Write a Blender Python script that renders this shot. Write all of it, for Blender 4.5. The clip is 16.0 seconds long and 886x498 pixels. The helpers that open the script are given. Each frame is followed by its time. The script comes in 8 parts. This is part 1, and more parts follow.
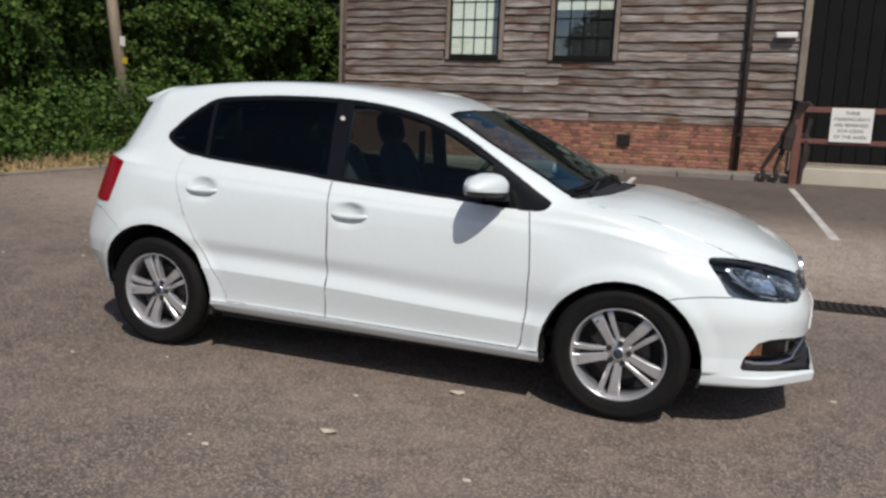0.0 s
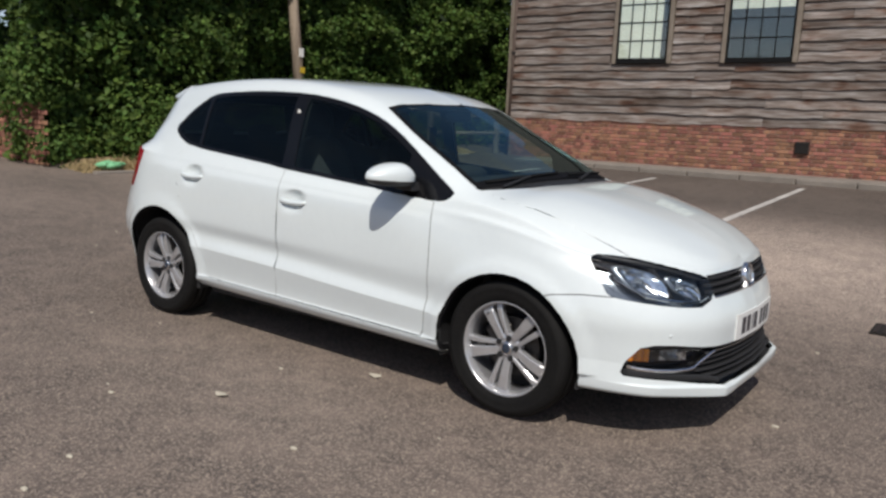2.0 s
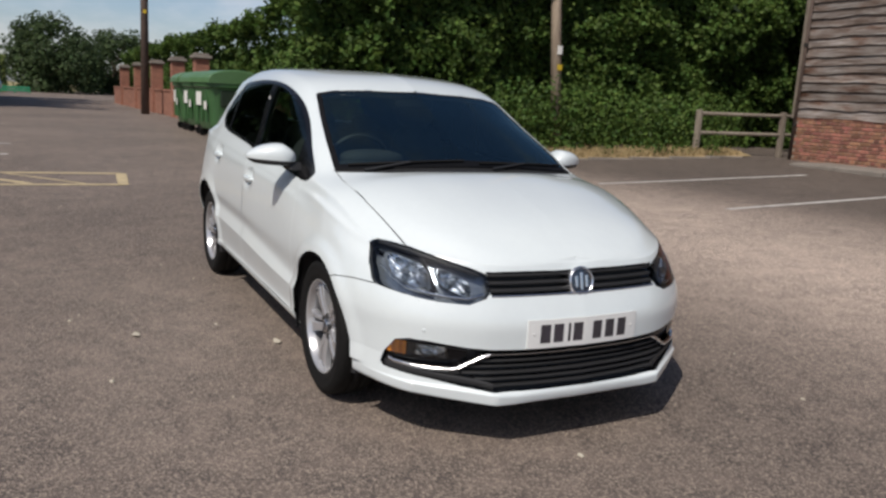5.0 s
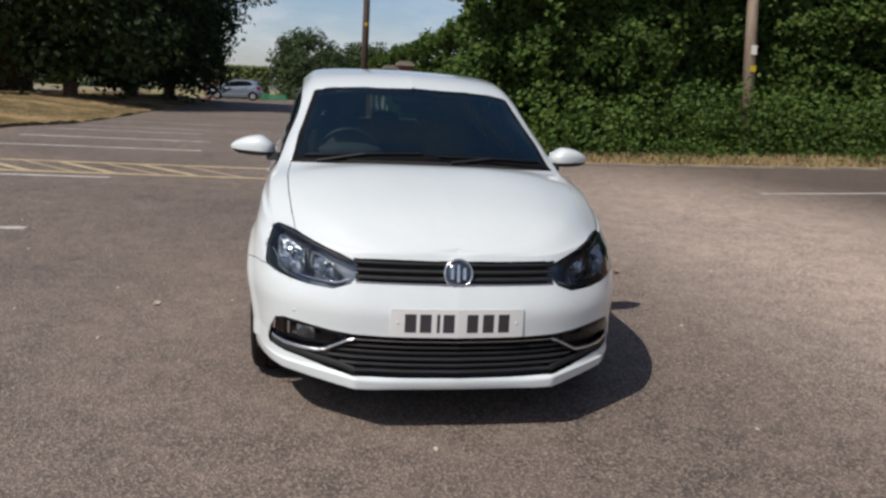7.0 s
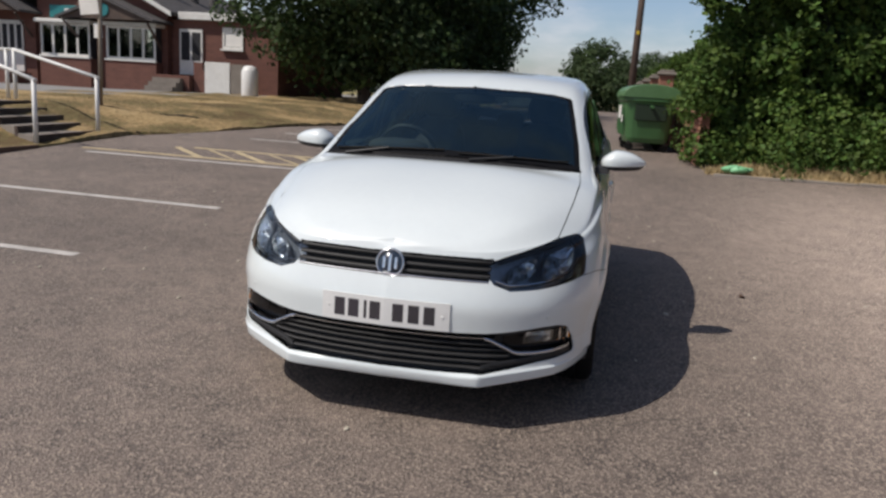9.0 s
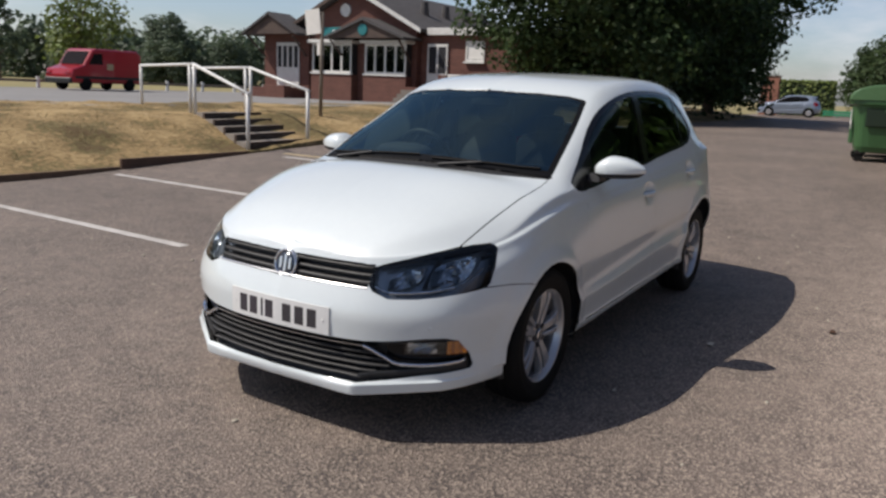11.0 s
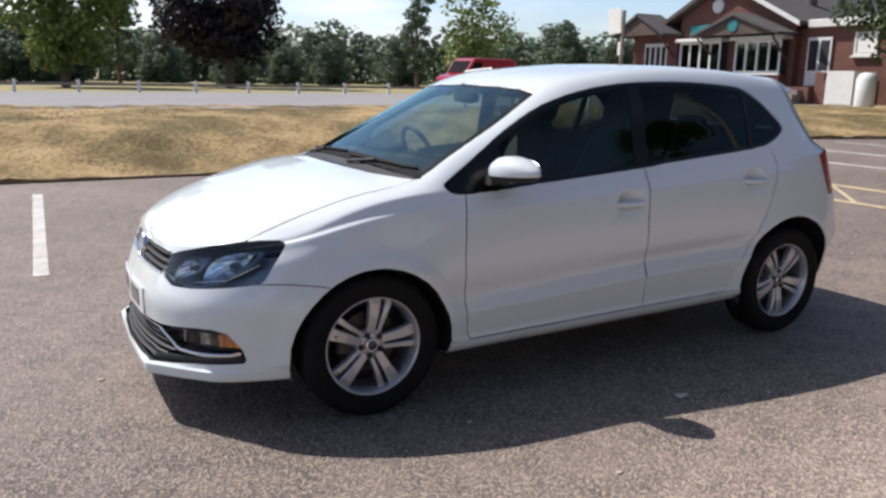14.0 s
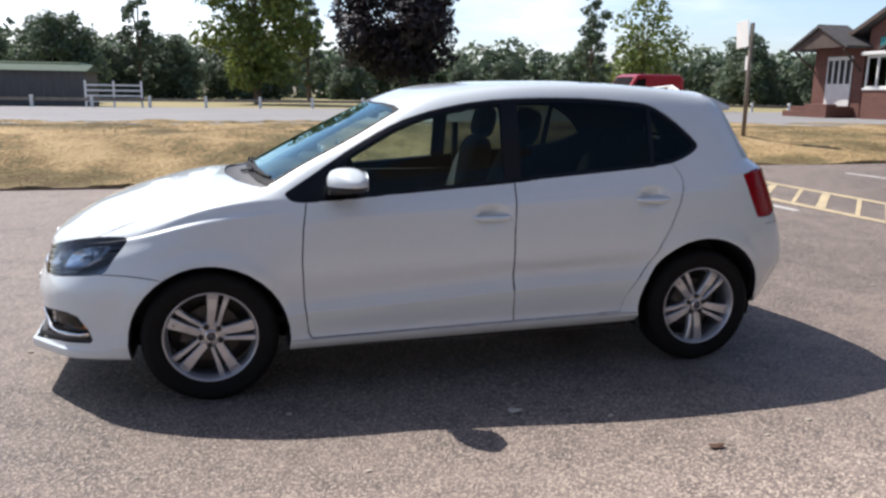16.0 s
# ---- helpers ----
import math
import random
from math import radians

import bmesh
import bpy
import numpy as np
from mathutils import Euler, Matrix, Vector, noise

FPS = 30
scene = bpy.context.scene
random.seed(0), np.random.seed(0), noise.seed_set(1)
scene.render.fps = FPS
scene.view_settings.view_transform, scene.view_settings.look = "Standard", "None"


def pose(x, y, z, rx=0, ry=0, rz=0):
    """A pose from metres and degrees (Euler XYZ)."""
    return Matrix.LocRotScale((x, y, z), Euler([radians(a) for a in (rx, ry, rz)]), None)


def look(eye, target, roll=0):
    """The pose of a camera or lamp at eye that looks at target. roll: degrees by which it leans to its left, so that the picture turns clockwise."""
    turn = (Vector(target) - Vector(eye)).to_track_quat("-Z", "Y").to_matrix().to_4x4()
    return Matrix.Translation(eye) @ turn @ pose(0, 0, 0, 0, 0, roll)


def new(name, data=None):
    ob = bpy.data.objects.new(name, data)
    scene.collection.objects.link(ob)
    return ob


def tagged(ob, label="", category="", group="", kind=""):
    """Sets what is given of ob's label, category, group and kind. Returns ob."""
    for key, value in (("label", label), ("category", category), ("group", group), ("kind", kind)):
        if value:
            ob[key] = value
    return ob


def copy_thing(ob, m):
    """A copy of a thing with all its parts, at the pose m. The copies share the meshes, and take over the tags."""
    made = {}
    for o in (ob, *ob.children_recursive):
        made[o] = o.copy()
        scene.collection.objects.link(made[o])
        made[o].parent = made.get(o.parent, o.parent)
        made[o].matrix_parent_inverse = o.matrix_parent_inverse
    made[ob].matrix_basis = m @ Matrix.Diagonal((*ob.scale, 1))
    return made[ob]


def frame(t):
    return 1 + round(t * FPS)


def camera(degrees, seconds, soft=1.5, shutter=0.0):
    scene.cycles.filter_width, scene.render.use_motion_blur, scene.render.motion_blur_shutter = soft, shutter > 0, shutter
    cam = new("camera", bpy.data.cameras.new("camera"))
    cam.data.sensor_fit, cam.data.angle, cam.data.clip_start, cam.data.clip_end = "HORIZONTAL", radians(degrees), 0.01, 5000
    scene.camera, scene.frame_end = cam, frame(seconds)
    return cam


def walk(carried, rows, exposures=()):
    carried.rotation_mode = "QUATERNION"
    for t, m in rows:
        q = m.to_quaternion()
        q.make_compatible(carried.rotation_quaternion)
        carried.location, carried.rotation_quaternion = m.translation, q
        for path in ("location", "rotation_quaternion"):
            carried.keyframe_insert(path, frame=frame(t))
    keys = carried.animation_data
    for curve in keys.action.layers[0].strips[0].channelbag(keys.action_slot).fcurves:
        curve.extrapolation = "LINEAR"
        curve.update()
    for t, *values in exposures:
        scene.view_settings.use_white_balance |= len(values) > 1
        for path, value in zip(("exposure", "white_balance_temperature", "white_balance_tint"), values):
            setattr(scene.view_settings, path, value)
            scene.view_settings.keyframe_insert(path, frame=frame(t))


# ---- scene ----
cam = camera(60.0, 16.0, soft=2.6, shutter=0.2)
PATH = [
    (0, (1.612, -4.085, 1.273), (0.934, -2.233, 0.943), 2.3),
    (0.5, (1.968, -3.964, 1.249), (1.161, -2.167, 0.903), 2.3),
    (1, (2.282, -3.853, 1.27), (1.379, -2.101, 0.931), 2.4),
    (1.5, (2.623, -3.731, 1.273), (1.562, -2.068, 0.942), 2.6),
    (2, (2.886, -3.505, 1.249), (1.714, -1.918, 0.919), 2.5),
    (2.5, (3.169, -3.29, 1.25), (1.922, -1.761, 0.921), 2.6),
    (3, (3.436, -3.068, 1.258), (2.068, -1.65, 0.918), 2.9),
    (3.5, (3.645, -2.769, 1.261), (2.156, -1.479, 0.915), 2.9),
    (4, (3.937, -2.516, 1.289), (2.348, -1.352, 0.942), 2.9),
    (4.2, (4.042, -2.392, 1.288), (2.42, -1.278, 0.936), 3.0),
    (6.3, (4.655, -1.024, 1.276), (2.786, -0.416, 0.901), 2.9),
    (6.5, (4.716, -0.914, 1.264), (2.832, -0.355, 0.892), 2.9),
    (7, (4.824, -0.569, 1.294), (2.892, -0.226, 0.908), 3.0),
    (7.5, (4.801, -0.184, 1.282), (2.85, 0.016, 0.89), 2.9),
    (8, (4.861, 0.17, 1.281), (2.899, 0.183, 0.89), 2.8),
    (8.2, (4.891, 0.3, 1.294), (2.933, 0.205, 0.901), 3.1),
    (10.3, (4.455, 1.636, 1.303), (2.648, 0.882, 0.897), 2.7),
    (10.5, (4.373, 1.772, 1.302), (2.599, 0.941, 0.894), 2.6),
    (11, (4.202, 2.09, 1.339), (2.534, 1.066, 0.928), 2.4),
    (11.5, (3.893, 2.364, 1.328), (2.32, 1.204, 0.905), 1.9),
    (12, (3.63, 2.64, 1.328), (2.124, 1.391, 0.913), 2.0),
    (12.5, (3.392, 2.901, 1.344), (2.003, 1.525, 0.921), 1.8),
    (13, (3.057, 3.071, 1.332), (1.771, 1.6, 0.905), 1.7),
    (13.5, (2.764, 3.318, 1.369), (1.632, 1.723, 0.95), 1.1),
    (14, (2.421, 3.512, 1.361), (1.477, 1.803, 0.929), 1.0),
    (14.5, (2.072, 3.647, 1.363), (1.213, 1.891, 0.941), 1.1),
    (15, (1.749, 3.907, 1.382), (1.041, 2.08, 0.979), 0.8),
    (15.5, (1.431, 4.075, 1.364), (0.846, 2.208, 0.952), 0.8),
    (16, (1.099, 4.232, 1.383), (0.586, 2.341, 0.985), 0.8),
]
walk(cam, [(t, look(eye, target, roll)) for t, eye, target, roll in PATH], [(0, -0.29, 6560, 9), (4, -0.29, 6600, 10), (7.5, -0.26, 6640, 11), (11, -0.13, 6640, 11), (12, 0.0, 6570, 11), (13, 0.33, 6470, 11), (14.5, 0.43, 6380, 12), (15, 0.52, 6340, 12), (16, 0.52, 6340, 12)])

# ---- world and sun ----
SUN_DIR = Vector((0.43, -0.62, 0.97)).normalized()
world = bpy.data.worlds.new("world")
scene.world = world
world.use_nodes = True
wn = world.node_tree.nodes
sky = wn.new("ShaderNodeTexSky")
sky.sky_type = 'NISHITA'
sky.sun_disc = False
sky.sun_elevation = math.asin(SUN_DIR.z)
sky.sun_rotation = math.atan2(SUN_DIR.x, SUN_DIR.y)
sky.air_density, sky.dust_density, sky.ozone_density = 1.0, 1.4, 3.0
wn["Background"].inputs[1].default_value = 0.087
# thin high cloud: the sky's own colour, paler and brighter in soft streaks
wl_ = world.node_tree.links.new
wc_ = wn.new("ShaderNodeTexCoord")
wm_ = wn.new("ShaderNodeMapping")
wm_.inputs["Scale"].default_value = (1.6, 3.2, 9.0)
wz_ = wn.new("ShaderNodeTexNoise")
wz_.inputs["Scale"].default_value, wz_.inputs["Detail"].default_value, wz_.inputs["Roughness"].default_value = 1.5, 6.0, 0.6
wr_ = wn.new("ShaderNodeMapRange")
wr_.interpolation_type = 'SMOOTHSTEP'
wr_.inputs["From Min"].default_value, wr_.inputs["From Max"].default_value, wr_.inputs["To Max"].default_value = 0.42, 0.75, 0.5
wb_ = wn.new("ShaderNodeRGBToBW")
wg_ = wn.new("ShaderNodeMix")
wg_.data_type, wg_.blend_type = 'RGBA', 'MULTIPLY'
wg_.inputs[0].default_value = 1.0
wg_.inputs[7].default_value = (1.75, 1.72, 1.72, 1)
wx_ = wn.new("ShaderNodeMix")
wx_.data_type = 'RGBA'
wl_(wc_.outputs["Generated"], wm_.inputs["Vector"])
wl_(wm_.outputs[0], wz_.inputs["Vector"])
wl_(wz_.outputs[0], wr_.inputs["Value"])
wl_(sky.outputs[0], wb_.inputs[0])
wl_(wb_.outputs[0], wg_.inputs[6])
wl_(wr_.outputs[0], wx_.inputs[0])
wl_(sky.outputs[0], wx_.inputs[6])
wl_(wg_.outputs[2], wx_.inputs[7])
wt_ = wn.new("ShaderNodeMix")
wt_.data_type, wt_.blend_type = 'RGBA', 'MULTIPLY'
wt_.inputs[0].default_value = 1.0
wt_.inputs[7].default_value = (0.98, 0.98, 1.04, 1)
wl_(wx_.outputs[2], wt_.inputs[6])
# summer haze: the sky pales towards the horizon all round
ws_ = wn.new("ShaderNodeSeparateXYZ")
wh_ = wn.new("ShaderNodeMapRange")
wh_.interpolation_type = 'SMOOTHSTEP'
wh_.inputs["From Min"].default_value, wh_.inputs["From Max"].default_value = 0.0, 0.5
wh_.inputs["To Min"].default_value, wh_.inputs["To Max"].default_value = 1.6, 1.0
wv_ = wn.new("ShaderNodeMix")
wv_.data_type, wv_.blend_type = 'RGBA', 'MULTIPLY'
wv_.inputs[0].default_value = 1.0
wl_(wc_.outputs["Generated"], ws_.inputs[0])
wl_(ws_.outputs["Z"], wh_.inputs["Value"])
wl_(wt_.outputs[2], wv_.inputs[6])
wl_(wh_.outputs[0], wv_.inputs[7])
wl_(wv_.outputs[2], wn["Background"].inputs[0])
sun_data = bpy.data.lights.new("sun", 'SUN')
sun_data.energy, sun_data.angle, sun_data.color = 4.6, radians(0.53), (1.0, 0.95, 0.885)
sun = new("sun", sun_data)
sun.matrix_world = look(SUN_DIR * 60, (0, 0, 0))


# ---- materials ----
def node(nt, kind, **values):
    n = nt.nodes.new(kind)
    for key, value in values.items():
        n.inputs[key].default_value = value
    return n


def mat(name, col, col2=None, rough=0.6, metal=0.0, scale=4.0, fine=60.0, mix=0.5, bump=0.0, coat=0.0, spec=0.5,
        stretch=(1, 1, 1), rnd=0.0, island=False, bump_scale=None, rough_var=0.0):
    """A procedural surface: two scales of noise between two colours, bump from the fine one."""
    m = bpy.data.materials.new(name)
    m.use_nodes = True
    nt = m.node_tree
    p = nt.nodes["Principled BSDF"]
    lk = nt.links.new
    col2 = col2 or tuple(c * 0.8 for c in col)
    tc = nt.nodes.new("ShaderNodeTexCoord")
    mp = nt.nodes.new("ShaderNodeMapping")
    mp.inputs["Scale"].default_value = stretch
    lk(tc.outputs["Object"], mp.inputs["Vector"])
    n1 = node(nt, "ShaderNodeTexNoise", Scale=scale, Detail=4.0, Roughness=0.6)
    n2 = node(nt, "ShaderNodeTexNoise", Scale=fine, Detail=3.0, Roughness=0.6)
    lk(mp.outputs[0], n1.inputs["Vector"])
    lk(mp.outputs[0], n2.inputs["Vector"])
    add = nt.nodes.new("ShaderNodeMath")
    add.operation = 'MULTIPLY_ADD'
    lk(n1.outputs[0], add.inputs[0])
    add.inputs[1].default_value = 1.0 - mix
    mul = nt.nodes.new("ShaderNodeMath")
    mul.operation = 'MULTIPLY'
    lk(n2.outputs[0], mul.inputs[0])
    mul.inputs[1].default_value = mix
    lk(mul.outputs[0], add.inputs[2])
    ramp = nt.nodes.new("ShaderNodeValToRGB")
    ramp.color_ramp.elements[0].position, ramp.color_ramp.elements[1].position = 0.34, 0.66
    ramp.color_ramp.elements[0].color = (*col2, 1)
    ramp.color_ramp.elements[1].color = (*col, 1)
    lk(add.outputs[0], ramp.inputs[0])
    out = ramp.outputs[0]
    if rnd:
        if island:
            src = nt.nodes.new("ShaderNodeNewGeometry").outputs["Random Per Island"]
        else:
            src = nt.nodes.new("ShaderNodeObjectInfo").outputs["Random"]
        mr = node(nt, "ShaderNodeMapRange")
        mr.inputs["To Min"].default_value, mr.inputs["To Max"].default_value = 1 - rnd, 1 + rnd
        lk(src, mr.inputs["Value"])
        hsv = nt.nodes.new("ShaderNodeHueSaturation")
        lk(out, hsv.inputs["Color"])
        lk(mr.outputs[0], hsv.inputs["Value"])
        mh = node(nt, "ShaderNodeMapRange")
        mh.inputs["To Min"].default_value, mh.inputs["To Max"].default_value = 0.5 - rnd * 0.04, 0.5 + rnd * 0.04
        fr = nt.nodes.new("ShaderNodeMath")
        fr.operation = 'FRACT'
        m7 = nt.nodes.new("ShaderNodeMath")
        m7.operation = 'MULTIPLY'
        m7.inputs[1].default_value = 7.31
        lk(src, m7.inputs[0])
        lk(m7.outputs[0], fr.inputs[0])
        lk(fr.outputs[0], mh.inputs["Value"])
        lk(mh.outputs[0], hsv.inputs["Hue"])
        out = hsv.outputs[0]
    lk(out, p.inputs["Base Color"])
    p.inputs["Roughness"].default_value = rough
    p.inputs["Metallic"].default_value = metal
    p.inputs["Coat Weight"].default_value = coat
    p.inputs["Coat Roughness"].default_value = 0.03
    p.inputs["Specular IOR Level"].default_value = spec
    if rough_var:
        mrr = node(nt, "ShaderNodeMapRange")
        mrr.inputs["To Min"].default_value, mrr.inputs["To Max"].default_value = rough - rough_var, rough + rough_var
        lk(n1.outputs[0], mrr.inputs["Value"])
        lk(mrr.outputs[0], p.inputs["Roughness"])
    if bump:
        b = node(nt, "ShaderNodeBump", Strength=1.0, Distance=bump)
        lk(n2.outputs[0], b.inputs["Height"])
        lk(b.outputs[0], p.inputs["Normal"])
    return m


def glass(name, tint, gloss=(1.0, 1.0, 1.0), ior=1.8):
    """Thin sheet glass: clear with a tint, glossy by Fresnel."""
    m = bpy.data.materials.new(name)
    m.use_nodes = True
    nt = m.node_tree
    nt.nodes.remove(nt.nodes["Principled BSDF"])
    tr = node(nt, "ShaderNodeBsdfTransparent", Color=(*tint, 1))
    gl = node(nt, "ShaderNodeBsdfGlossy", Color=(*gloss, 1), Roughness=0.01)
    fr = node(nt, "ShaderNodeFresnel", IOR=ior)
    mx = nt.nodes.new("ShaderNodeMixShader")
    nt.links.new(fr.outputs[0], mx.inputs[0])
    nt.links.new(tr.outputs[0], mx.inputs[1])
    nt.links.new(gl.outputs[0], mx.inputs[2])
    nt.links.new(mx.outputs[0], nt.nodes["Material Output"].inputs[0])
    return m


def asphalt(name, col, dark, stone):
    """Worn tarmac: pale stones in a dark binder, broad stains, small patches."""
    m = bpy.data.materials.new(name)
    m.use_nodes = True
    nt = m.node_tree
    lk = nt.links.new
    p = nt.nodes["Principled BSDF"]
    tc = nt.nodes.new("ShaderNodeTexCoord")
    vor = node(nt, "ShaderNodeTexVoronoi", Scale=125.0)
    big = node(nt, "ShaderNodeTexNoise", Scale=0.4, Detail=7.0, Roughness=0.62)
    mid = node(nt, "ShaderNodeTexNoise", Scale=5.0, Detail=7.0, Roughness=0.75)
    grit = node(nt, "ShaderNodeTexNoise", Scale=140.0, Detail=2.0, Roughness=0.7)
    for n in (vor, big, mid, grit):
        lk(tc.outputs["Object"], n.inputs["Vector"])
    r1 = nt.nodes.new("ShaderNodeValToRGB")
    r1.color_ramp.elements[0].position, r1.color_ramp.elements[1].position = 0.36, 0.64
    r1.color_ramp.elements[0].color, r1.color_ramp.elements[1].color = (*dark, 1), (*col, 1)
    lk(big.outputs[0], r1.inputs[0])
    r2 = nt.nodes.new("ShaderNodeValToRGB")
    r2.color_ramp.elements[0].position, r2.color_ramp.elements[1].position = 0.40, 0.72
    r2.color_ramp.elements[0].color, r2.color_ramp.elements[1].color = (0.62, 0.62, 0.63, 1), (1.34, 1.31, 1.27, 1)
    lk(mid.outputs[0], r2.inputs[0])
    mu = nt.nodes.new("ShaderNodeMix")
    mu.data_type, mu.blend_type = 'RGBA', 'MULTIPLY'
    mu.inputs[0].default_value = 1.0
    lk(r1.outputs[0], mu.inputs[6])
    lk(r2.outputs[0], mu.inputs[7])
    hs = nt.nodes.new("ShaderNodeSeparateColor")
    lk(vor.outputs["Color"], hs.inputs[0])
    r3 = nt.nodes.new("ShaderNodeValToRGB")
    r3.color_ramp.elements[0].position, r3.color_ramp.elements[1].position = 0.45, 0.95
    r3.color_ramp.elements[0].color, r3.color_ramp.elements[1].color = (0, 0, 0, 1), (1, 1, 1, 1)
    lk(hs.outputs[0], r3.inputs[0])
    mx = nt.nodes.new("ShaderNodeMix")
    mx.data_type = 'RGBA'
    lk(r3.outputs[0], mx.inputs[0])
    lk(mu.outputs[2], mx.inputs[6])
    mx.inputs[7].default_value = (*stone, 1)
    r4 = nt.nodes.new("ShaderNodeValToRGB")
    r4.color_ramp.elements[0].position, r4.color_ramp.elements[1].position = 0.38, 0.5
    r4.color_ramp.elements[0].color, r4.color_ramp.elements[1].color = (0.60, 0.60, 0.61, 1), (1.06, 1.06, 1.05, 1)
    lk(grit.outputs[0], r4.inputs[0])
    m2 = nt.nodes.new("ShaderNodeMix")
    m2.data_type, m2.blend_type = 'RGBA', 'MULTIPLY'
    m2.inputs[0].default_value = 1.0
    lk(mx.outputs[2], m2.inputs[6])
    lk(r4.outputs[0], m2.inputs[7])
    p.inputs["Roughness"].default_value = 0.68
    p.inputs["Specular IOR Level"].default_value = 0.4
    # a broad paler patch: brightness of the sunlit ground put into the colour
    sep = nt.nodes.new("ShaderNodeVectorMath")
    sep.operation = 'SUBTRACT'
    sep.inputs[1].default_value = (-1.0, 4.3, 0.0)
    scl = nt.nodes.new("ShaderNodeVectorMath")
    scl.operation = 'MULTIPLY'
    scl.inputs[1].default_value = (0.165, 0.42, 0.0)
    ln = nt.nodes.new("ShaderNodeVectorMath")
    ln.operation = 'LENGTH'
    wob = node(nt, "ShaderNodeMath")
    wob.operation = 'MULTIPLY_ADD'
    wob.inputs[1].default_value = 0.9
    rng = node(nt, "ShaderNodeMapRange")
    rng.interpolation_type = 'SMOOTHSTEP'
    rng.inputs["From Min"].default_value, rng.inputs["From Max"].default_value = 1.9, 0.7
    rng.inputs["To Min"].default_value, rng.inputs["To Max"].default_value = 1.0, 2.4
    lk(tc.outputs["Object"], sep.inputs[0])
    lk(sep.outputs[0], scl.inputs[0])
    lk(scl.outputs[0], ln.inputs[0])
    lk(big.outputs[0], wob.inputs[0])
    lk(ln.outputs["Value"], wob.inputs[2])
    lk(wob.outputs[0], rng.inputs["Value"])
    # the tarmac grows darker towards the barn
    sx = nt.nodes.new("ShaderNodeSeparateXYZ")
    bay = node(nt, "ShaderNodeMapRange")
    bay.inputs["From Min"].default_value, bay.inputs["From Max"].default_value = 4.0, 8.0
    bay.inputs["To Min"].default_value, bay.inputs["To Max"].default_value = 1.0, 0.64
    lk(tc.outputs["Object"], sx.inputs[0])
    lk(sx.outputs["Y"], bay.inputs["Value"])
    prod = node(nt, "ShaderNodeMath")
    prod.operation = 'MULTIPLY'
    lk(rng.outputs[0], prod.inputs[0])
    lk(bay.outputs[0], prod.inputs[1])
    m3 = nt.nodes.new("ShaderNodeMix")
    m3.data_type, m3.blend_type = 'RGBA', 'MULTIPLY'
    m3.inputs[0].default_value = 1.0
    lk(m2.outputs[2], m3.inputs[6])
    lk(prod.outputs[0], m3.inputs[7])
    lk(m3.outputs[2], p.inputs["Base Color"])
    b = node(nt, "ShaderNodeBump", Strength=0.8, Distance=0.006)
    lk(vor.outputs["Distance"], b.inputs["Height"])
    b2 = node(nt, "ShaderNodeBump", Strength=0.6, Distance=0.004)
    lk(grit.outputs[0], b2.inputs["Height"])
    lk(b.outputs[0], b2.inputs["Normal"])
    lk(b2.outputs[0], p.inputs["Normal"])
    return m


def leafy(name, col, col2, rough, **kw):
    """A leaf: the plain surface with some light let through."""
    m = mat(name, col, col2, rough, **kw)
    nt = m.node_tree
    p = nt.nodes["Principled BSDF"]
    tr = nt.nodes.new("ShaderNodeBsdfTranslucent")
    src = p.inputs["Base Color"].links[0].from_socket
    nt.links.new(src, tr.inputs["Color"])
    mx = nt.nodes.new("ShaderNodeMixShader")
    mx.inputs[0].default_value = 0.35
    nt.links.new(p.outputs[0], mx.inputs[1])
    nt.links.new(tr.outputs[0], mx.inputs[2])
    nt.links.new(mx.outputs[0], nt.nodes["Material Output"].inputs[0])
    return m


M = {}
M["asphalt"] = asphalt("asphalt", (0.208, 0.165, 0.141), (0.105, 0.084, 0.074), (0.335, 0.272, 0.219))
M["asphalt_upper"] = mat("asphalt_upper", (0.26, 0.25, 0.24), (0.2, 0.195, 0.19), 0.9, scale=0.3, fine=3)
M["field"] = mat("dry_field", (0.33, 0.26, 0.12), (0.2, 0.19, 0.08), 0.95, scale=0.08, fine=1.2)
M["dry_grass"] = mat("dry_grass", (0.41, 0.30, 0.155), (0.12, 0.082, 0.04), 0.95, scale=0.6, fine=13, mix=0.3, bump=0.03, spec=0.2)
ramp_ = next(n for n in M["dry_grass"].node_tree.nodes if n.type == 'VALTORGB').color_ramp
ramp_.elements[0].position, ramp_.elements[1].position = 0.40, 0.61
for pos_, col_ in ((0.45, (0.15, 0.125, 0.055, 1)), (0.495, (0.24, 0.165, 0.08, 1)), (0.545, (0.33, 0.235, 0.115, 1))):
    ramp_.elements.new(pos_).color = col_
M["straw"] = mat("straw_blades", (0.42, 0.31, 0.16), (0.27, 0.21, 0.10), 0.9, scale=0.5, fine=8)
M["line_white"] = mat("worn_white_paint", (0.64, 0.61, 0.57), (0.30, 0.275, 0.25), 0.8, scale=5, fine=70, bump=0.001)
M["line_yellow"] = mat("worn_yellow_paint", (0.6, 0.48, 0.27), (0.33, 0.27, 0.18), 0.8, scale=5, fine=70, bump=0.001)


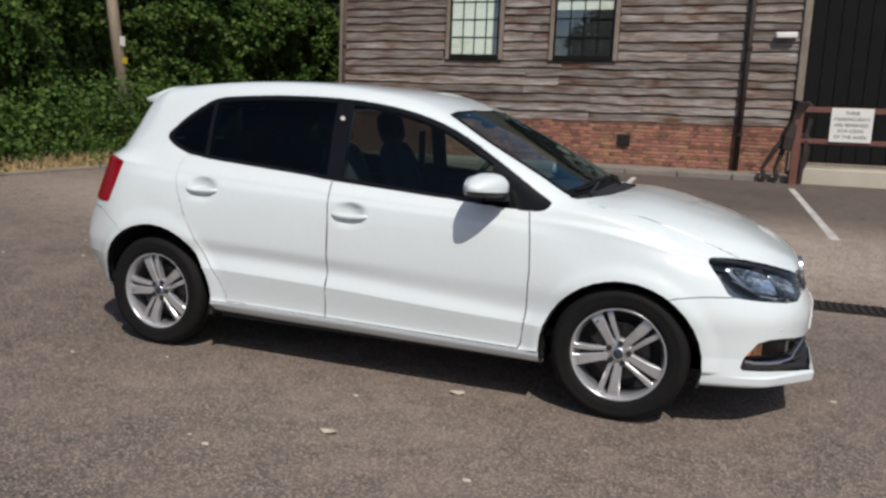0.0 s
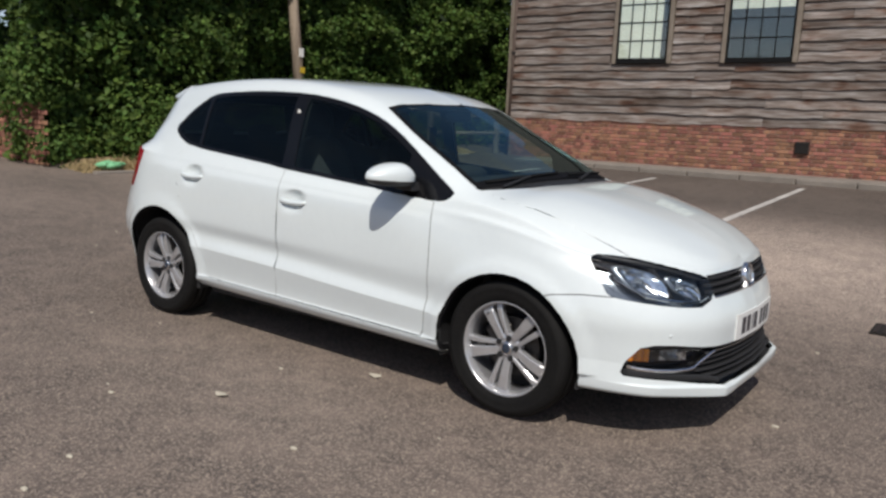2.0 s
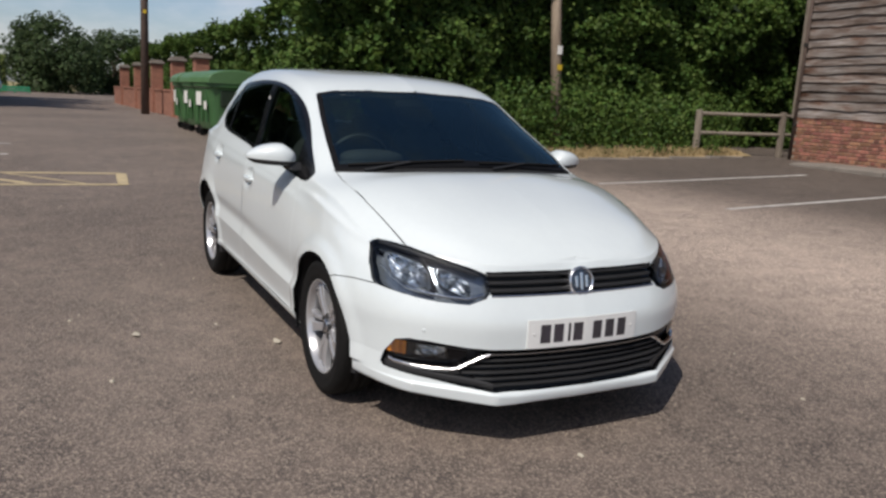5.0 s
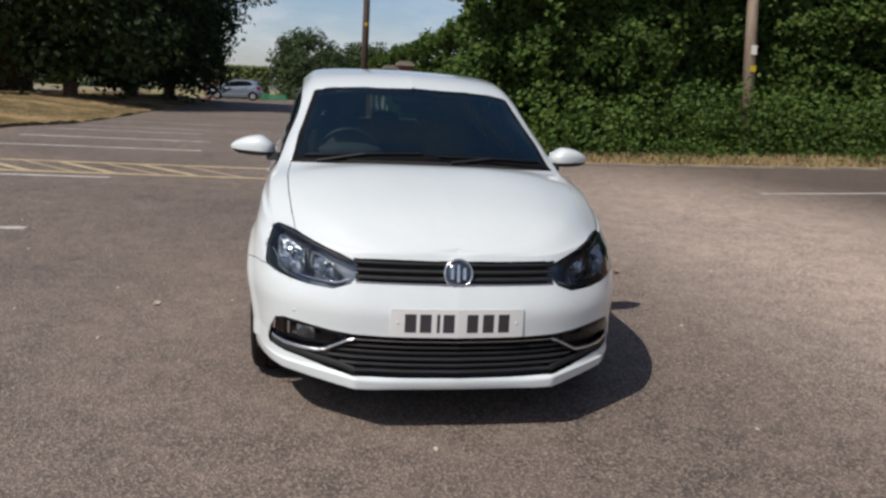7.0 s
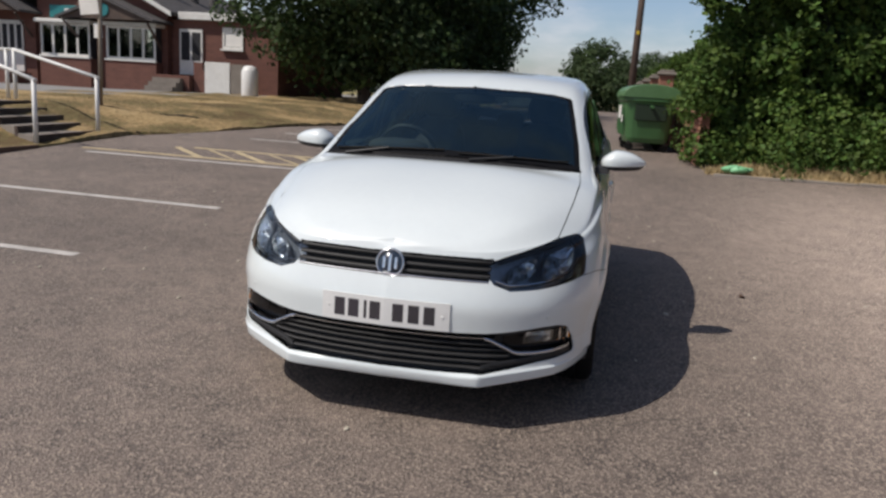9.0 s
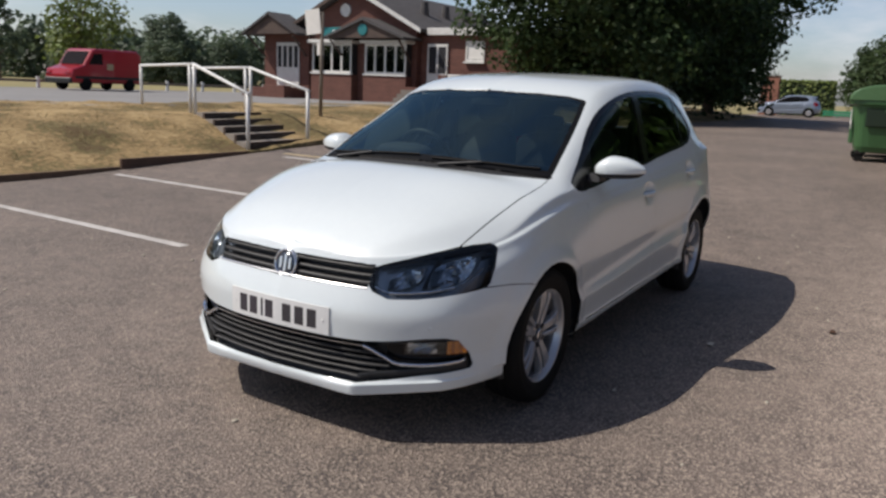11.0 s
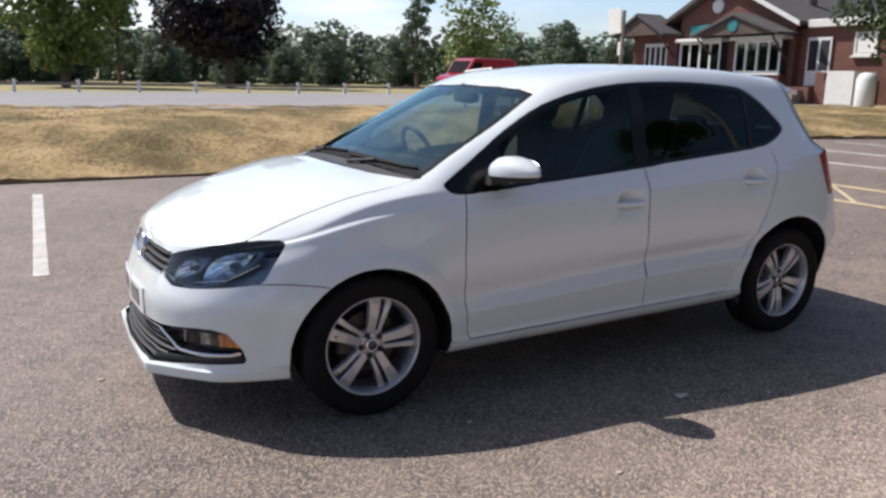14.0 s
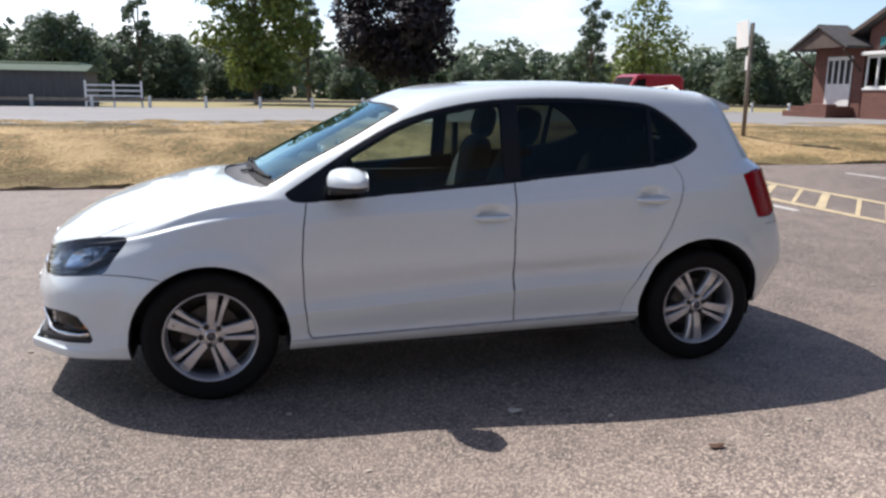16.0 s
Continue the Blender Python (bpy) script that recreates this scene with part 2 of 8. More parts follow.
def weathered(name):
    """Old silvered boards: long grain, worn pale patches, red-brown and black ones, each board its own."""
    m = bpy.data.materials.new(name)
    m.use_nodes = True
    nt = m.node_tree
    lk = nt.links.new
    p = nt.nodes["Principled BSDF"]
    tc = nt.nodes.new("ShaderNodeTexCoord")
    oi = nt.nodes.new("ShaderNodeObjectInfo")
    off = nt.nodes.new("ShaderNodeVectorMath")
    off.operation = 'SCALE'
    off.inputs[0].default_value = (37.0, 11.0, 23.0)
    lk(oi.outputs["Random"], off.inputs["Scale"])
    add = nt.nodes.new("ShaderNodeVectorMath")
    lk(tc.outputs["Object"], add.inputs[0])
    lk(off.outputs[0], add.inputs[1])

    def layer(scale, stretch, detail, rough):
        mp = nt.nodes.new("ShaderNodeMapping")
        mp.inputs["Scale"].default_value = stretch
        lk(add.outputs[0], mp.inputs["Vector"])
        n = node(nt, "ShaderNodeTexNoise", Scale=scale, Detail=detail, Roughness=rough)
        lk(mp.outputs[0], n.inputs["Vector"])
        return n.outputs[0]

    def ramp(src, stops):
        r = nt.nodes.new("ShaderNodeValToRGB")
        e = r.color_ramp.elements
        e[0].position, e[0].color = stops[0][0], (*stops[0][1], 1)
        e[1].position, e[1].color = stops[-1][0], (*stops[-1][1], 1)
        for pos, col in stops[1:-1]:
            e.new(pos).color = (*col, 1)
        lk(src, r.inputs[0])
        return r.outputs[0]
    grain = layer(9.0, (0.22, 1, 5.0), 5.0, 0.65)
    patch = layer(1.5, (0.7, 1, 2.6), 4.0, 0.6)
    damp = layer(2.3, (0.5, 1, 1.6), 3.0, 0.6)
    c1 = ramp(grain, ((0.28, (0.080, 0.060, 0.050)), (0.45, (0.185, 0.155, 0.135)), (0.56, (0.26, 0.235, 0.218)), (0.72, (0.38, 0.358, 0.342))))
    c2 = ramp(patch, ((0.30, (0.48, 0.40, 0.36)), (0.46, (0.88, 0.84, 0.82)), (0.60, (1.1, 1.1, 1.1)), (0.72, (1.35, 1.37, 1.39))))
    c3 = ramp(damp, ((0.32, (0.62, 0.42, 0.34)), (0.41, (0.97, 0.90, 0.86)), (0.52, (1.0, 1.0, 1.0))))
    out = c1
    for c in (c2, c3):
        mx = nt.nodes.new("ShaderNodeMix")
        mx.data_type, mx.blend_type = 'RGBA', 'MULTIPLY'
        mx.inputs[0].default_value = 1.0
        lk(out, mx.inputs[6])
        lk(c, mx.inputs[7])
        out = mx.outputs[2]
    hsv = nt.nodes.new("ShaderNodeHueSaturation")
    mr = node(nt, "ShaderNodeMapRange")
    mr.inputs["To Min"].default_value, mr.inputs["To Max"].default_value = 0.72, 1.22
    lk(oi.outputs["Random"], mr.inputs["Value"])
    lk(mr.outputs[0], hsv.inputs["Value"])
    lk(out, hsv.inputs["Color"])
    lk(hsv.outputs[0], p.inputs["Base Color"])
    p.inputs["Roughness"].default_value = 0.9
    p.inputs["Specular IOR Level"].default_value = 0.15
    b = node(nt, "ShaderNodeBump", Strength=1.0, Distance=0.014)
    lk(grain, b.inputs["Height"])
    lk(b.outputs[0], p.inputs["Normal"])
    return m


M["board"] = weathered("weathered_board")
M["timber_dark"] = mat("dark_timber", (0.12, 0.08, 0.06), (0.05, 0.035, 0.03), 0.8, scale=3, fine=40, bump=0.003)
M["timber_grey"] = mat("grey_timber", (0.28, 0.24, 0.19), (0.14, 0.11, 0.085), 0.88, scale=3, fine=30, stretch=(1, 1, 0.2), bump=0.004)
M["brick"] = mat("old_brick", (0.37, 0.165, 0.105), (0.17, 0.078, 0.055), 0.9, scale=9, fine=80, bump=0.003, rnd=0.45)
M["brick_stuff"] = mat("old_brick_joined", (0.37, 0.165, 0.105), (0.17, 0.078, 0.055), 0.9, scale=9, fine=80, bump=0.003, rnd=0.45, island=True)
M["brick_far"] = mat("old_brick_wall", (0.36, 0.165, 0.11), (0.2, 0.09, 0.062), 0.92, scale=2.0, fine=16, stretch=(1, 1, 3), bump=0.006)
M["mortar"] = mat("mortar", (0.36, 0.285, 0.22), (0.2, 0.155, 0.12), 0.95, scale=6, fine=80, bump=0.002)
M["concrete"] = mat("concrete", (0.27, 0.235, 0.2), (0.15, 0.13, 0.11), 0.92, scale=2, fine=50, bump=0.003)
M["concrete_pale"] = mat("pale_concrete", (0.55, 0.5, 0.4), (0.4, 0.36, 0.29), 0.92, scale=2, fine=50, bump=0.003)
M["black_wood"] = mat("black_painted_wood", (0.008, 0.008, 0.0085), (0.005, 0.005, 0.005), 0.85, scale=3, fine=40, spec=0.2)
M["dark_metal"] = mat("dark_metal", (0.05, 0.045, 0.04), (0.025, 0.022, 0.02), 0.55, metal=0.6, scale=8, fine=60)
M["rust_iron"] = mat("rusty_iron", (0.045, 0.030, 0.025), (0.02, 0.016, 0.015), 0.75, metal=0.2, scale=9, fine=60)
M["edging"] = mat("brown_edging_board", (0.17, 0.10, 0.065), (0.08, 0.05, 0.035), 0.85, scale=3, fine=30, bump=0.003, rnd=0.2)
M["rust_red"] = mat("rust_red_paint", (0.2, 0.075, 0.052), (0.10, 0.042, 0.032), 0.7, scale=6, fine=60)
M["white_paint"] = mat("white_painted_metal", (0.78, 0.78, 0.76), (0.62, 0.61, 0.58), 0.45, scale=3, fine=40)
M["window_white"] = mat("white_window_frame", (0.75, 0.74, 0.7), (0.6, 0.58, 0.54), 0.5, scale=3, fine=40)
M["sign_white"] = mat("white_sign_face", (0.8, 0.78, 0.74), (0.7, 0.68, 0.63), 0.5, scale=3, fine=30)
M["ink"] = mat("sign_ink", (0.05, 0.04, 0.05), (0.03, 0.03, 0.03), 0.6)
# near-black sheets behind panes, with the unlit rooms' darkness as their colour
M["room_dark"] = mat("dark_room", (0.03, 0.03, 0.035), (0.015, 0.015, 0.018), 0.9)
M["blind"] = mat("pale_blind", (0.82, 0.8, 0.74), (0.7, 0.68, 0.62), 0.8, scale=2, fine=20)
M["pane"] = glass("window_glass", (0.85, 0.9, 0.88))
M["leaf"] = leafy("hedge_leaf", (0.118, 0.185, 0.04), (0.034, 0.072, 0.016), 0.6, scale=0.9, fine=9, rnd=0.45, island=True, spec=0.2)
# near-black core inside the hedges, their inner shade put into the colour
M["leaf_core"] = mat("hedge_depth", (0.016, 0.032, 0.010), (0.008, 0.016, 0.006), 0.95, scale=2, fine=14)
# drive trees: darker leaf, the shade of their crowns put into the colour
M["leaf_drive"] = leafy("shade_toned_leaf", (0.062, 0.098, 0.032), (0.018, 0.033, 0.012), 0.6, scale=0.25, fine=4, rnd=0.4, island=True, spec=0.2)
# far tree line: paler, greyer leaf with distance haze put into the colour
M["leaf_far"] = leafy("hazed_tree_leaf", (0.135, 0.18, 0.105), (0.08, 0.115, 0.072), 0.6, scale=0.25, fine=4, rnd=0.4, island=True)
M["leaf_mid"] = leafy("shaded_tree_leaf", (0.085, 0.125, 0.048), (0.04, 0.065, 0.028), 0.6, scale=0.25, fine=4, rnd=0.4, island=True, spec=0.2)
M["leaf_light"] = leafy("yellow_green_leaf", (0.2, 0.25, 0.06), (0.11, 0.15, 0.04), 0.6, scale=0.25, fine=4, rnd=0.4, island=True)
M["leaf_dark"] = leafy("copper_leaf", (0.04, 0.03, 0.035), (0.016, 0.014, 0.02), 0.6, scale=0.25, fine=4, rnd=0.4, island=True)
M["bark"] = mat("bark", (0.16, 0.12, 0.085), (0.07, 0.05, 0.04), 0.9, scale=5, fine=40, stretch=(1, 1, 0.25), bump=0.01)


# ---- small builders ----
def link(name, bm, material, parent=None, label="", smooth=False):
    me = bpy.data.meshes.new(name)
    bm.normal_update()
    bm.to_mesh(me)
    bm.free()
    for mt in material if isinstance(material, (list, tuple)) else [material]:
        me.materials.append(mt)
    if smooth:
        me.polygons.foreach_set("use_smooth", [True] * len(me.polygons))
    ob = new(name, me)
    if parent:
        ob.parent = parent
    if label:
        ob["label"] = label
    return ob


def part(name, bm, material, parent, label="", smooth=False):
    return link(name, bm, material, parent, label, smooth)


def thing(name, label, category, at=(0, 0, 0), rz=0.0, group="", kind=""):
    ob = new(name)
    ob.empty_display_size = 0.1
    ob.matrix_basis = pose(*at, 0, 0, rz)
    return tagged(ob, label, category, group, kind)


def box(x0, x1, y0, y1, z0, z1, bevel=0.0, bm=None, seg=1):
    own = bm is None
    bm = bm or bmesh.new()
    made = bmesh.ops.create_cube(bm, size=1.0)["verts"]
    for v in made:
        v.co = Vector(((x0 + x1) / 2 + v.co.x * (x1 - x0), (y0 + y1) / 2 + v.co.y * (y1 - y0), (z0 + z1) / 2 + v.co.z * (z1 - z0)))
    if bevel:
        es = list({e for v in made for e in v.link_edges})
        bmesh.ops.bevel(bm, geom=es, offset=bevel, segments=seg, affect='EDGES', profile=0.5)
    return bm


def rod(a, b, r, r2=None, sides=10, bm=None):
    bm = bm or bmesh.new()
    a, b = Vector(a), Vector(b)
    m = Matrix.Translation((a + b) / 2) @ (b - a).to_track_quat('Z', 'Y').to_matrix().to_4x4()
    bmesh.ops.create_cone(bm, cap_ends=True, segments=sides, radius1=r, radius2=r if r2 is None else r2, depth=(b - a).length, matrix=m)
    return bm


def prism(outline, y0, y1, axis='y', bevel=0.0, bm=None):
    """A plate: the 2D outline swept from y0 to y1 along an axis."""
    bm = bm or bmesh.new()
    put3 = {'y': lambda a, b, c: (a, c, b), 'x': lambda a, b, c: (c, a, b), 'z': lambda a, b, c: (a, b, c)}[axis]
    v0 = [bm.verts.new(put3(a, b, y0)) for a, b in outline]
    v1 = [bm.verts.new(put3(a, b, y1)) for a, b in outline]
    n = len(outline)
    fs = [bm.faces.new(v0), bm.faces.new(v1[::-1])]
    for i in range(n):
        fs.append(bm.faces.new((v0[(i + 1) % n], v0[i], v1[i], v1[(i + 1) % n])))
    bmesh.ops.recalc_face_normals(bm, faces=fs)
    if bevel:
        es = [e for f in fs[:2] for e in f.edges]
        bmesh.ops.bevel(bm, geom=es, offset=bevel, segments=2, affect='EDGES', profile=0.5)
    return bm


def lathe(profile, axis='y', steps=48, bm=None, closed=False):
    """Turn a list of (radius, height) round an axis."""
    bm = bm or bmesh.new()
    rings = []
    for k in range(steps):
        a = 2 * math.pi * k / steps
        c, s = math.cos(a), math.sin(a)
        rings.append([bm.verts.new({'y': (r * c, h, r * s), 'z': (r * c, r * s, h), 'x': (h, r * c, r * s)}[axis]) for r, h in profile])
    n = len(profile)
    fs = []
    for k in range(steps):
        p, q = rings[k], rings[(k + 1) % steps]
        for i in range(n if closed else n - 1):
            j = (i + 1) % n
            fs.append(bm.faces.new((p[i], p[j], q[j], q[i])))
    bmesh.ops.remove_doubles(bm, verts=bm.verts[:], dist=1e-5)
    bmesh.ops.recalc_face_normals(bm, faces=bm.faces[:])
    return bm


def clampv(v, m):
    return 0.0 if v < 0 else (m if v > m else v)


def soft(v, m):
    """A smooth ramp that starts at 0 and levels out at m."""
    t = clampv(v, m * 1.25) / (m * 1.25)
    return m * (1 - (1 - t) ** 1.6) * 0.98 if v > 0 else 0.0


def park_z(x, y):
    """Height of the car park: level round the car, rising to the barn and along the drive."""
    return math.hypot(0.042 * clampv(-x - 1.5, 9), 0.036 * clampv(y - 1.2, 11.6))


def drape(pts, width, lift, name, material, parent, zf=park_z):
    """A painted stroke along a polyline, laid on the ground."""
    bm = bmesh.new()
    for a, b in zip(pts, pts[1:]):
        a, b = Vector(a), Vector(b)
        n = max(1, int((b - a).length / 0.25))
        side = Vector((-(b - a).y, (b - a).x)).normalized() * width / 2
        row = []
        for k in range(n + 1):
            c = a.lerp(b, k / n)
            w = 1 + 0.12 * noise.noise((c.x * 3, c.y * 3, 1.7))
            row.append([bm.verts.new((*(c + s * side * w), zf(*(c + s * side * w)) + lift)) for s in (-1, 1)])
        for p, q in zip(row, row[1:]):
            bm.faces.new((p[0], q[0], q[1], p[1]))
    bmesh.ops.recalc_face_normals(bm, faces=bm.faces[:])
    for f in bm.faces:
        if f.normal.z < 0:
            f.normal_flip()
    return link(name, bm, material, parent)


def sheet(name, xs, ys, zf, material, label, wobble=0.0):
    verts = [(x, y, zf(x, y)) for y in ys for x in xs]
    nx = len(xs)
    faces = [(j * nx + i, j * nx + i + 1, (j + 1) * nx + i + 1, (j + 1) * nx + i) for j in range(len(ys) - 1) for i in range(nx - 1)]
    me = bpy.data.meshes.new(name)
    me.from_pydata(verts, [], faces)
    me.materials.append(material)
    me.polygons.foreach_set("use_smooth", [True] * len(me.polygons))
    return tagged(new(name, me), label, "ground", kind="structure")


def steps_of(*spans):
    out = []
    for a, b, d in spans:
        n = max(1, round((b - a) / d))
        out += [a + (b - a) * k / n for k in range(n)]
    return out + [spans[-1][1]]


# ---- ground ----
def upper_z(x, y):
    """Top of the bank and the road beyond it, falling a little away from the car park."""
    return 0.66 - 0.16 * clampv((-y - 14.5) / 8, 1)


def bank_edge(x):
    """y of the foot of the grass bank."""
    return -7.35 + 1.9 * clampv((-x - 7.2) / 5, 1) ** 0.7 - 0.5 * clampv((-x - 16) / 10, 1)


def bank_z(x, y):
    e = bank_edge(x)
    t = clampv((e - y) / (6.4 + (e + 7.35) * 1.0), 1)
    low = park_z(x, e) + 0.03
    s = 0.06 * t + 0.94 * (lambda q: q * q * (3 - 2 * q))(clampv((t - 0.01) / 0.43, 1))
    return low + (upper_z(x, y) - low) * s + 0.05 * noise.noise((x * 0.55, y * 0.55, 3)) + 0.28 * s * (1 - s) * noise.noise((x * 0.8, y * 1.1, 5)) + 0.04 * noise.noise((x * 1.7, y * 1.7, 7)) + 0.02 * noise.noise((x * 4.5, y * 4.5, 1))


def base_z(x, y):
    if y < -13:
        return upper_z(x, y) - 0.06
    return park_z(x, y) - 0.06


GX = steps_of((-420, -80, 20), (-80, -14, 4), (-14, 12, 1), (12, 60, 4), (60, 420, 20))
GY = steps_of((-420, -80, 20), (-80, -20, 4), (-20, 16, 1), (16, 60, 4), (60, 420, 20))
ground = sheet("ground", GX, GY, base_z, M["field"], "dry straw-coloured field round the car park")
car_park = sheet("road", steps_of((-90, -14, 3), (-14, 10, 0.4), (10, 40, 3)), steps_of((-9.2, 15, 0.4), (15, 24, 1)), park_z, M["asphalt"],
                 "worn grey-brown tarmac car park with pale stones")
upper_road = sheet("upper_road", steps_of((-60, 40, 2)), steps_of((-37, -13.2, 1)), lambda x, y: upper_z(x, y) + 0.004 - 0.0, M["asphalt_upper"],
                   "pale grey tarmac road above the grass bank")
bx = steps_of((-45, -14, 0.5), (-14, 10, 0.12), (10, 34, 0.8))
bv = [(k / 60) ** 1.35 for k in range(61)]
verts, faces = [], []
for x in bx:
    verts.append((x, bank_edge(x) + 0.01, park_z(x, bank_edge(x)) - 0.06))
for v in bv:
    for x in bx:
        e = bank_edge(x)
        y = e + (-15.0 - e) * v
        verts.append((x, y, bank_z(x, y) + 0.012))
nb = len(bx)
for j in range(len(bv)):
    for i in range(nb - 1):
        faces.append((j * nb + i, (j + 1) * nb + i, (j + 1) * nb + i + 1, j * nb + i + 1))
me = bpy.data.meshes.new("grass_bank")
me.from_pydata(verts, [], faces)
me.materials.append(M["dry_grass"])
me.polygons.foreach_set("use_smooth", [True] * len(me.polygons))
grass_bank = tagged(new("grass_bank", me), "sun-bleached dry grass bank beside the car park", "grass bank", kind="structure")

# short straw on the bank


def blades(name, n, place, height, width, material, label, seed):
    r = np.random.RandomState(seed)
    vv, ff = [], []
    k = 0
    while k < n:
        spot = place(r)
        if spot is None:
            k += 1
            continue
        x, y, z = spot
        a = r.uniform(0, 2 * math.pi)
        h = height * r.uniform(0.5, 1.3)
        dx, dy = math.cos(a) * width, math.sin(a) * width
        lx, ly = r.normal(0, 0.45 * h), r.normal(0, 0.45 * h)
        b = len(vv)
        vv += [(x - dx, y - dy, z), (x + dx, y + dy, z), (x + lx, y + ly, z + h)]
        ff.append((b, b + 1, b + 2))
        k += 1
    me = bpy.data.meshes.new(name)
    me.from_pydata(vv, [], ff)
    me.materials.append(material)
    return tagged(new(name, me), label, "grass", kind="stuff")


def on_bank(r):
    x = r.uniform(-22, 9)
    e = bank_edge(x)
    y = e - 0.05 - 7.0 * r.uniform(0, 1)
    if -7.0 < x < -4.9 and y > -11:
        return None
    if noise.noise((x * 0.8, y * 0.8, 11)) < r.uniform(-0.6, 0.3):
        return None
    return x, y, bank_z(x, y)


blades("straw", 90000, on_bank, 0.026, 0.011, M["straw"], "short dry straw-coloured grass on the bank", 3)

# edging along the foot of the bank
edge = thing("edging", "low dark timber edging at the foot of the bank", "edging", kind="structure")
for x0 in np.arange(-4.9, 9.0, 2.4):
    part("edging_board", box(x0 + 0.01, x0 + 2.39, -7.38, -7.33, -0.05, park_z(x0, -7.3) + 0.04 + 0.01 * math.sin(x0 * 5), 0.006), M["edging"], edge)

# painted lines
marks = thing("road_marking", "worn white and yellow lines painted on the tarmac", "road marking", kind="structure")
for x, y0, y1 in ((2.72, 5.25, 10.6), (0.0, 5.9, 10.9), (-2.58, 5.75, 10.7), (-4.95, 5.6, 10.4)):
    drape([(x + 0.06, y0), (x - 0.06, y1)], 0.1, 0.004, "white_line", M["line_white"], marks)
for x, y0, y1 in ((4.6, -2.3, -7.2), (2.35, -2.25, -6.3), (0.12, -2.85, -6.9), (-2.12, -2.95, -7.0)):
    drape([(x + 0.02, y0), (x - 0.06, y1)], 0.1, 0.004, "white_line", M["line_white"], marks)
for x, y0, y1 in ((-4.95, -2.95, -6.6), (-7.9, -2.3, -5.5), (-9.2, -2.3, -5.4), (-10.5, -2.6, -5.3), (-11.8, -2.6, -5.2), (-14.2, -2.6, -5.2)):
    drape([(x, y0), (x, y1)], 0.1, 0.004, "white_line", M["line_white"], marks)
drape([(-5.24, -1.05), (-5.28, -6.9)], 0.11, 0.005, "yellow_line", M["line_yellow"], marks)
drape([(-6.12, -1.0), (-6.2, -5.6)], 0.11, 0.005, "yellow_line", M["line_yellow"], marks)
drape([(-5.22, -1.05), (-6.12, -1.0)], 0.12, 0.005, "yellow_line", M["line_yellow"], marks)
for y in (-2.0, -3.0, -4.0, -5.0):
    drape([(-5.3, y), (-6.12, y - 0.85)], 0.1, 0.005, "yellow_line", M["line_yellow"], marks)
    drape([(-5.3, y + 0.55), (-6.12, y - 0.3)], 0.05, 0.005, "yellow_line", M["line_yellow"], marks)

# drain grate
drain = thing("drain_grate", "rusty iron drain channel grate set in the tarmac", "drain", (2.6, 2.1, park_z(2.6, 2.1)))
part("grate_frame", box(-0.34, 0.42, -0.16, 0.16, -0.01, 0.006), M["dark_metal"], drain)
for k in range(14):
    part("grate_bar", box(-0.32 + k * 0.053, -0.295 + k * 0.053, -0.14, 0.14, 0.0065, 0.014, 0.003), M["rust_iron"], drain)

# ---- barn ----
BY = 12.85
barn = thing("barn", "old weatherboarded timber barn on a red brick plinth", "barn", kind="structure")
wall = part("barn_wall", box(-7.38, 7.5, BY + 0.05, BY + 0.3, 0.2, 5.2), M["timber_dark"], barn)
part("end_wall", box(-7.40, -7.2, BY + 0.3, BY + 9, 0.2, 5.2), M["timber_dark"], barn)
part("rear_wall", box(-7.2, 7.5, BY + 8.8, BY + 9, 0.2, 5.2), M["timber_dark"], barn)
part("far_end_wall", box(7.3, 7.5, BY + 0.3, BY + 8.8, 0.2, 5.2), M["timber_dark"], barn)
roof = part("roof", prism([(BY - 0.4, 5.0), (BY + 4.5, 8.6), (BY + 9.4, 5.0), (BY + 9.4, 5.15), (BY + 4.5, 8.78), (BY - 0.4, 5.15)], -7.8, 7.9, 'x'), M["timber_dark"], barn, "dark tiled pitched roof")
plinth = part("plinth", box(-7.34, 2.72, BY + 0.02, BY + 0.05, 0.2, 1.5), M["mortar"], barn, "red brick plinth")


def board_mesh(length, height, seed):
    """A waney-edged board, thicker at its uneven lower edge."""
    r = random.Random(seed)
    bm = bmesh.new()
    n = max(6, int(length / 0.14))
    rows = []
    for k in range(n + 1):
        x = length * k / n
        low = 0.038 * noise.noise((x * 1.3, seed * 3.7, 0)) + 0.018 * noise.noise((x * 4.1, seed * 1.7, 4)) + 0.006 * r.uniform(-1, 1)
        out = -0.056 + 0.008 * noise.noise((x * 2.0, seed, 9))
        rows.append([bm.verts.new(c) for c in ((x, 0.0, low), (x, out, low), (x, out + 0.004, low + 0.02), (x, -0.012, height))])
    for p, q in zip(rows, rows[1:]):
        for i in range(3):
            bm.faces.new((p[i], p[i + 1], q[i + 1], q[i]))
    for end in (rows[0], rows[-1]):
        bm.faces.new(end)
    bmesh.ops.recalc_face_normals(bm, faces=bm.faces[:])
    return bm


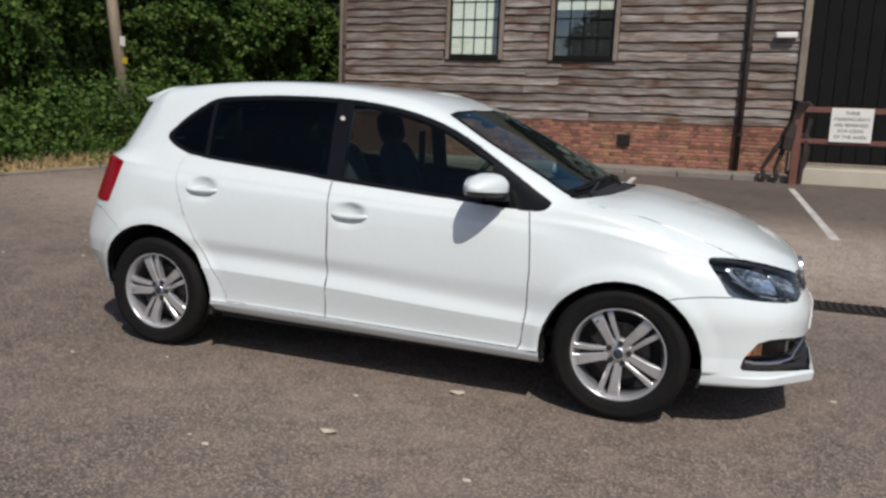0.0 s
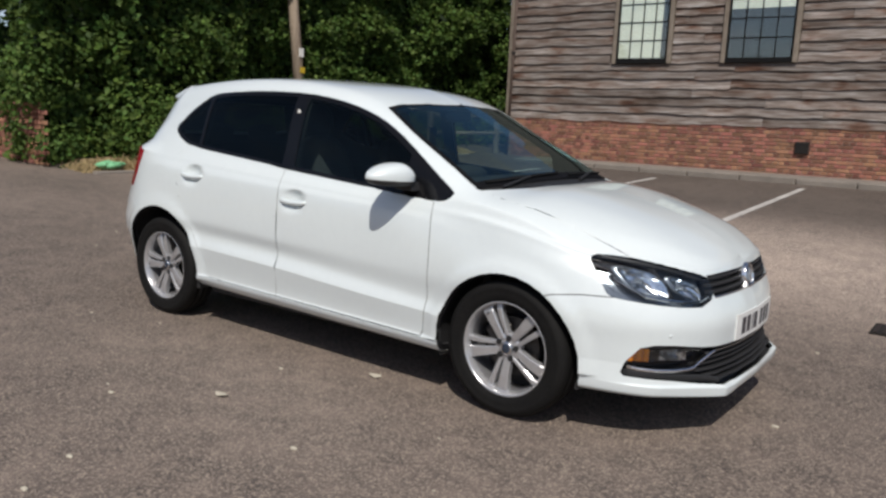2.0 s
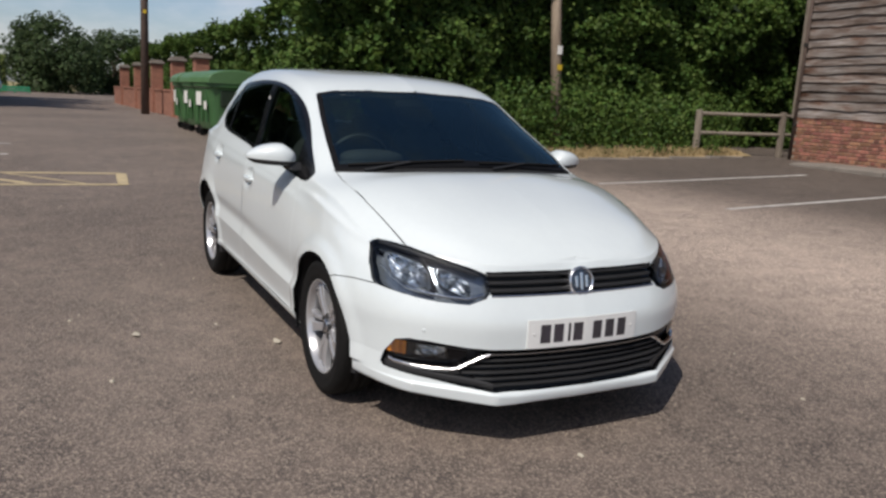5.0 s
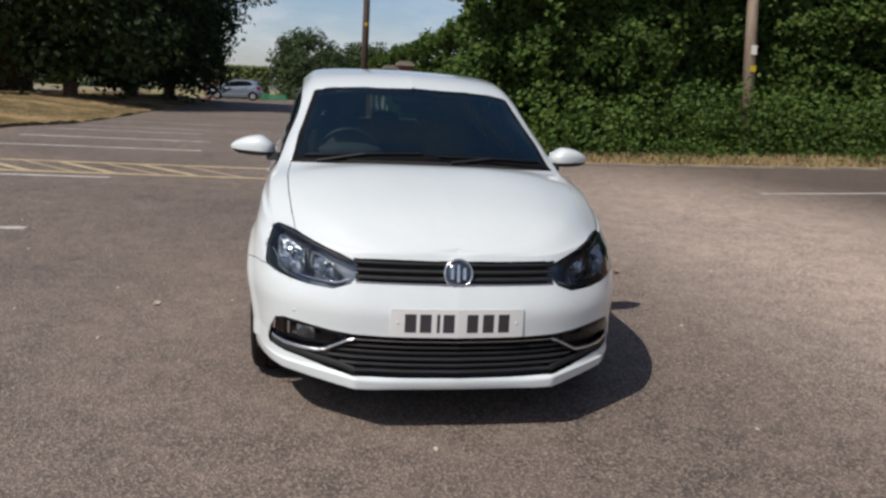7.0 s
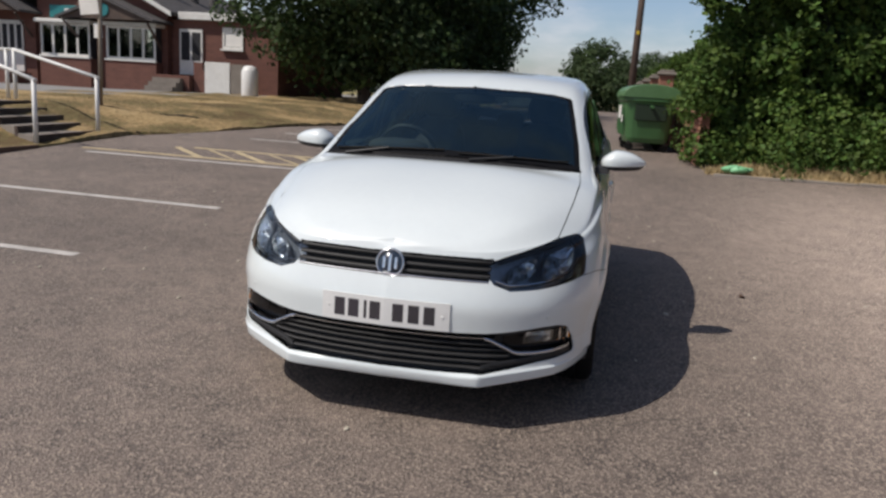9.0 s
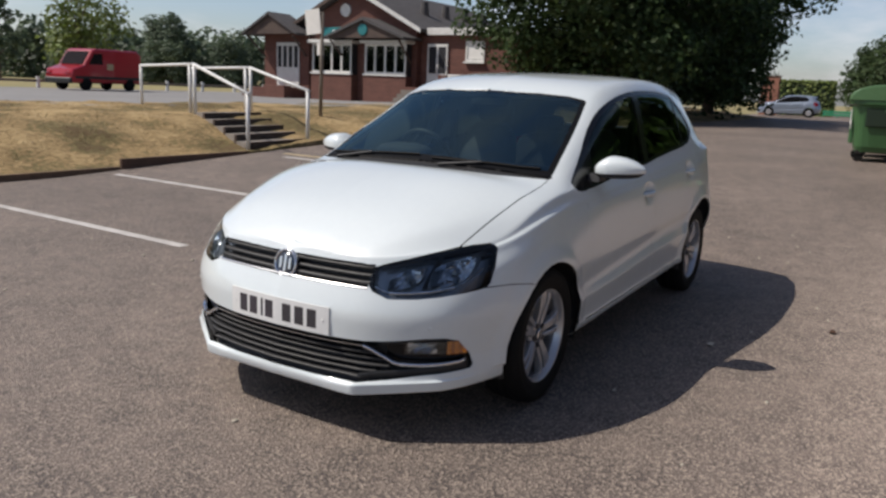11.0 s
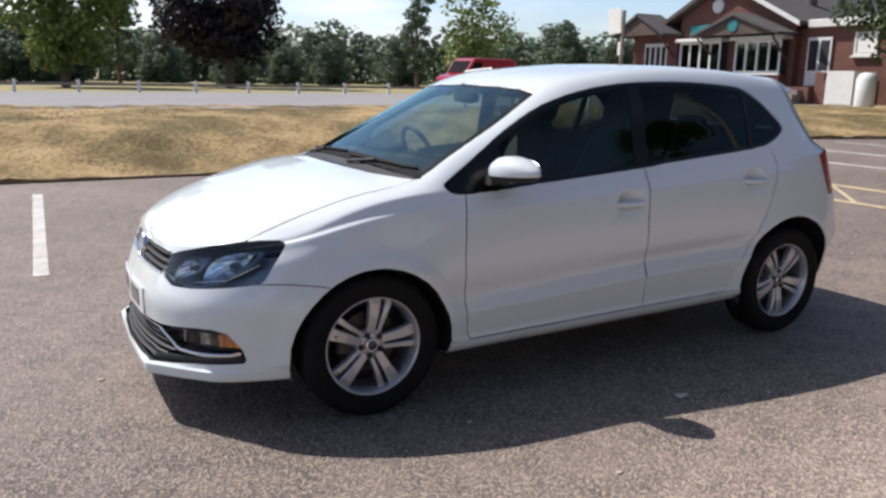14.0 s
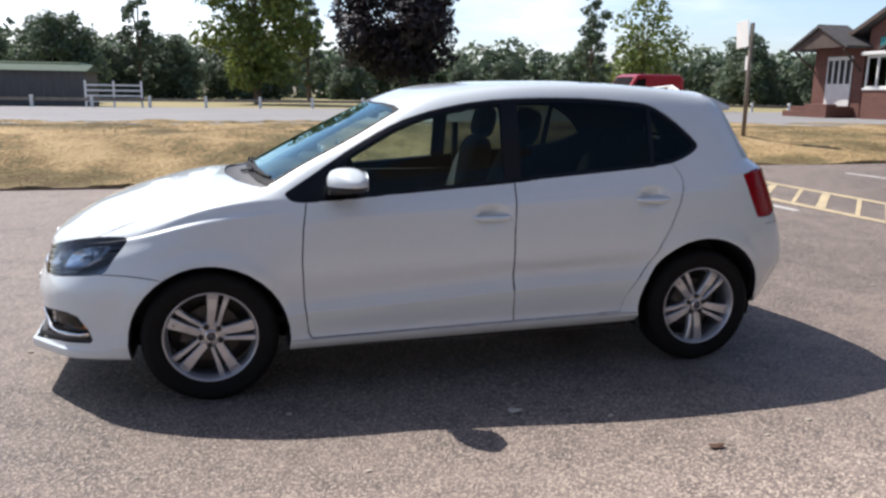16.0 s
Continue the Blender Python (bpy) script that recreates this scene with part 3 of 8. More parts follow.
WINS = [(-4.62, -3.45), (-2.22, -0.92)]
WIN_Z0 = 2.66
rb = random.Random(12)
z = 1.40
row = 0
while z < 5.1:
    h = rb.uniform(0.165, 0.235)
    x = -7.36
    cuts = [rb.uniform(-5.2, -2.6), rb.uniform(-0.8, 1.2), 2.70] if row % 2 else [rb.uniform(-3.2, -0.4), 2.70]
    for x1 in cuts:
        x0 = x
        x = x1
        spans = [(x0, x1)]
        if z + h > WIN_Z0 + 0.06 and z < 4.35:
            for w0, w1 in WINS:
                nxt = []
                for a, b in spans:
                    if b <= w0 - 0.1 or a >= w1 + 0.1:
                        nxt.append((a, b))
                    else:
                        if a < w0 - 0.1:
                            nxt.append((a, w0 - 0.1))
                        if b > w1 + 0.1:
                            nxt.append((w1 + 0.1, b))
                spans = nxt
        for a, b in spans:
            if b - a > 0.12:
                o = part("board", board_mesh(b - a - 0.006, h + 0.035, row * 7.3 + a), M["board"], barn)
                o.location = (a + 0.003, BY + 0.045 - 0.004 * (row % 2), z)
                o.rotation_euler = (0, radians(rb.uniform(-0.35, 0.35)), 0)
    z += h
    row += 1
part("corner_board", box(-7.44, -7.34, BY - 0.03, BY + 0.08, 1.38, 5.1, 0.008), M["timber_grey"], barn)
part("door_post", box(2.70, 2.84, BY - 0.06, BY + 0.06, 0.55, 5.0, 0.01), M["timber_grey"], barn)
for k in range(16):
    part("door_board", box(2.86 + k * 0.26, 3.11 + k * 0.26, BY + 0.0, BY + 0.045, 0.75, 4.6, 0.006), M["black_wood"], barn, "black-painted door board")
part("door_sill", box(2.84, 7.4, BY - 0.12, BY + 0.05, 0.52, 0.74, 0.01), M["timber_grey"], barn)
for i, (w0, w1) in enumerate(WINS):
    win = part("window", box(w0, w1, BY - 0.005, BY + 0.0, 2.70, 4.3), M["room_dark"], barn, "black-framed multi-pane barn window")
    for a, b, c, d in ((w0 - 0.09, w0, WIN_Z0, 4.4), (w1, w1 + 0.09, WIN_Z0, 4.4)):
        part("window_jamb", box(a, b, BY - 0.055, BY + 0.04, c, d, 0.006), M["timber_grey"], win)
    part("window_sill", box(w0 - 0.02, w1 + 0.02, BY - 0.05, BY + 0.04, WIN_Z0, 2.76, 0.006), M["black_wood"], win)
    part("window_head", box(w0, w1, BY - 0.05, BY + 0.04, 4.3, 4.4, 0.006), M["black_wood"], win)
    part("frame_side", box(w0, w0 + 0.045, BY - 0.04, BY + 0.02, 2.76, 4.3), M["black_wood"], win)
    part("frame_side", box(w1 - 0.045, w1, BY - 0.04, BY + 0.02, 2.76, 4.3), M["black_wood"], win)
    for k in range(1, 4):
        xm = w0 + 0.045 + (w1 - w0 - 0.09) * k / 4
        part("glazing_bar", box(xm - 0.012, xm + 0.012, BY - 0.03, BY - 0.008, 2.76, 4.3), M["black_wood"], win)
    for k in range(1, 4):
        zm = 2.76 + 1.54 * k / 4
        part("glazing_bar", box(w0 + 0.045, w1 - 0.045, BY - 0.028, BY - 0.010, zm - 0.012, zm + 0.012), M["black_wood"], win)
    zb = 2.78 if i == 0 else 3.72
    part("blind", box(w0 + 0.05, w1 - (0.16 if i == 0 else 0.05), BY - 0.018, BY - 0.012, zb, 4.29), M["blind"], win, "pale blind behind the glass")
    pane = part("pane", box(w0 + 0.045, w1 - 0.045, BY - 0.024, BY - 0.022, 2.76, 4.3), M["pane"], win)
    pane.visible_shadow = False
# rain pipes
for px, name in ((1.78, "rusty iron rain pipe on the barn"), (-7.24, "thin iron rain pipe at the barn corner")):
    r = 0.055 if px > 0 else 0.035
    pipe = thing("rain_pipe", name, "rain pipe", (px, BY - 0.09, 0))
    part("pipe", rod((-0.06, 0, 0.45), (0.0, 0, 5.0), r, sides=14), M["rust_iron"] if px > 0 else M["timber_dark"], pipe, smooth=True)
    for zc in (1.2, 2.9, 4.4):
        part("bracket", rod((-0.05 + zc * 0.01, 0, zc), (-0.05 + zc * 0.01, 0, zc + 0.07), r + 0.014, sides=14), M["dark_metal"], pipe)
vent = thing("air_vent", "dark square air vent in the brick plinth", "vent", (-0.56, BY - 0.03, 1.02))
part("vent_frame", box(-0.13, 0.13, -0.02, 0.05, -0.12, 0.12, 0.008), M["dark_metal"], vent)
for k in range(4):
    part("slat", box(-0.11, 0.11, -0.03, -0.015, -0.09 + k * 0.05, -0.065 + k * 0.05), M["dark_metal"], vent)
lampbox = thing("wall_light", "small white bulkhead light on the barn boards", "wall light", (2.42, BY - 0.08, 3.18))
part("housing", box(-0.2, 0.2, -0.06, 0.06, -0.05, 0.06, 0.02), M["white_paint"], lampbox)
part("diffuser", box(-0.17, 0.17, -0.075, -0.062, -0.045, 0.03, 0.004), M["sign_white"], lampbox)

# raised path before the barn
path = tagged(link("pavement", box(-6.4, 2.7, 11.75, BY + 0.05, 0.1, 0.49, 0.012), M["concrete"]), "grey concrete path with a pale worn edge along the barn", "pavement", kind="structure")
for k in range(9):
    part("kerb_stone", box(-6.4 + k * 1.01, -5.41 + k * 1.01, 11.64, 11.745, 0.1, 0.47 + 0.01 * (k % 3), 0.014), M["concrete"], path)
step = tagged(link("door_step", box(2.80, 6.6, 11.66, BY - 0.13, 0.2, 0.68, 0.02), M["concrete_pale"]), "pale concrete step before the black barn doors", "step", kind="structure")

# post with rails and sign
rail = thing("sign_rail", "rust-red painted timber rail with a white parking sign", "rail", (2.72, 11.5, park_z(2.7, 11.5)))
part("post", box(-0.07, 0.07, -0.07, 0.07, -0.1, 1.44, 0.012), M["rust_red"], rail)
part("post", box(3.5, 3.64, -0.07, 0.07, -0.1, 1.44, 0.012), M["rust_red"], rail)
part("rail_bar", box(0.07, 3.5, -0.03, 0.03, 1.31, 1.41, 0.008), M["rust_red"], rail)
part("rail_bar", box(0.07, 3.5, -0.03, 0.03, 0.75, 0.84, 0.008), M["rust_red"], rail)
sg = part("sign_board", box(0.52, 1.20, -0.055, -0.035, 0.80, 1.40, 0.004), M["sign_white"], rail, "white sign board with dark lettering")
# crooked dark form on thin legs beside the post, its nature unknown
stand = thing("iron_stand", "dark crooked form on thin legs beside the rail post", "iron stand", (2.2, 11.52, park_z(2.2, 11.52)))


def bent(path, r):
    bm = bmesh.new()
    rows = []
    for k, c in enumerate(path):
        d = (Vector(path[min(k + 1, len(path) - 1)]) - Vector(path[max(k - 1, 0)])).normalized()
        e1 = d.cross(Vector((0, 1, 0))).normalized()
        e2 = d.cross(e1)
        rows.append([bm.verts.new(Vector(c) + (e1 * math.cos(w) + e2 * math.sin(w)) * r * (1 + 0.25 * math.sin(k * 2.1))) for w in (0, 1.05, 2.1, 3.14, 4.19, 5.24)])
    for p, q in zip(rows, rows[1:]):
        for i in range(6):
            bm.faces.new((p[i], p[(i + 1) % 6], q[(i + 1) % 6], q[i]))
    bm.faces.new(rows[0])
    bm.faces.new(rows[-1])
    bmesh.ops.recalc_face_normals(bm, faces=bm.faces[:])
    return bm


def bent_in(path, r):
    return bent([((x + 1.02) * 0.6, y, z) for x, y, z in path], r)


for path_ in ([(-1.02, 0, 0.0), (-0.96, 0, 0.12), (-1.04, 0, 0.26), (-0.9, 0, 0.42), (-0.72, 0, 0.62), (-0.5, 0, 0.85), (-0.36, 0, 1.0)],
              [(-0.66, 0, 0.0), (-0.60, 0, 0.13), (-0.68, 0, 0.27), (-0.58, 0, 0.45), (-0.46, 0, 0.7), (-0.34, 0, 0.95)],
              [(0.04, 0, 0.0), (0.06, 0, 0.3), (0.0, 0, 0.5), (-0.06, 0, 0.75)]):
    part("leg", bent_in(path_, 0.042), M["rust_iron"], stand)
part("upright", bent_in([(-0.42, 0, 0.62), (-0.36, 0.02, 0.85), (-0.26, 0, 1.1), (-0.18, 0.02, 1.3), (-0.1, 0, 1.5)], 0.13), M["rust_iron"], stand)
part("arm", bent_in([(-0.16, 0, 1.42), (0.06, 0, 1.46), (0.2, 0, 1.4)], 0.05), M["rust_iron"], stand)
part("brace", bent_in([(-0.24, 0, 0.86), (-0.02, 0, 0.9), (0.2, 0, 0.84)], 0.035), M["rust_iron"], stand)
part("brace", bent_in([(0.08, 0, 0.3), (0.13, 0, 0.6), (0.1, 0, 0.95), (0.16, 0, 1.2)], 0.06), M["rust_iron"], stand)


def words(text, size, material, parent, m, name="lettering"):
    cu = bpy.data.curves.new(name, 'FONT')
    cu.body, cu.size, cu.align_x, cu.align_y, cu.extrude = text, size, 'CENTER', 'CENTER', 0.0008
    tmp = new(name, cu)
    bpy.context.view_layer.update()
    me = bpy.data.meshes.new_from_object(tmp.evaluated_get(bpy.context.evaluated_depsgraph_get()))
    bpy.data.objects.remove(tmp)
    me.materials.clear()
    me.materials.append(material)
    ob = new(name, me)
    ob.parent = parent
    ob.matrix_basis = m
    ob["kind"] = "stuff"
    return ob


for k, line in enumerate(("THESE", "PARKING BAYS", "ARE RESERVED", "FOR USERS", "OF THE BARN")):
    words(line, 0.085, M["ink"], sg, pose(0.86, -0.057, 1.31 - k * 0.105, 90))


# ---- white hatchback ----
def car_paint():
    m = mat("white_car_paint", (0.70, 0.752, 0.752), (0.675, 0.725, 0.728), 0.35, coat=1.0, scale=1.5, fine=30, spec=0.5)
    return m


M["paint"] = car_paint()
M["gloss_black"] = mat("gloss_black_trim", (0.007, 0.007, 0.008), (0.005, 0.005, 0.006), 0.22, scale=3, fine=30, spec=0.3)
M["frit"] = mat("black_screen_band", (0.008, 0.008, 0.009), (0.005, 0.005, 0.006), 0.6, scale=3, fine=30, spec=0.1)
M["plastic"] = mat("black_plastic", (0.022, 0.022, 0.023), (0.014, 0.014, 0.015), 0.55, scale=6, fine=200, bump=0.0004)
M["rubber"] = mat("tyre_rubber", (0.011, 0.0105, 0.010), (0.006, 0.006, 0.006), 0.75, scale=8, fine=90, bump=0.0006, spec=0.18)
M["alloy"] = mat("silver_alloy", (0.56, 0.56, 0.57), (0.48, 0.48, 0.49), 0.27, metal=0.6, scale=5, fine=60)
# rim barrel: a darker copy of the alloy, its shade put into the colour
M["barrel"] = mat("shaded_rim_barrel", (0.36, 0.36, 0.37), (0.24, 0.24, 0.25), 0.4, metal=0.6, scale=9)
M["alloy_dark"] = mat("brake_steel", (0.09, 0.085, 0.08), (0.045, 0.04, 0.038), 0.5, metal=0.6, scale=9, fine=60)
M["chrome"] = mat("chrome", (0.8, 0.81, 0.82), (0.75, 0.76, 0.78), 0.22, metal=1.0)
M["lens"] = glass("clear_lens", (0.95, 0.97, 0.98), ior=1.45)
M["windscreen"] = glass("windscreen_glass", (0.60, 0.72, 0.70), (0.66, 0.97, 1.0), 2.02)
M["door_glass"] = glass("door_glass", (0.60, 0.70, 0.67), (0.80, 0.9, 0.86), 1.38)
M["privacy"] = glass("privacy_glass", (0.17, 0.20, 0.185), (0.66, 0.74, 0.7), 1.38)
M["reflector"] = mat("bright_reflector", (0.74, 0.78, 0.82), (0.5, 0.54, 0.58), 0.14, metal=1.0, scale=30)
M["lamp_grey"] = mat("grey_lamp_housing", (0.27, 0.30, 0.335), (0.16, 0.18, 0.205), 0.22, metal=0.6, scale=12)
M["amber"] = mat("amber_bulb", (0.95, 0.34, 0.03), (0.75, 0.22, 0.015), 0.15, scale=90, fine=200, spec=0.8)
M["amber_deep"] = mat("deep_amber_lens", (0.72, 0.22, 0.015), (0.5, 0.14, 0.01), 0.12, spec=0.8)
M["red_lens"] = mat("red_tail_lens", (0.32, 0.003, 0.013), (0.22, 0.003, 0.010), 0.22, spec=0.15)
M["trim_grey"] = mat("dark_grey_cabin", (0.05, 0.05, 0.052), (0.032, 0.032, 0.034), 0.8, scale=8, fine=120, bump=0.0005)
M["cloth"] = mat("grey_seat_cloth", (0.075, 0.075, 0.08), (0.045, 0.045, 0.05), 0.95, scale=10, fine=150, bump=0.001)
M["cabin_pale"] = mat("pale_headlining", (0.45, 0.44, 0.42), (0.4, 0.39, 0.37), 0.95, scale=5, fine=100)
M["plate_white"] = mat("white_plate", (0.78, 0.78, 0.76), (0.72, 0.72, 0.7), 0.3, scale=3, fine=60)
M["disc_blue"] = mat("badge_blue_grey", (0.03, 0.045, 0.07), (0.02, 0.03, 0.05), 0.2, coat=0.8)

HULL_ROWS = [
    # bottom edge
    [(1.95, 0, .190), (1.945, .22, .190), (1.90, .40, .190), (1.76, .60, .185), (1.56, .72, .19), (1.235, .74, .20), (1.06, .74, .205), (.88, .735, .205), (.55, .73, .21),
     (.22, .73, .213), (-.10, .73, .217), (-.50, .73, .222), (-.90, .735, .23), (-1.25, .74, .25), (-1.52, .73, .28), (-1.66, .62, .30), (-1.74, .38, .31), (-1.76, 0, .31)],
    # lip
    [(2.06, 0, .186), (2.056, .22, .186), (2.042, .388, .188), (1.875, .645, .208), (1.61, .775, .222), (1.235, .795, .205), (1.06, .79, .21), (.88, .785, .212), (.55, .782, .217),
     (.22, .78, .22), (-.10, .78, .225), (-.50, .78, .23), (-.90, .785, .24), (-1.25, .795, .255), (-1.54, .77, .285), (-1.72, .66, .31), (-1.82, .42, .32), (-1.85, 0, .32)],
    # sill ledge
    [(2.072, 0, .218), (2.066, .22, .218), (2.046, .392, .222), (1.88, .65, .243), (1.61, .782, .256), (1.235, .815, .258), (1.06, .822, .258), (.88, .824, .261), (.55, .826, .268),
     (.22, .826, .274), (-.10, .826, .280), (-.50, .826, .287), (-.90, .825, .294), (-1.25, .818, .31), (-1.55, .785, .335), (-1.74, .67, .355), (-1.85, .43, .365), (-1.88, 0, .365)],
    # door bottom, tucked in above the ledge
    [(2.066, 0, .245), (2.051, .24, .245), (2.003, .45, .247), (1.86, .658, .255), (1.61, .783, .265), (1.235, .812, .278), (1.06, .816, .282), (.88, .817, .285), (.55, .819, .292),
     (.22, .819, .298), (-.10, .819, .304), (-.50, .819, .311), (-.90, .82, .318), (-1.25, .818, .33), (-1.55, .788, .355), (-1.745, .675, .372), (-1.855, .43, .38), (-1.885, 0, .38)],
    # proud crease low on the doors
    [(2.04, 0, .32), (2.025, .24, .32), (1.975, .45, .325), (1.85, .655, .33), (1.605, .782, .34), (1.235, .822, .36), (1.06, .824, .372), (.88, .829, .390), (.55, .836, .407),
     (.22, .837, .424), (-.10, .837, .443), (-.50, .838, .459), (-.90, .836, .47), (-1.25, .832, .475), (-1.565, .81, .48), (-1.785, .708, .485), (-1.89, .44, .485), (-1.915, 0, .48)],
    # hollow above the crease
    [(2.043, 0, .40), (2.028, .245, .40), (1.98, .452, .405), (1.852, .657, .41), (1.605, .790, .425), (1.235, .828, .455), (1.06, .820, .462), (.88, .817, .455), (.55, .817, .477),
     (.22, .817, .499), (-.10, .817, .520), (-.50, .818, .537), (-.90, .823, .548), (-1.25, .836, .56), (-1.565, .819, .555), (-1.79, .71, .55), (-1.897, .445, .545), (-1.925, 0, .545)],
    # widest line
    [(2.045, 0, .47), (2.03, .25, .47), (1.985, .45, .475), (1.855, .66, .485), (1.605, .797, .50), (1.235, .838, .56), (1.06, .836, .57), (.88, .831, .575), (.55, .828, .58),
     (.22, .828, .59), (-.10, .83, .60), (-.50, .832, .615), (-.90, .836, .63), (-1.25, .842, .64), (-1.56, .818, .63), (-1.785, .70, .62), (-1.90, .44, .61), (-1.93, 0, .61)],
    # shoulder
    [(2.0, 0, .60), (1.99, .22, .60), (1.955, .42, .605), (1.825, .622, .625), (1.59, .765, .66), (1.235, .806, .735), (1.06, .806, .752), (.88, .805, .785), (.55, .808, .825),
     (.22, .808, .84), (-.10, .81, .855), (-.50, .812, .872), (-.90, .815, .89), (-1.25, .815, .905), (-1.54, .775, .91), (-1.70, .668, .90), (-1.81, .42, .89), (-1.84, 0, .89)],
    # belt and bonnet edge
    [(1.965, 0, .69), (1.955, .21, .695), (1.92, .40, .70), (1.78, .58, .725), (1.555, .71, .755), (1.235, .752, .865), (1.06, .757, .895), (.88, .757, .905), (.55, .755, .912),
     (.22, .755, .928), (-.10, .755, .952), (-.50, .755, .985), (-.90, .757, 1.02), (-1.25, .75, 1.05), (-1.47, .706, 1.06), (-1.595, .615, 1.06), (-1.715, .395, 1.06), (-1.76, 0, 1.06)],
    # top of the side glass
    [(1.96, 0, .697), (1.952, .17, .706), (1.905, .33, .73), (1.765, .47, .79), (1.55, .585, .838), (1.235, .625, .917), (1.06, .65, .937), (.88, .70, .972), (.55, .683, 1.112),
     (.22, .646, 1.268), (-.10, .632, 1.342), (-.50, .624, 1.366), (-.90, .624, 1.350), (-1.25, .64, 1.26), (-1.395, .635, 1.21), (-1.515, .572, 1.20), (-1.64, .37, 1.20), (-1.685, 0, 1.20)],
    # roof edge
    [(1.95, 0, .705), (1.945, .12, .716), (1.895, .23, .747), (1.755, .33, .818), (1.545, .42, .882), (1.235, .45, .951), (1.06, .47, .963), (.88, .62, 1.015), (.55, .592, 1.18),
     (.22, .545, 1.350), (-.10, .545, 1.410), (-.50, .535, 1.437), (-.90, .53, 1.430), (-1.25, .52, 1.400), (-1.37, .512, 1.380), (-1.475, .462, 1.350), (-1.56, .32, 1.325), (-1.61, 0, 1.325)],
    # half way to the middle
    [(1.945, 0, .712), (1.94, .06, .722), (1.885, .115, .762), (1.75, .17, .832), (1.54, .21, .901), (1.235, .23, .968), (1.07, .24, .977), (.90, .33, 1.058), (.55, .30, 1.240),
     (.22, .28, 1.388), (-.10, .28, 1.435), (-.50, .28, 1.455), (-.90, .28, 1.447), (-1.25, .27, 1.425), (-1.40, .26, 1.408), (-1.51, .24, 1.380), (-1.57, .17, 1.352), (-1.60, 0, 1.352)],
    # middle
    [(1.94, 0, .715), (1.935, 0, .726), (1.88, 0, .767), (1.748, 0, .837), (1.54, 0, .905), (1.235, 0, .970), (1.08, 0, .980), (.90, 0, 1.072), (.55, 0, 1.255),
     (.22, 0, 1.402), (-.10, 0, 1.443), (-.50, 0, 1.46), (-.90, 0, 1.452), (-1.25, 0, 1.43), (-1.41, 0, 1.413), (-1.53, 0, 1.388), (-1.59, 0, 1.364), (-1.61, 0, 1.358)],
]


def between(low, high, ts, bulge):
    return [tuple(a + (b - a) * t + (d if k == 1 else 0) for k, (a, b) in enumerate(zip(p, q))) for p, q, t, d in zip(low, high, ts, bulge)]


# sharp edges: a row close to each side of the door crease, and a crease along the wing
R_ = HULL_ROWS
wing = between(R_[7], R_[8], [.6, .6, .6, .75, .85, .6, .6, .55] + [.5] * 10, [0, 0, 0, .002, .008, .014, .011, .005] + [.004] * 10)
wing[14:17] = [(-1.52, .765, 1.0), (-1.655, .66, 1.006), (-1.775, .41, 1.0)]
wing[17] = (-1.81, 0, 1.0)
wing[0] = (wing[0][0], 0, wing[0][2])
wing[-1] = (wing[-1][0], 0, wing[-1][2])
HULL_ROWS = R_[:4] + [between(R_[4], R_[3], [.1] * 18, [0] * 18), R_[4], between(R_[4], R_[5], [.14] * 18, [0] * 18)] + R_[5:8] + [between(wing, R_[7], [.32] * 18, [0] * 18), wing, between(wing, R_[8], [.18] * 4 + [.34] * 4 + [.18] * 10, [0] * 4 + [-.004, -.007, -.005, -.001] + [0] * 10), R_[8], between(R_[8], R_[9], [.16] * 18, [0] * 4 + [.005, .010, .009, .002] + [0] * 10)] + R_[9:]


def hermite(p, s, steps, limit=False):
    """Smooth curves through p (n, ..., 3) at parameters s (n, ...), with steps pieces between neighbours."""
    h = np.diff(s, axis=0)[..., None]
    d = np.diff(p, axis=0) / h
    m = np.empty_like(p)
    m[0], m[-1] = d[0], d[-1]
    if limit:
        w1, w2 = 2 * h[1:] + h[:-1], h[1:] + 2 * h[:-1]
        with np.errstate(divide='ignore', invalid='ignore'):
            hm = (w1 + w2) / (w1 / d[:-1] + w2 / d[1:])
        m[1:-1] = np.where(d[:-1] * d[1:] > 1e-12, hm, 0.0)
    else:
        m[1:-1] = (d[:-1] * h[1:] + d[1:] * h[:-1]) / (h[1:] + h[:-1])
    out = []
    for i in range(len(p) - 1):
        for k in range(steps):
            t = k / steps
            out.append((2 * t ** 3 - 3 * t ** 2 + 1) * p[i] + (t ** 3 - 2 * t ** 2 + t) * h[i] * m[i] + (3 * t ** 2 - 2 * t ** 3) * p[i + 1] + (t ** 3 - t ** 2) * h[i] * m[i + 1])
    out.append(p[-1])
    return np.array(out)


HANDLES = ((-0.069, 0.812), (-0.918, 0.880))


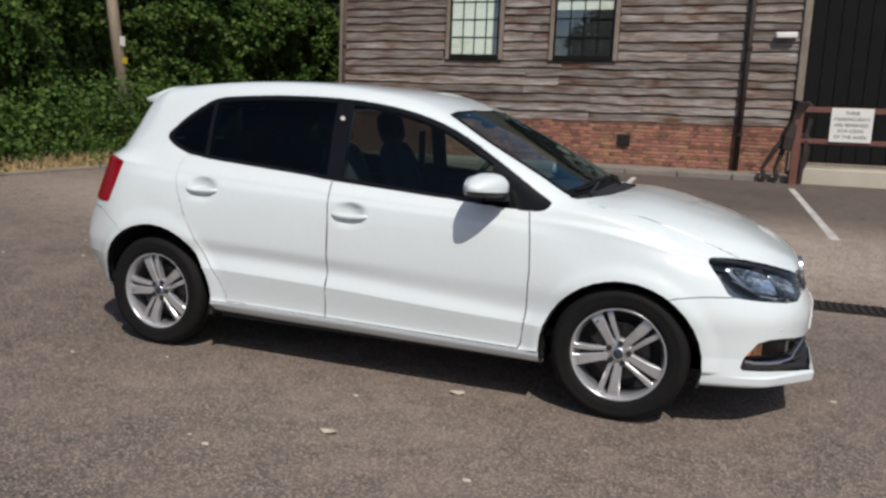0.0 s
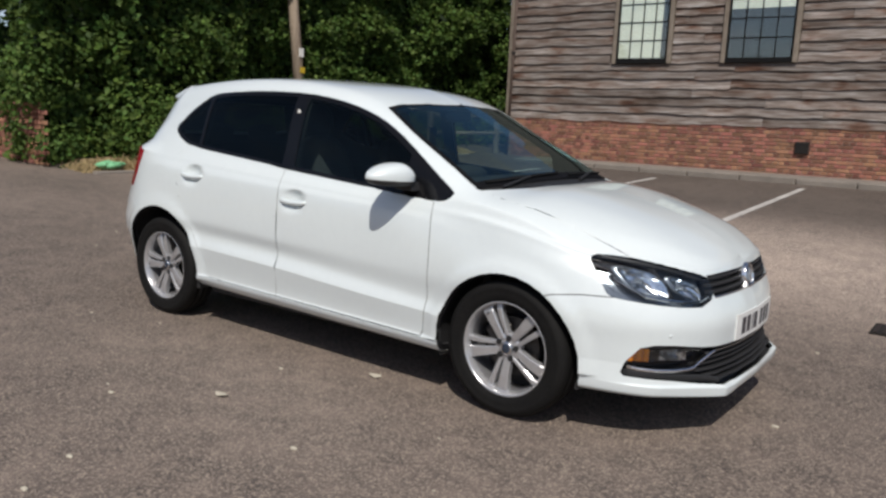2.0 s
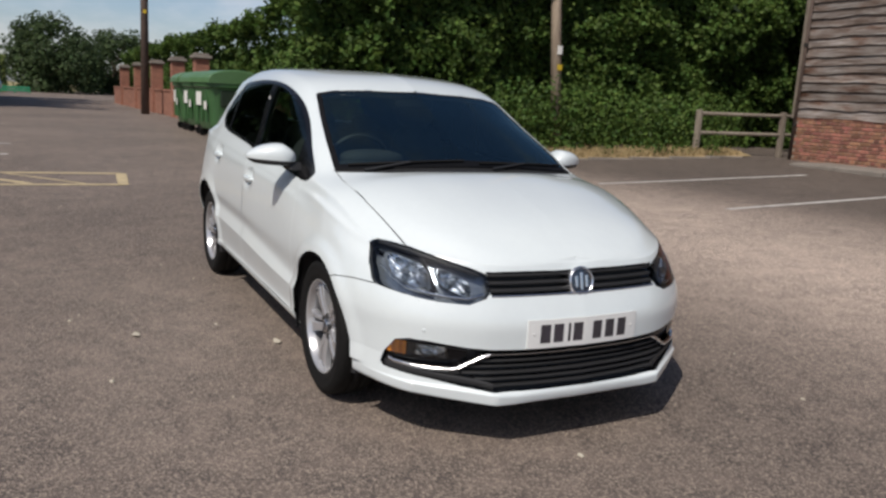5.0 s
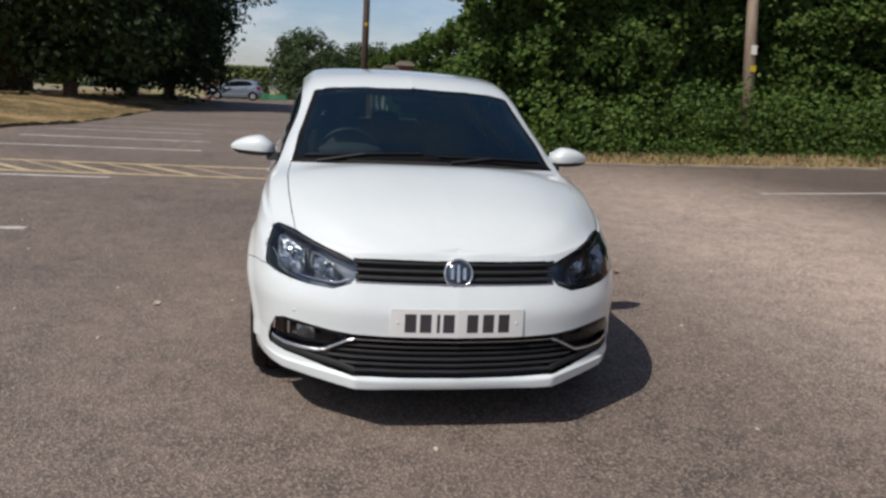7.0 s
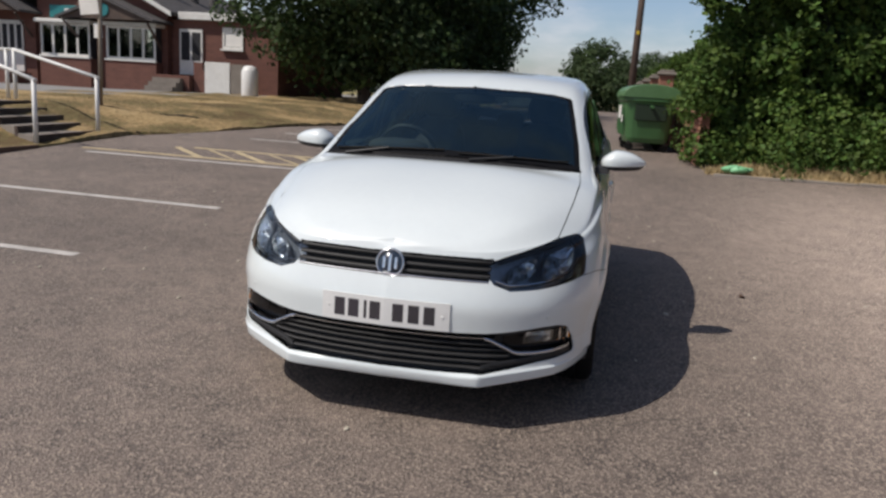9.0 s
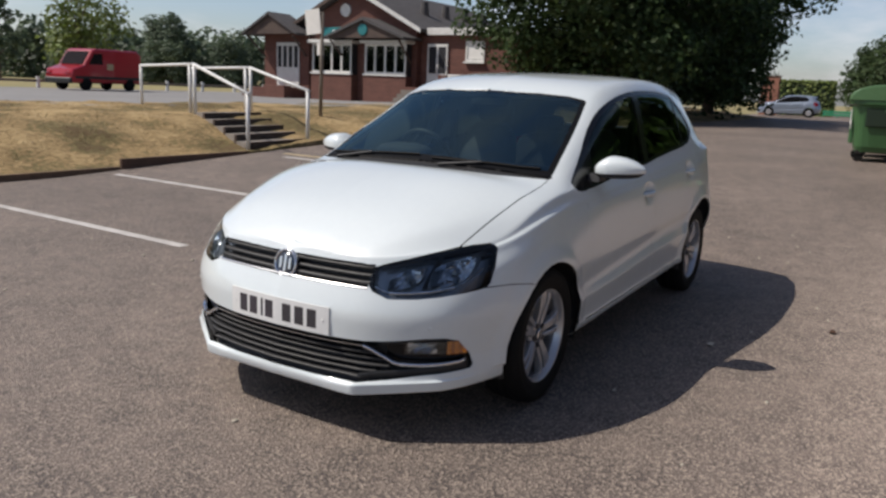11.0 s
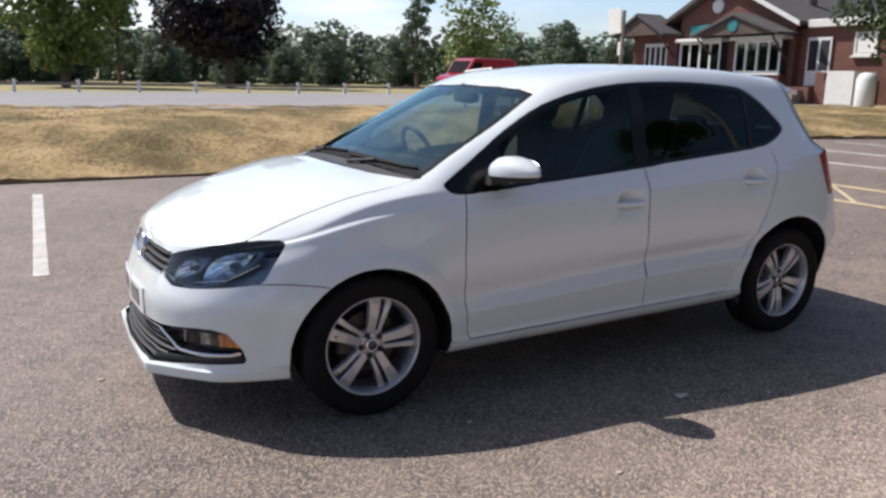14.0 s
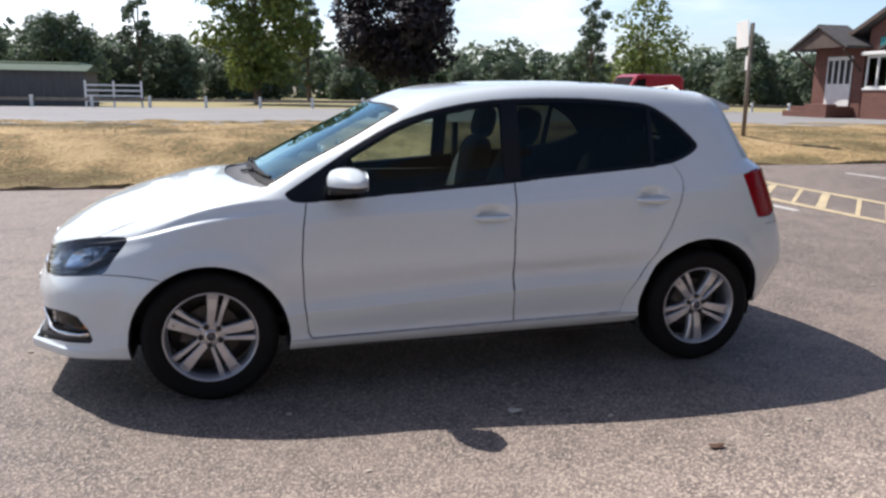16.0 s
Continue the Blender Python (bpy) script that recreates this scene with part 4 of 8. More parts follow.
def build_hull():
    net = np.array(HULL_ROWS, float)
    net = np.swapaxes(net, 0, 1)
    chord = np.linalg.norm(np.diff(net[:, 5:13], axis=0), axis=2).mean(axis=1)
    s = np.concatenate([[0], np.cumsum(chord)])
    along = hermite(net, np.repeat(s[:, None], net.shape[1], 1), 14)
    sec = np.swapaxes(along, 0, 1)
    seg = np.linalg.norm(np.diff(sec, axis=0), axis=2) ** 0.8 + 0.003
    t = np.concatenate([np.zeros((1, sec.shape[1])), np.cumsum(seg, axis=0)])
    grid = hermite(sec, t, 8, True)
    grid[:, 0, 1] = grid[:, -1, 1] = 0
    grid[-1, :, 1] = 0
    for _ in range(6):
        inner = grid[:, 1:-1]
        grid[:, 1:-1] = inner + 0.25 * (grid[:, :-2] + grid[:, 2:] - 2 * inner)
    for _ in range(1):
        inner = grid[1:-1]
        grid[1:-1] = inner + 0.2 * (grid[:-2] + grid[2:] - 2 * inner)
    # the lip under the intake runs straight and turns at a corner
    lip = grid[16][grid[16][:, 0] > 1.6]
    front_ = grid[..., 0] > 1.6
    now_ = np.interp(grid[..., 1], lip[:, 1], lip[:, 0])
    aim_ = np.interp(grid[..., 1], [0, .30, .392, .55, .66], [lip[0, 0], 2.062, 2.056, 1.948, np.interp(.66, lip[:, 1], lip[:, 0])])
    low_ = np.clip((.31 - grid[..., 2]) / .06, 0, 1)
    grid[..., 0] += np.where(front_ & (grid[..., 1] < .66), (aim_ - now_) * low_, 0)
    for cx, cz, r in ((1.235, .282, .348), (-1.228, .305, .365)):
        t_ = np.clip((r + 0.072 - np.hypot(grid[..., 0] - cx, grid[..., 2] - cz)) / 0.05, 0, 1)
        grid[..., 1] += np.where((grid[..., 1] > 0.70) & (grid[..., 2] > 0.27), 0.011 * t_ * t_ * (3 - 2 * t_), 0)
    for hx, hz in HANDLES:
        q = ((grid[..., 0] - hx) / 0.085) ** 2 + ((grid[..., 2] - hz - 0.005) / 0.055) ** 2
        grid[..., 1] -= np.where((q < 1) & (grid[..., 1] > 0.7), 0.036 * np.clip(1 - q, 0, 1) ** 1.2, 0)
    bm = bmesh.new()
    vs = [[bm.verts.new(c) for c in line] for line in grid]
    for a, b in zip(vs, vs[1:]):
        for i in range(len(a) - 1):
            bm.faces.new((a[i], b[i], b[i + 1], a[i + 1]))
    bmesh.ops.remove_doubles(bm, verts=bm.verts[:], dist=1e-4)
    bmesh.ops.dissolve_degenerate(bm, edges=bm.edges[:], dist=1e-5)
    bmesh.ops.recalc_face_normals(bm, faces=bm.faces[:])
    if sum(f.normal.y * f.calc_area() for f in bm.faces) < 0:
        bmesh.ops.reverse_faces(bm, faces=bm.faces[:])
    return bm


hull = build_hull()
tag = hull.faces.layers.int.new("region")
from mathutils.bvhtree import BVHTree
skin = BVHTree.FromBMesh(hull)
REGION = {}


def axes_of(d):
    d = Vector(d).normalized()
    e1 = d.cross(Vector((0, 0, 1))) if abs(d.z) < 0.99 else Vector((1, 0, 0))
    e1.normalize()
    return d, e1, d.cross(e1)


def inside(pt, poly):
    x, y = pt
    hit = False
    for (x0, y0), (x1, y1) in zip(poly, poly[1:] + poly[:1]):
        if (y0 > y) != (y1 > y) and x < (x1 - x0) * (y - y0) / (y1 - y0) + x0:
            hit = not hit
    return hit


def cut(name, pts, d, facing=0.12):
    """Cut an outline, seen along d, into the hull and give the faces within it to a region."""
    d, e1, e2 = axes_of(d)
    pts = [Vector(p) for p in pts]
    poly = [(p.dot(e1), p.dot(e2)) for p in pts]
    for p, q in zip(pts, pts[1:] + pts[:1]):
        a, b = (p.dot(e1), p.dot(e2)), (q.dot(e1), q.dot(e2))
        if (a[0] - b[0]) ** 2 + (a[1] - b[1]) ** 2 < 1e-8:
            continue
        lo = (min(a[0], b[0]) - 0.006, min(a[1], b[1]) - 0.006)
        hi = (max(a[0], b[0]) + 0.006, max(a[1], b[1]) + 0.006)
        geom = set()
        for f in hull.faces:
            if f.normal.dot(d) < facing:
                continue
            us = [v.co.dot(e1) for v in f.verts]
            if max(us) < lo[0] or min(us) > hi[0]:
                continue
            ws = [v.co.dot(e2) for v in f.verts]
            if max(ws) < lo[1] or min(ws) > hi[1]:
                continue
            geom.add(f)
            geom.update(f.edges)
            geom.update(f.verts)
        if geom:
            bmesh.ops.bisect_plane(hull, geom=list(geom), dist=2e-5, plane_co=p, plane_no=d.cross(q - p))
    REGION.setdefault(name, len(REGION) + 1)
    for f in hull.faces:
        if f.normal.dot(d) < facing * 0.5:
            continue
        c = f.calc_center_median()
        if inside((c.dot(e1), c.dot(e2)), poly):
            f[tag] = REGION[name]


def side(pts, y=0.8):
    return [(x, y, z) for x, z in pts]


SIDE, FRONT, TOP = (0, 1, 0), (1, 0, 0), (0, 0, 1)
cut("front_bumper", [(1.35, .8, 0.0), (1.35, .8, .552), (1.42, .8, .571), (1.464, .8, .583), (1.574, .8, .595), (1.667, .8, .596), (1.80, .8, .596), (2.3, .8, .60), (2.3, .8, 0.0)], SIDE, -0.5)
cut("front_bumper", [(1.9, -.02, 0.0), (1.9, -.02, .592), (1.9, .48, .598), (1.9, .62, .592), (1.9, .62, 0.0)], FRONT, 0.4)
cut("rear_bumper", side([(-1.33, 0), (-1.34, .54), (-1.369, .565), (-1.43, .624), (-1.543, .691), (-1.62, .725), (-2.3, .73), (-2.3, 0)]), SIDE, -0.5)
BACK = [(1.16, -.02, 1), (1.145, .25, 1), (1.10, .44, 1), (1.03, .60, 1), (.988, .664, 1)]
cut("bonnet", BACK + [(1.10, .673, 1), (1.19, .675, 1), (1.39, .665, 1), (1.56, .647, 1), (1.70, .628, 1), (1.80, .556, 1), (1.91, .437, 1), (1.938, .40, 1), (1.962, .22, 1), (1.972, -.02, 1)], TOP, 0.2)
cut("bonnet", [(2, -.02, .668), (2, .40, .668), (2, .405, .685), (2, .39, .725), (2, -.02, .74)], FRONT, 0.1)
cut("cowl", BACK + [(.955, .672, 1), (.99, .5, 1), (1.02, .3, 1), (1.035, -.02, 1)], TOP, 0.2)
SCREEN = (.47, 0, .883)
cut("screen_border", [(1.055, -.02, 1.0), (1.045, .30, .995), (1.01, .52, .975), (.965, .662, .962), (.74, .633, 1.078), (.52, .594, 1.193), (.335, .557, 1.298), (.326, .545, 1.305), (.335, .47, 1.318), (.362, .30, 1.335), (.378, .15, 1.34), (.382, -.02, 1.342)], SCREEN, 0.3)
cut("screen", [(1.005, -.02, 1.02), (.995, .30, 1.015), (.965, .50, 1.0), (.935, .632, .985), (.73, .606, 1.083), (.52, .570, 1.193), (.352, .536, 1.288), (.352, .47, 1.308), (.378, .30, 1.327), (.393, .15, 1.332), (.397, -.02, 1.334)], SCREEN, 0.3)


def rounded(pts):
    """The closed outline with its corners cut once, so that it runs smoothly."""
    out = []
    for (x0, z0), (x1, z1) in zip(pts, pts[1:] + pts[:1]):
        out += [(x0 * .75 + x1 * .25, z0 * .75 + z1 * .25), (x0 * .25 + x1 * .75, z0 * .25 + z1 * .75)]
    return out


BELT = [(.80, .893), (.65, .899), (.4, .920), (.12, .941), (-.2, .965), (-.47, .993), (-.79, 1.020), (-.92, 1.031), (-1.05, 1.051)]
cut("front_door", side(BELT[:5] + [(-.185, .75), (-.183, .5), (-.192, .292), (.79, .272), (.805, .295), (.822, .45), (.828, .64), (.818, .78)]), SIDE)
cut("rear_door", side(BELT[4:] + [(-1.09, .991), (-1.093, .937), (-1.07, .853), (-1.024, .74), (-.954, .612), (-.857, .482), (-.80, .395), (-.775, .335), (-.77, .303), (-.192, .292), (-.183, .5), (-.185, .75)]), SIDE)
cut("sill", side([(.9, .0), (.9, .263), (.79, .264), (-.2, .284), (-.80, .295), (-.9, .297), (-.9, 0)]), SIDE, -0.9)
cut("window_trim", side(rounded([(.893, .932), (.875, .905), (.84, .894)] + BELT + [(-1.1, 1.067), (-1.165, 1.094), (-1.208, 1.122), (-1.217, 1.14), (-1.2, 1.165), (-1.17, 1.194), (-1.12, 1.241), (-1.06, 1.287), (-.99, 1.330), (-.93, 1.348), (-.8, 1.358), (-.65, 1.366), (-.5, 1.369), (-.35, 1.367), (-.2, 1.361), (-.05, 1.348), (.08, 1.327), (.225, 1.293), (.36, 1.246), (.5, 1.173), (.64, 1.090), (.8, .988), (.87, .945)])), SIDE)
cut("front_pane", side([(.60, .919), (.4, .937), (.12, .958), (-.15, .980), (-.15, 1.336), (-.05, 1.328), (.08, 1.307), (.225, 1.272), (.36, 1.224), (.48, 1.160), (.60, 1.088)]), SIDE)
cut("rear_pane", side([(-.235, .986), (-.47, 1.010), (-.79, 1.037), (-.93, 1.050), (-.945, 1.325), (-.8, 1.338), (-.65, 1.346), (-.5, 1.349), (-.35, 1.347), (-.235, 1.343)]), SIDE)
cut("quarter_pane", side([(-.955, 1.053), (-1.05, 1.070), (-1.1, 1.087), (-1.15, 1.108), (-1.188, 1.138), (-1.155, 1.178), (-1.105, 1.228), (-1.05, 1.270), (-1.0, 1.302), (-.965, 1.316)]), SIDE)
cut("headlight", [(1.567, .725, .733), (1.570, .715, .743), (1.587, .70, .749), (1.65, .665, .747), (1.71, .625, .740), (1.80, .56, .719), (1.91, .437, .680), (1.938, .402, .664), (1.962, .390, .609), (1.965, .413, .582), (1.95, .475, .560), (1.90, .565, .564), (1.82, .652, .576), (1.74, .712, .588), (1.68, .745, .597), (1.655, .748, .612), (1.615, .745, .675)], (.75, .66, 0), 0.2)
cut("grille", [(2, -.02, .673), (2, .18, .674), (2, .40, .674), (2, .393, .612), (2, .39, .590), (2, -.02, .584)], FRONT, 0.2)
cut("intake", [(2, y, z) for y, z in ((-.02, .385), (.25, .386), (.40, .389), (.485, .397), (.605, .413), (.665, .415), (.70, .402), (.722, .350), (.733, .30), (.728, .287), (.66, .278), (.60, .270), (.50, .252), (.40, .239), (.25, .236), (-.02, .236))], FRONT, 0.15)
cut("tail_light", [(-1.463, .8, .988), (-1.53, .8, 1.006), (-1.62, .8, 1.014), (-1.70, .76, 1.010), (-1.79, .7, .99), (-1.82, .7, .80), (-1.72, .8, .765), (-1.645, .8, .762), (-1.57, .8, .765), (-1.548, .8, .772), (-1.503, .8, .880)], (-.45, .89, 0), 0.2)
cut("rear_window", [(-1.58, -.02, 1.31), (-1.48, .40, 1.30), (-1.57, .52, 1.10), (-1.67, .37, 1.09), (-1.72, -.02, 1.09)], (-.92, 0, .39), 0.3)
for cx, cz, r, name in ((1.235, .282, .348, "arch_front"), (-1.228, .305, .365, "arch_rear")):
    cut(name, side([(cx + r * math.cos(a * math.pi / 18), cz + r * math.sin(a * math.pi / 18) * 1.0) for a in range(36)]), SIDE, -0.2)
    for f in hull.faces:
        c = f.calc_center_median()
        if math.hypot(c.x - cx, c.z - cz) < r and c.y > 0.45:
            f[tag] = REGION[name]
    for f in hull.faces:
        c = f.calc_center_median()
        if abs(c.x - cx) < r * 0.98 and c.z < cz and c.y > 0.45:
            f[tag] = REGION[name]
# the bonnet runs down to the headlights and the grille
for f in hull.faces:
    c = f.calc_center_median()
    if f[tag] == 0 and c.x > 1.69 and c.z > 0.605 and c.y < 0.66:
        f[tag] = REGION["bonnet"]
hull.normal_update()

SMOOTH = {v: v.normal.copy() for v in hull.verts}


def shell(regions, name, material, parent, both=False, flip=False, gap=0.0, depth=0.014, push=0.0, label="", only=None):
    """The faces of some regions as a part of its own, with a narrow gap and turned-in edges."""
    ids = {REGION[r] if isinstance(r, str) else r for r in regions}
    faces = [f for f in hull.faces if f[tag] in ids and (only is None or only(f.calc_center_median()))]
    verts = {}
    co, nor = [], []
    for f in faces:
        for v in f.verts:
            if v not in verts:
                verts[v] = len(co)
                n = SMOOTH[v]
                co.append(v.co - n * push)
                nor.append(n)
    fs = [[verts[v] for v in f.verts] for f in faces]
    chosen = set(faces)
    edge_in = {}
    rim = []
    for f in faces:
        lv = list(f.verts)
        for a, b in zip(lv, lv[1:] + lv[:1]):
            e = next(e for e in a.link_edges if b in e.verts)
            if sum(1 for g in e.link_faces if g in chosen) == 1:
                if both and abs(a.co.y) < 1e-3 and abs(b.co.y) < 1e-3:
                    continue
                rim.append((verts[a], verts[b]))
                if gap:
                    inn = (f.normal.cross(b.co - a.co)).normalized()
                    for v in (a, b):
                        edge_in[verts[v]] = edge_in.get(verts[v], Vector()) + inn
    for i, d in edge_in.items():
        if d.length > 1e-6:
            mv = d.normalized() * gap
            if abs(co[i].y) < 1e-3:
                mv.y = 0
            co[i] = co[i] + mv
    if depth:
        low = {}
        for a, b in rim:
            for i in (a, b):
                if i not in low:
                    low[i] = len(co)
                    co.append(co[i] - nor[i] * depth)
                    nor.append(nor[i])
            fs.append([b, a, low[a], low[b]])
    sides = [(-1,), (1,), (1, -1)][2 if both else (0 if flip else 1)]
    allco, allnor, allfs = [], [], []
    for sgn in sides:
        off = len(allco)
        allco += [(c.x, c.y * sgn, c.z) for c in co]
        allnor += [(n.x, n.y * sgn, n.z) for n in nor]
        allfs += [[i + off for i in (f if sgn > 0 else f[::-1])] for f in fs]
    me = bpy.data.meshes.new(name)
    me.from_pydata(allco, [], allfs)
    me.materials.append(material)
    me.polygons.foreach_set("use_smooth", [True] * len(me.polygons))
    nface = len(faces)
    tot = len(fs)
    if depth:
        flat = [k % tot < nface for k in range(len(allfs))]
        me.polygons.foreach_set("use_smooth", flat)
    me.normals_split_custom_set_from_vertices(allnor)
    ob = new(name, me)
    ob.parent = parent
    if label:
        ob["label"] = label
    return ob


car = thing("car", "white five-door hatchback parked on worn tarmac", "car")
shell([0], "body", M["paint"], car, both=True, gap=0.0022, depth=0.006)
# black sheet added behind the panels so the gaps look shaded
shell([0, "bonnet", "front_bumper", "rear_bumper", "front_door", "rear_door", "sill"], "inner_frame", M["plastic"], car, both=True, push=0.022, depth=0, label="black sheet behind the panel gaps, dark for their shade",
      only=lambda c: c.z < 0.9 or c.x > 0.9)
shell(["bonnet"], "bonnet", M["paint"], car, both=True, gap=0.0032, depth=0.005)
fb = shell(["front_bumper"], "front_bumper", M["paint"], car, both=True, gap=0.002, depth=0.006)
shell(["rear_bumper"], "rear_bumper", M["paint"], car, both=True, gap=0.002, depth=0.006)
shell(["cowl"], "cowl", M["plastic"], car, both=True, push=0.012, label="black plastic scuttle")
shell(["screen_border"], "screen_border", M["frit"], car, both=True, push=0.002, label="black windscreen surround")
shell(["screen"], "windscreen", M["windscreen"], car, both=True, depth=0, push=0.002, label="clear green-tinted windscreen")
shell(["rear_window"], "rear_window", M["privacy"], car, both=True, depth=0, label="dark rear window")
doors = []
for flip in (True, False):
    shell(["sill"], "sill", M["paint"], car, flip=flip, gap=0.001, depth=0.006)
    fd = shell(["front_door"], "front_door", M["paint"], car, flip=flip, gap=0.0036, depth=0.004)
    rd = shell(["rear_door"], "rear_door", M["paint"], car, flip=flip, gap=0.0036, depth=0.004)
    doors.append((flip, fd, rd))
    tr = shell(["window_trim"], "window_trim", M["gloss_black"], car, flip=flip, push=0.003, label="gloss black window surround and pillar")
    shell(["front_pane"], "front_door_glass", M["door_glass"], car, flip=flip, depth=0, push=0.006)
    shell(["rear_pane"], "rear_door_glass", M["privacy"], car, flip=flip, depth=0, push=0.006, label="dark privacy glass")
    shell(["quarter_pane"], "quarter_glass", M["privacy"], car, flip=flip, depth=0, push=0.006, label="dark privacy glass")
    shell(["tail_light"], "tail_light", M["red_lens"], car, flip=flip, gap=0.002, label="red tail light")
# inside faces of the shell
inner = shell([0, "rear_bumper", "front_door", "rear_door", "sill", "window_trim", "screen_border"], "cabin_lining", M["trim_grey"], car, both=True, push=0.035, depth=0, label="dark cabin lining",
              only=lambda c: c.x < 1.0)



def on_front(y, z):
    hit = skin.ray_cast(Vector((3, abs(y), z)), Vector((-1, 0, 0)))
    return hit[0].x if hit[0] else 1.9


def on_side(x, z):
    hit = skin.ray_cast(Vector((x, 2, z)), Vector((0, -1, 0)))
    return hit[0].y if hit[0] else 0.8


def front_bar(name, path, h, thick, push, material, parent, label="", n=28):
    """A bar that follows the nose of the car through (y, z) points."""
    bm = bmesh.new()
    pts = []
    for (y0, z0), (y1, z1) in zip(path, path[1:]):
        k = max(2, int(n * math.hypot(y1 - y0, z1 - z0) / 0.8))
        pts += [(y0 + (y1 - y0) * i / k, z0 + (z1 - z0) * i / k) for i in range(k)]
    pts.append(path[-1])
    rows = []
    for y, z in pts:
        x = on_front(y, z) - push
        rows.append([bm.verts.new(c) for c in ((x - thick, y, z - h / 2), (x - thick * 0.15, y, z - h / 2), (x, y, z - h * 0.2), (x, y, z + h * 0.2), (x - thick * 0.15, y, z + h / 2), (x - thick, y, z + h / 2))])
    for p, q in zip(rows, rows[1:]):
        for i in range(6):
            j = (i + 1) % 6
            bm.faces.new((p[i], p[j], q[j], q[i]))
    bm.faces.new(rows[0])
    bm.faces.new(rows[-1])
    bmesh.ops.recalc_face_normals(bm, faces=bm.faces[:])
    return part(name, bm, material, parent, label, smooth=False)


def blob(cx, cy, cz, rx, ry, rz, e=0.8, nu=28, nv=16, keep=None, bm=None):
    """A rounded body (superellipsoid)."""
    bm = bm or bmesh.new()
    sg = lambda v: math.copysign(abs(v) ** e, v)
    rows = []
    for j in range(nv + 1):
        b = -math.pi / 2 + math.pi * j / nv
        rows.append([bm.verts.new((cx + rx * sg(math.cos(b)) * sg(math.cos(2 * math.pi * i / nu)), cy + ry * sg(math.cos(b)) * sg(math.sin(2 * math.pi * i / nu)), cz + rz * sg(math.sin(b)))) for i in range(nu)])
    for p, q in zip(rows, rows[1:]):
        for i in range(nu):
            bm.faces.new((p[i], p[(i + 1) % nu], q[(i + 1) % nu], q[i]))
    bmesh.ops.remove_doubles(bm, verts=bm.verts[:], dist=1e-5)
    bmesh.ops.recalc_face_normals(bm, faces=bm.faces[:])
    if keep:
        bmesh.ops.delete(bm, geom=[f for f in bm.faces if not keep(f.calc_center_median())], context='FACES')
    return bm


# grille, intake and their bars
gr = shell(["grille"], "grille", M["plastic"], car, both=True, push=0.045, depth=0, label="black upper grille")
for z in (0.660, 0.632, 0.606):
    front_bar("grille_bar", [(-0.392, z), (0.392, z)], 0.013, 0.03, 0.006, M["plastic"], gr)
front_bar("chrome_strip", [(-0.392, 0.588), (0.392, 0.588)], 0.009, 0.02, -0.002, M["chrome"], gr, "chrome strip")
it = shell(["intake"], "lower_grille", M["plastic"], car, both=True, push=0.05, depth=0, label="black lower grille")
for k in range(6):
    z = 0.252 + k * 0.0225
    w = 0.40 + 0.045 * min(k, 2) - (0.0 if k < 4 else 0.06)
    front_bar("grille_bar", [(-w, z), (w, z)], 0.010, 0.03, 0.010 + 0.003 * (k % 2), M["plastic"], it)
front_bar("chrome_line", [(-0.40, 0.369), (0.40, 0.369)], 0.006, 0.02, 0.006, M["chrome"], it, "thin chrome line along the lower grille")
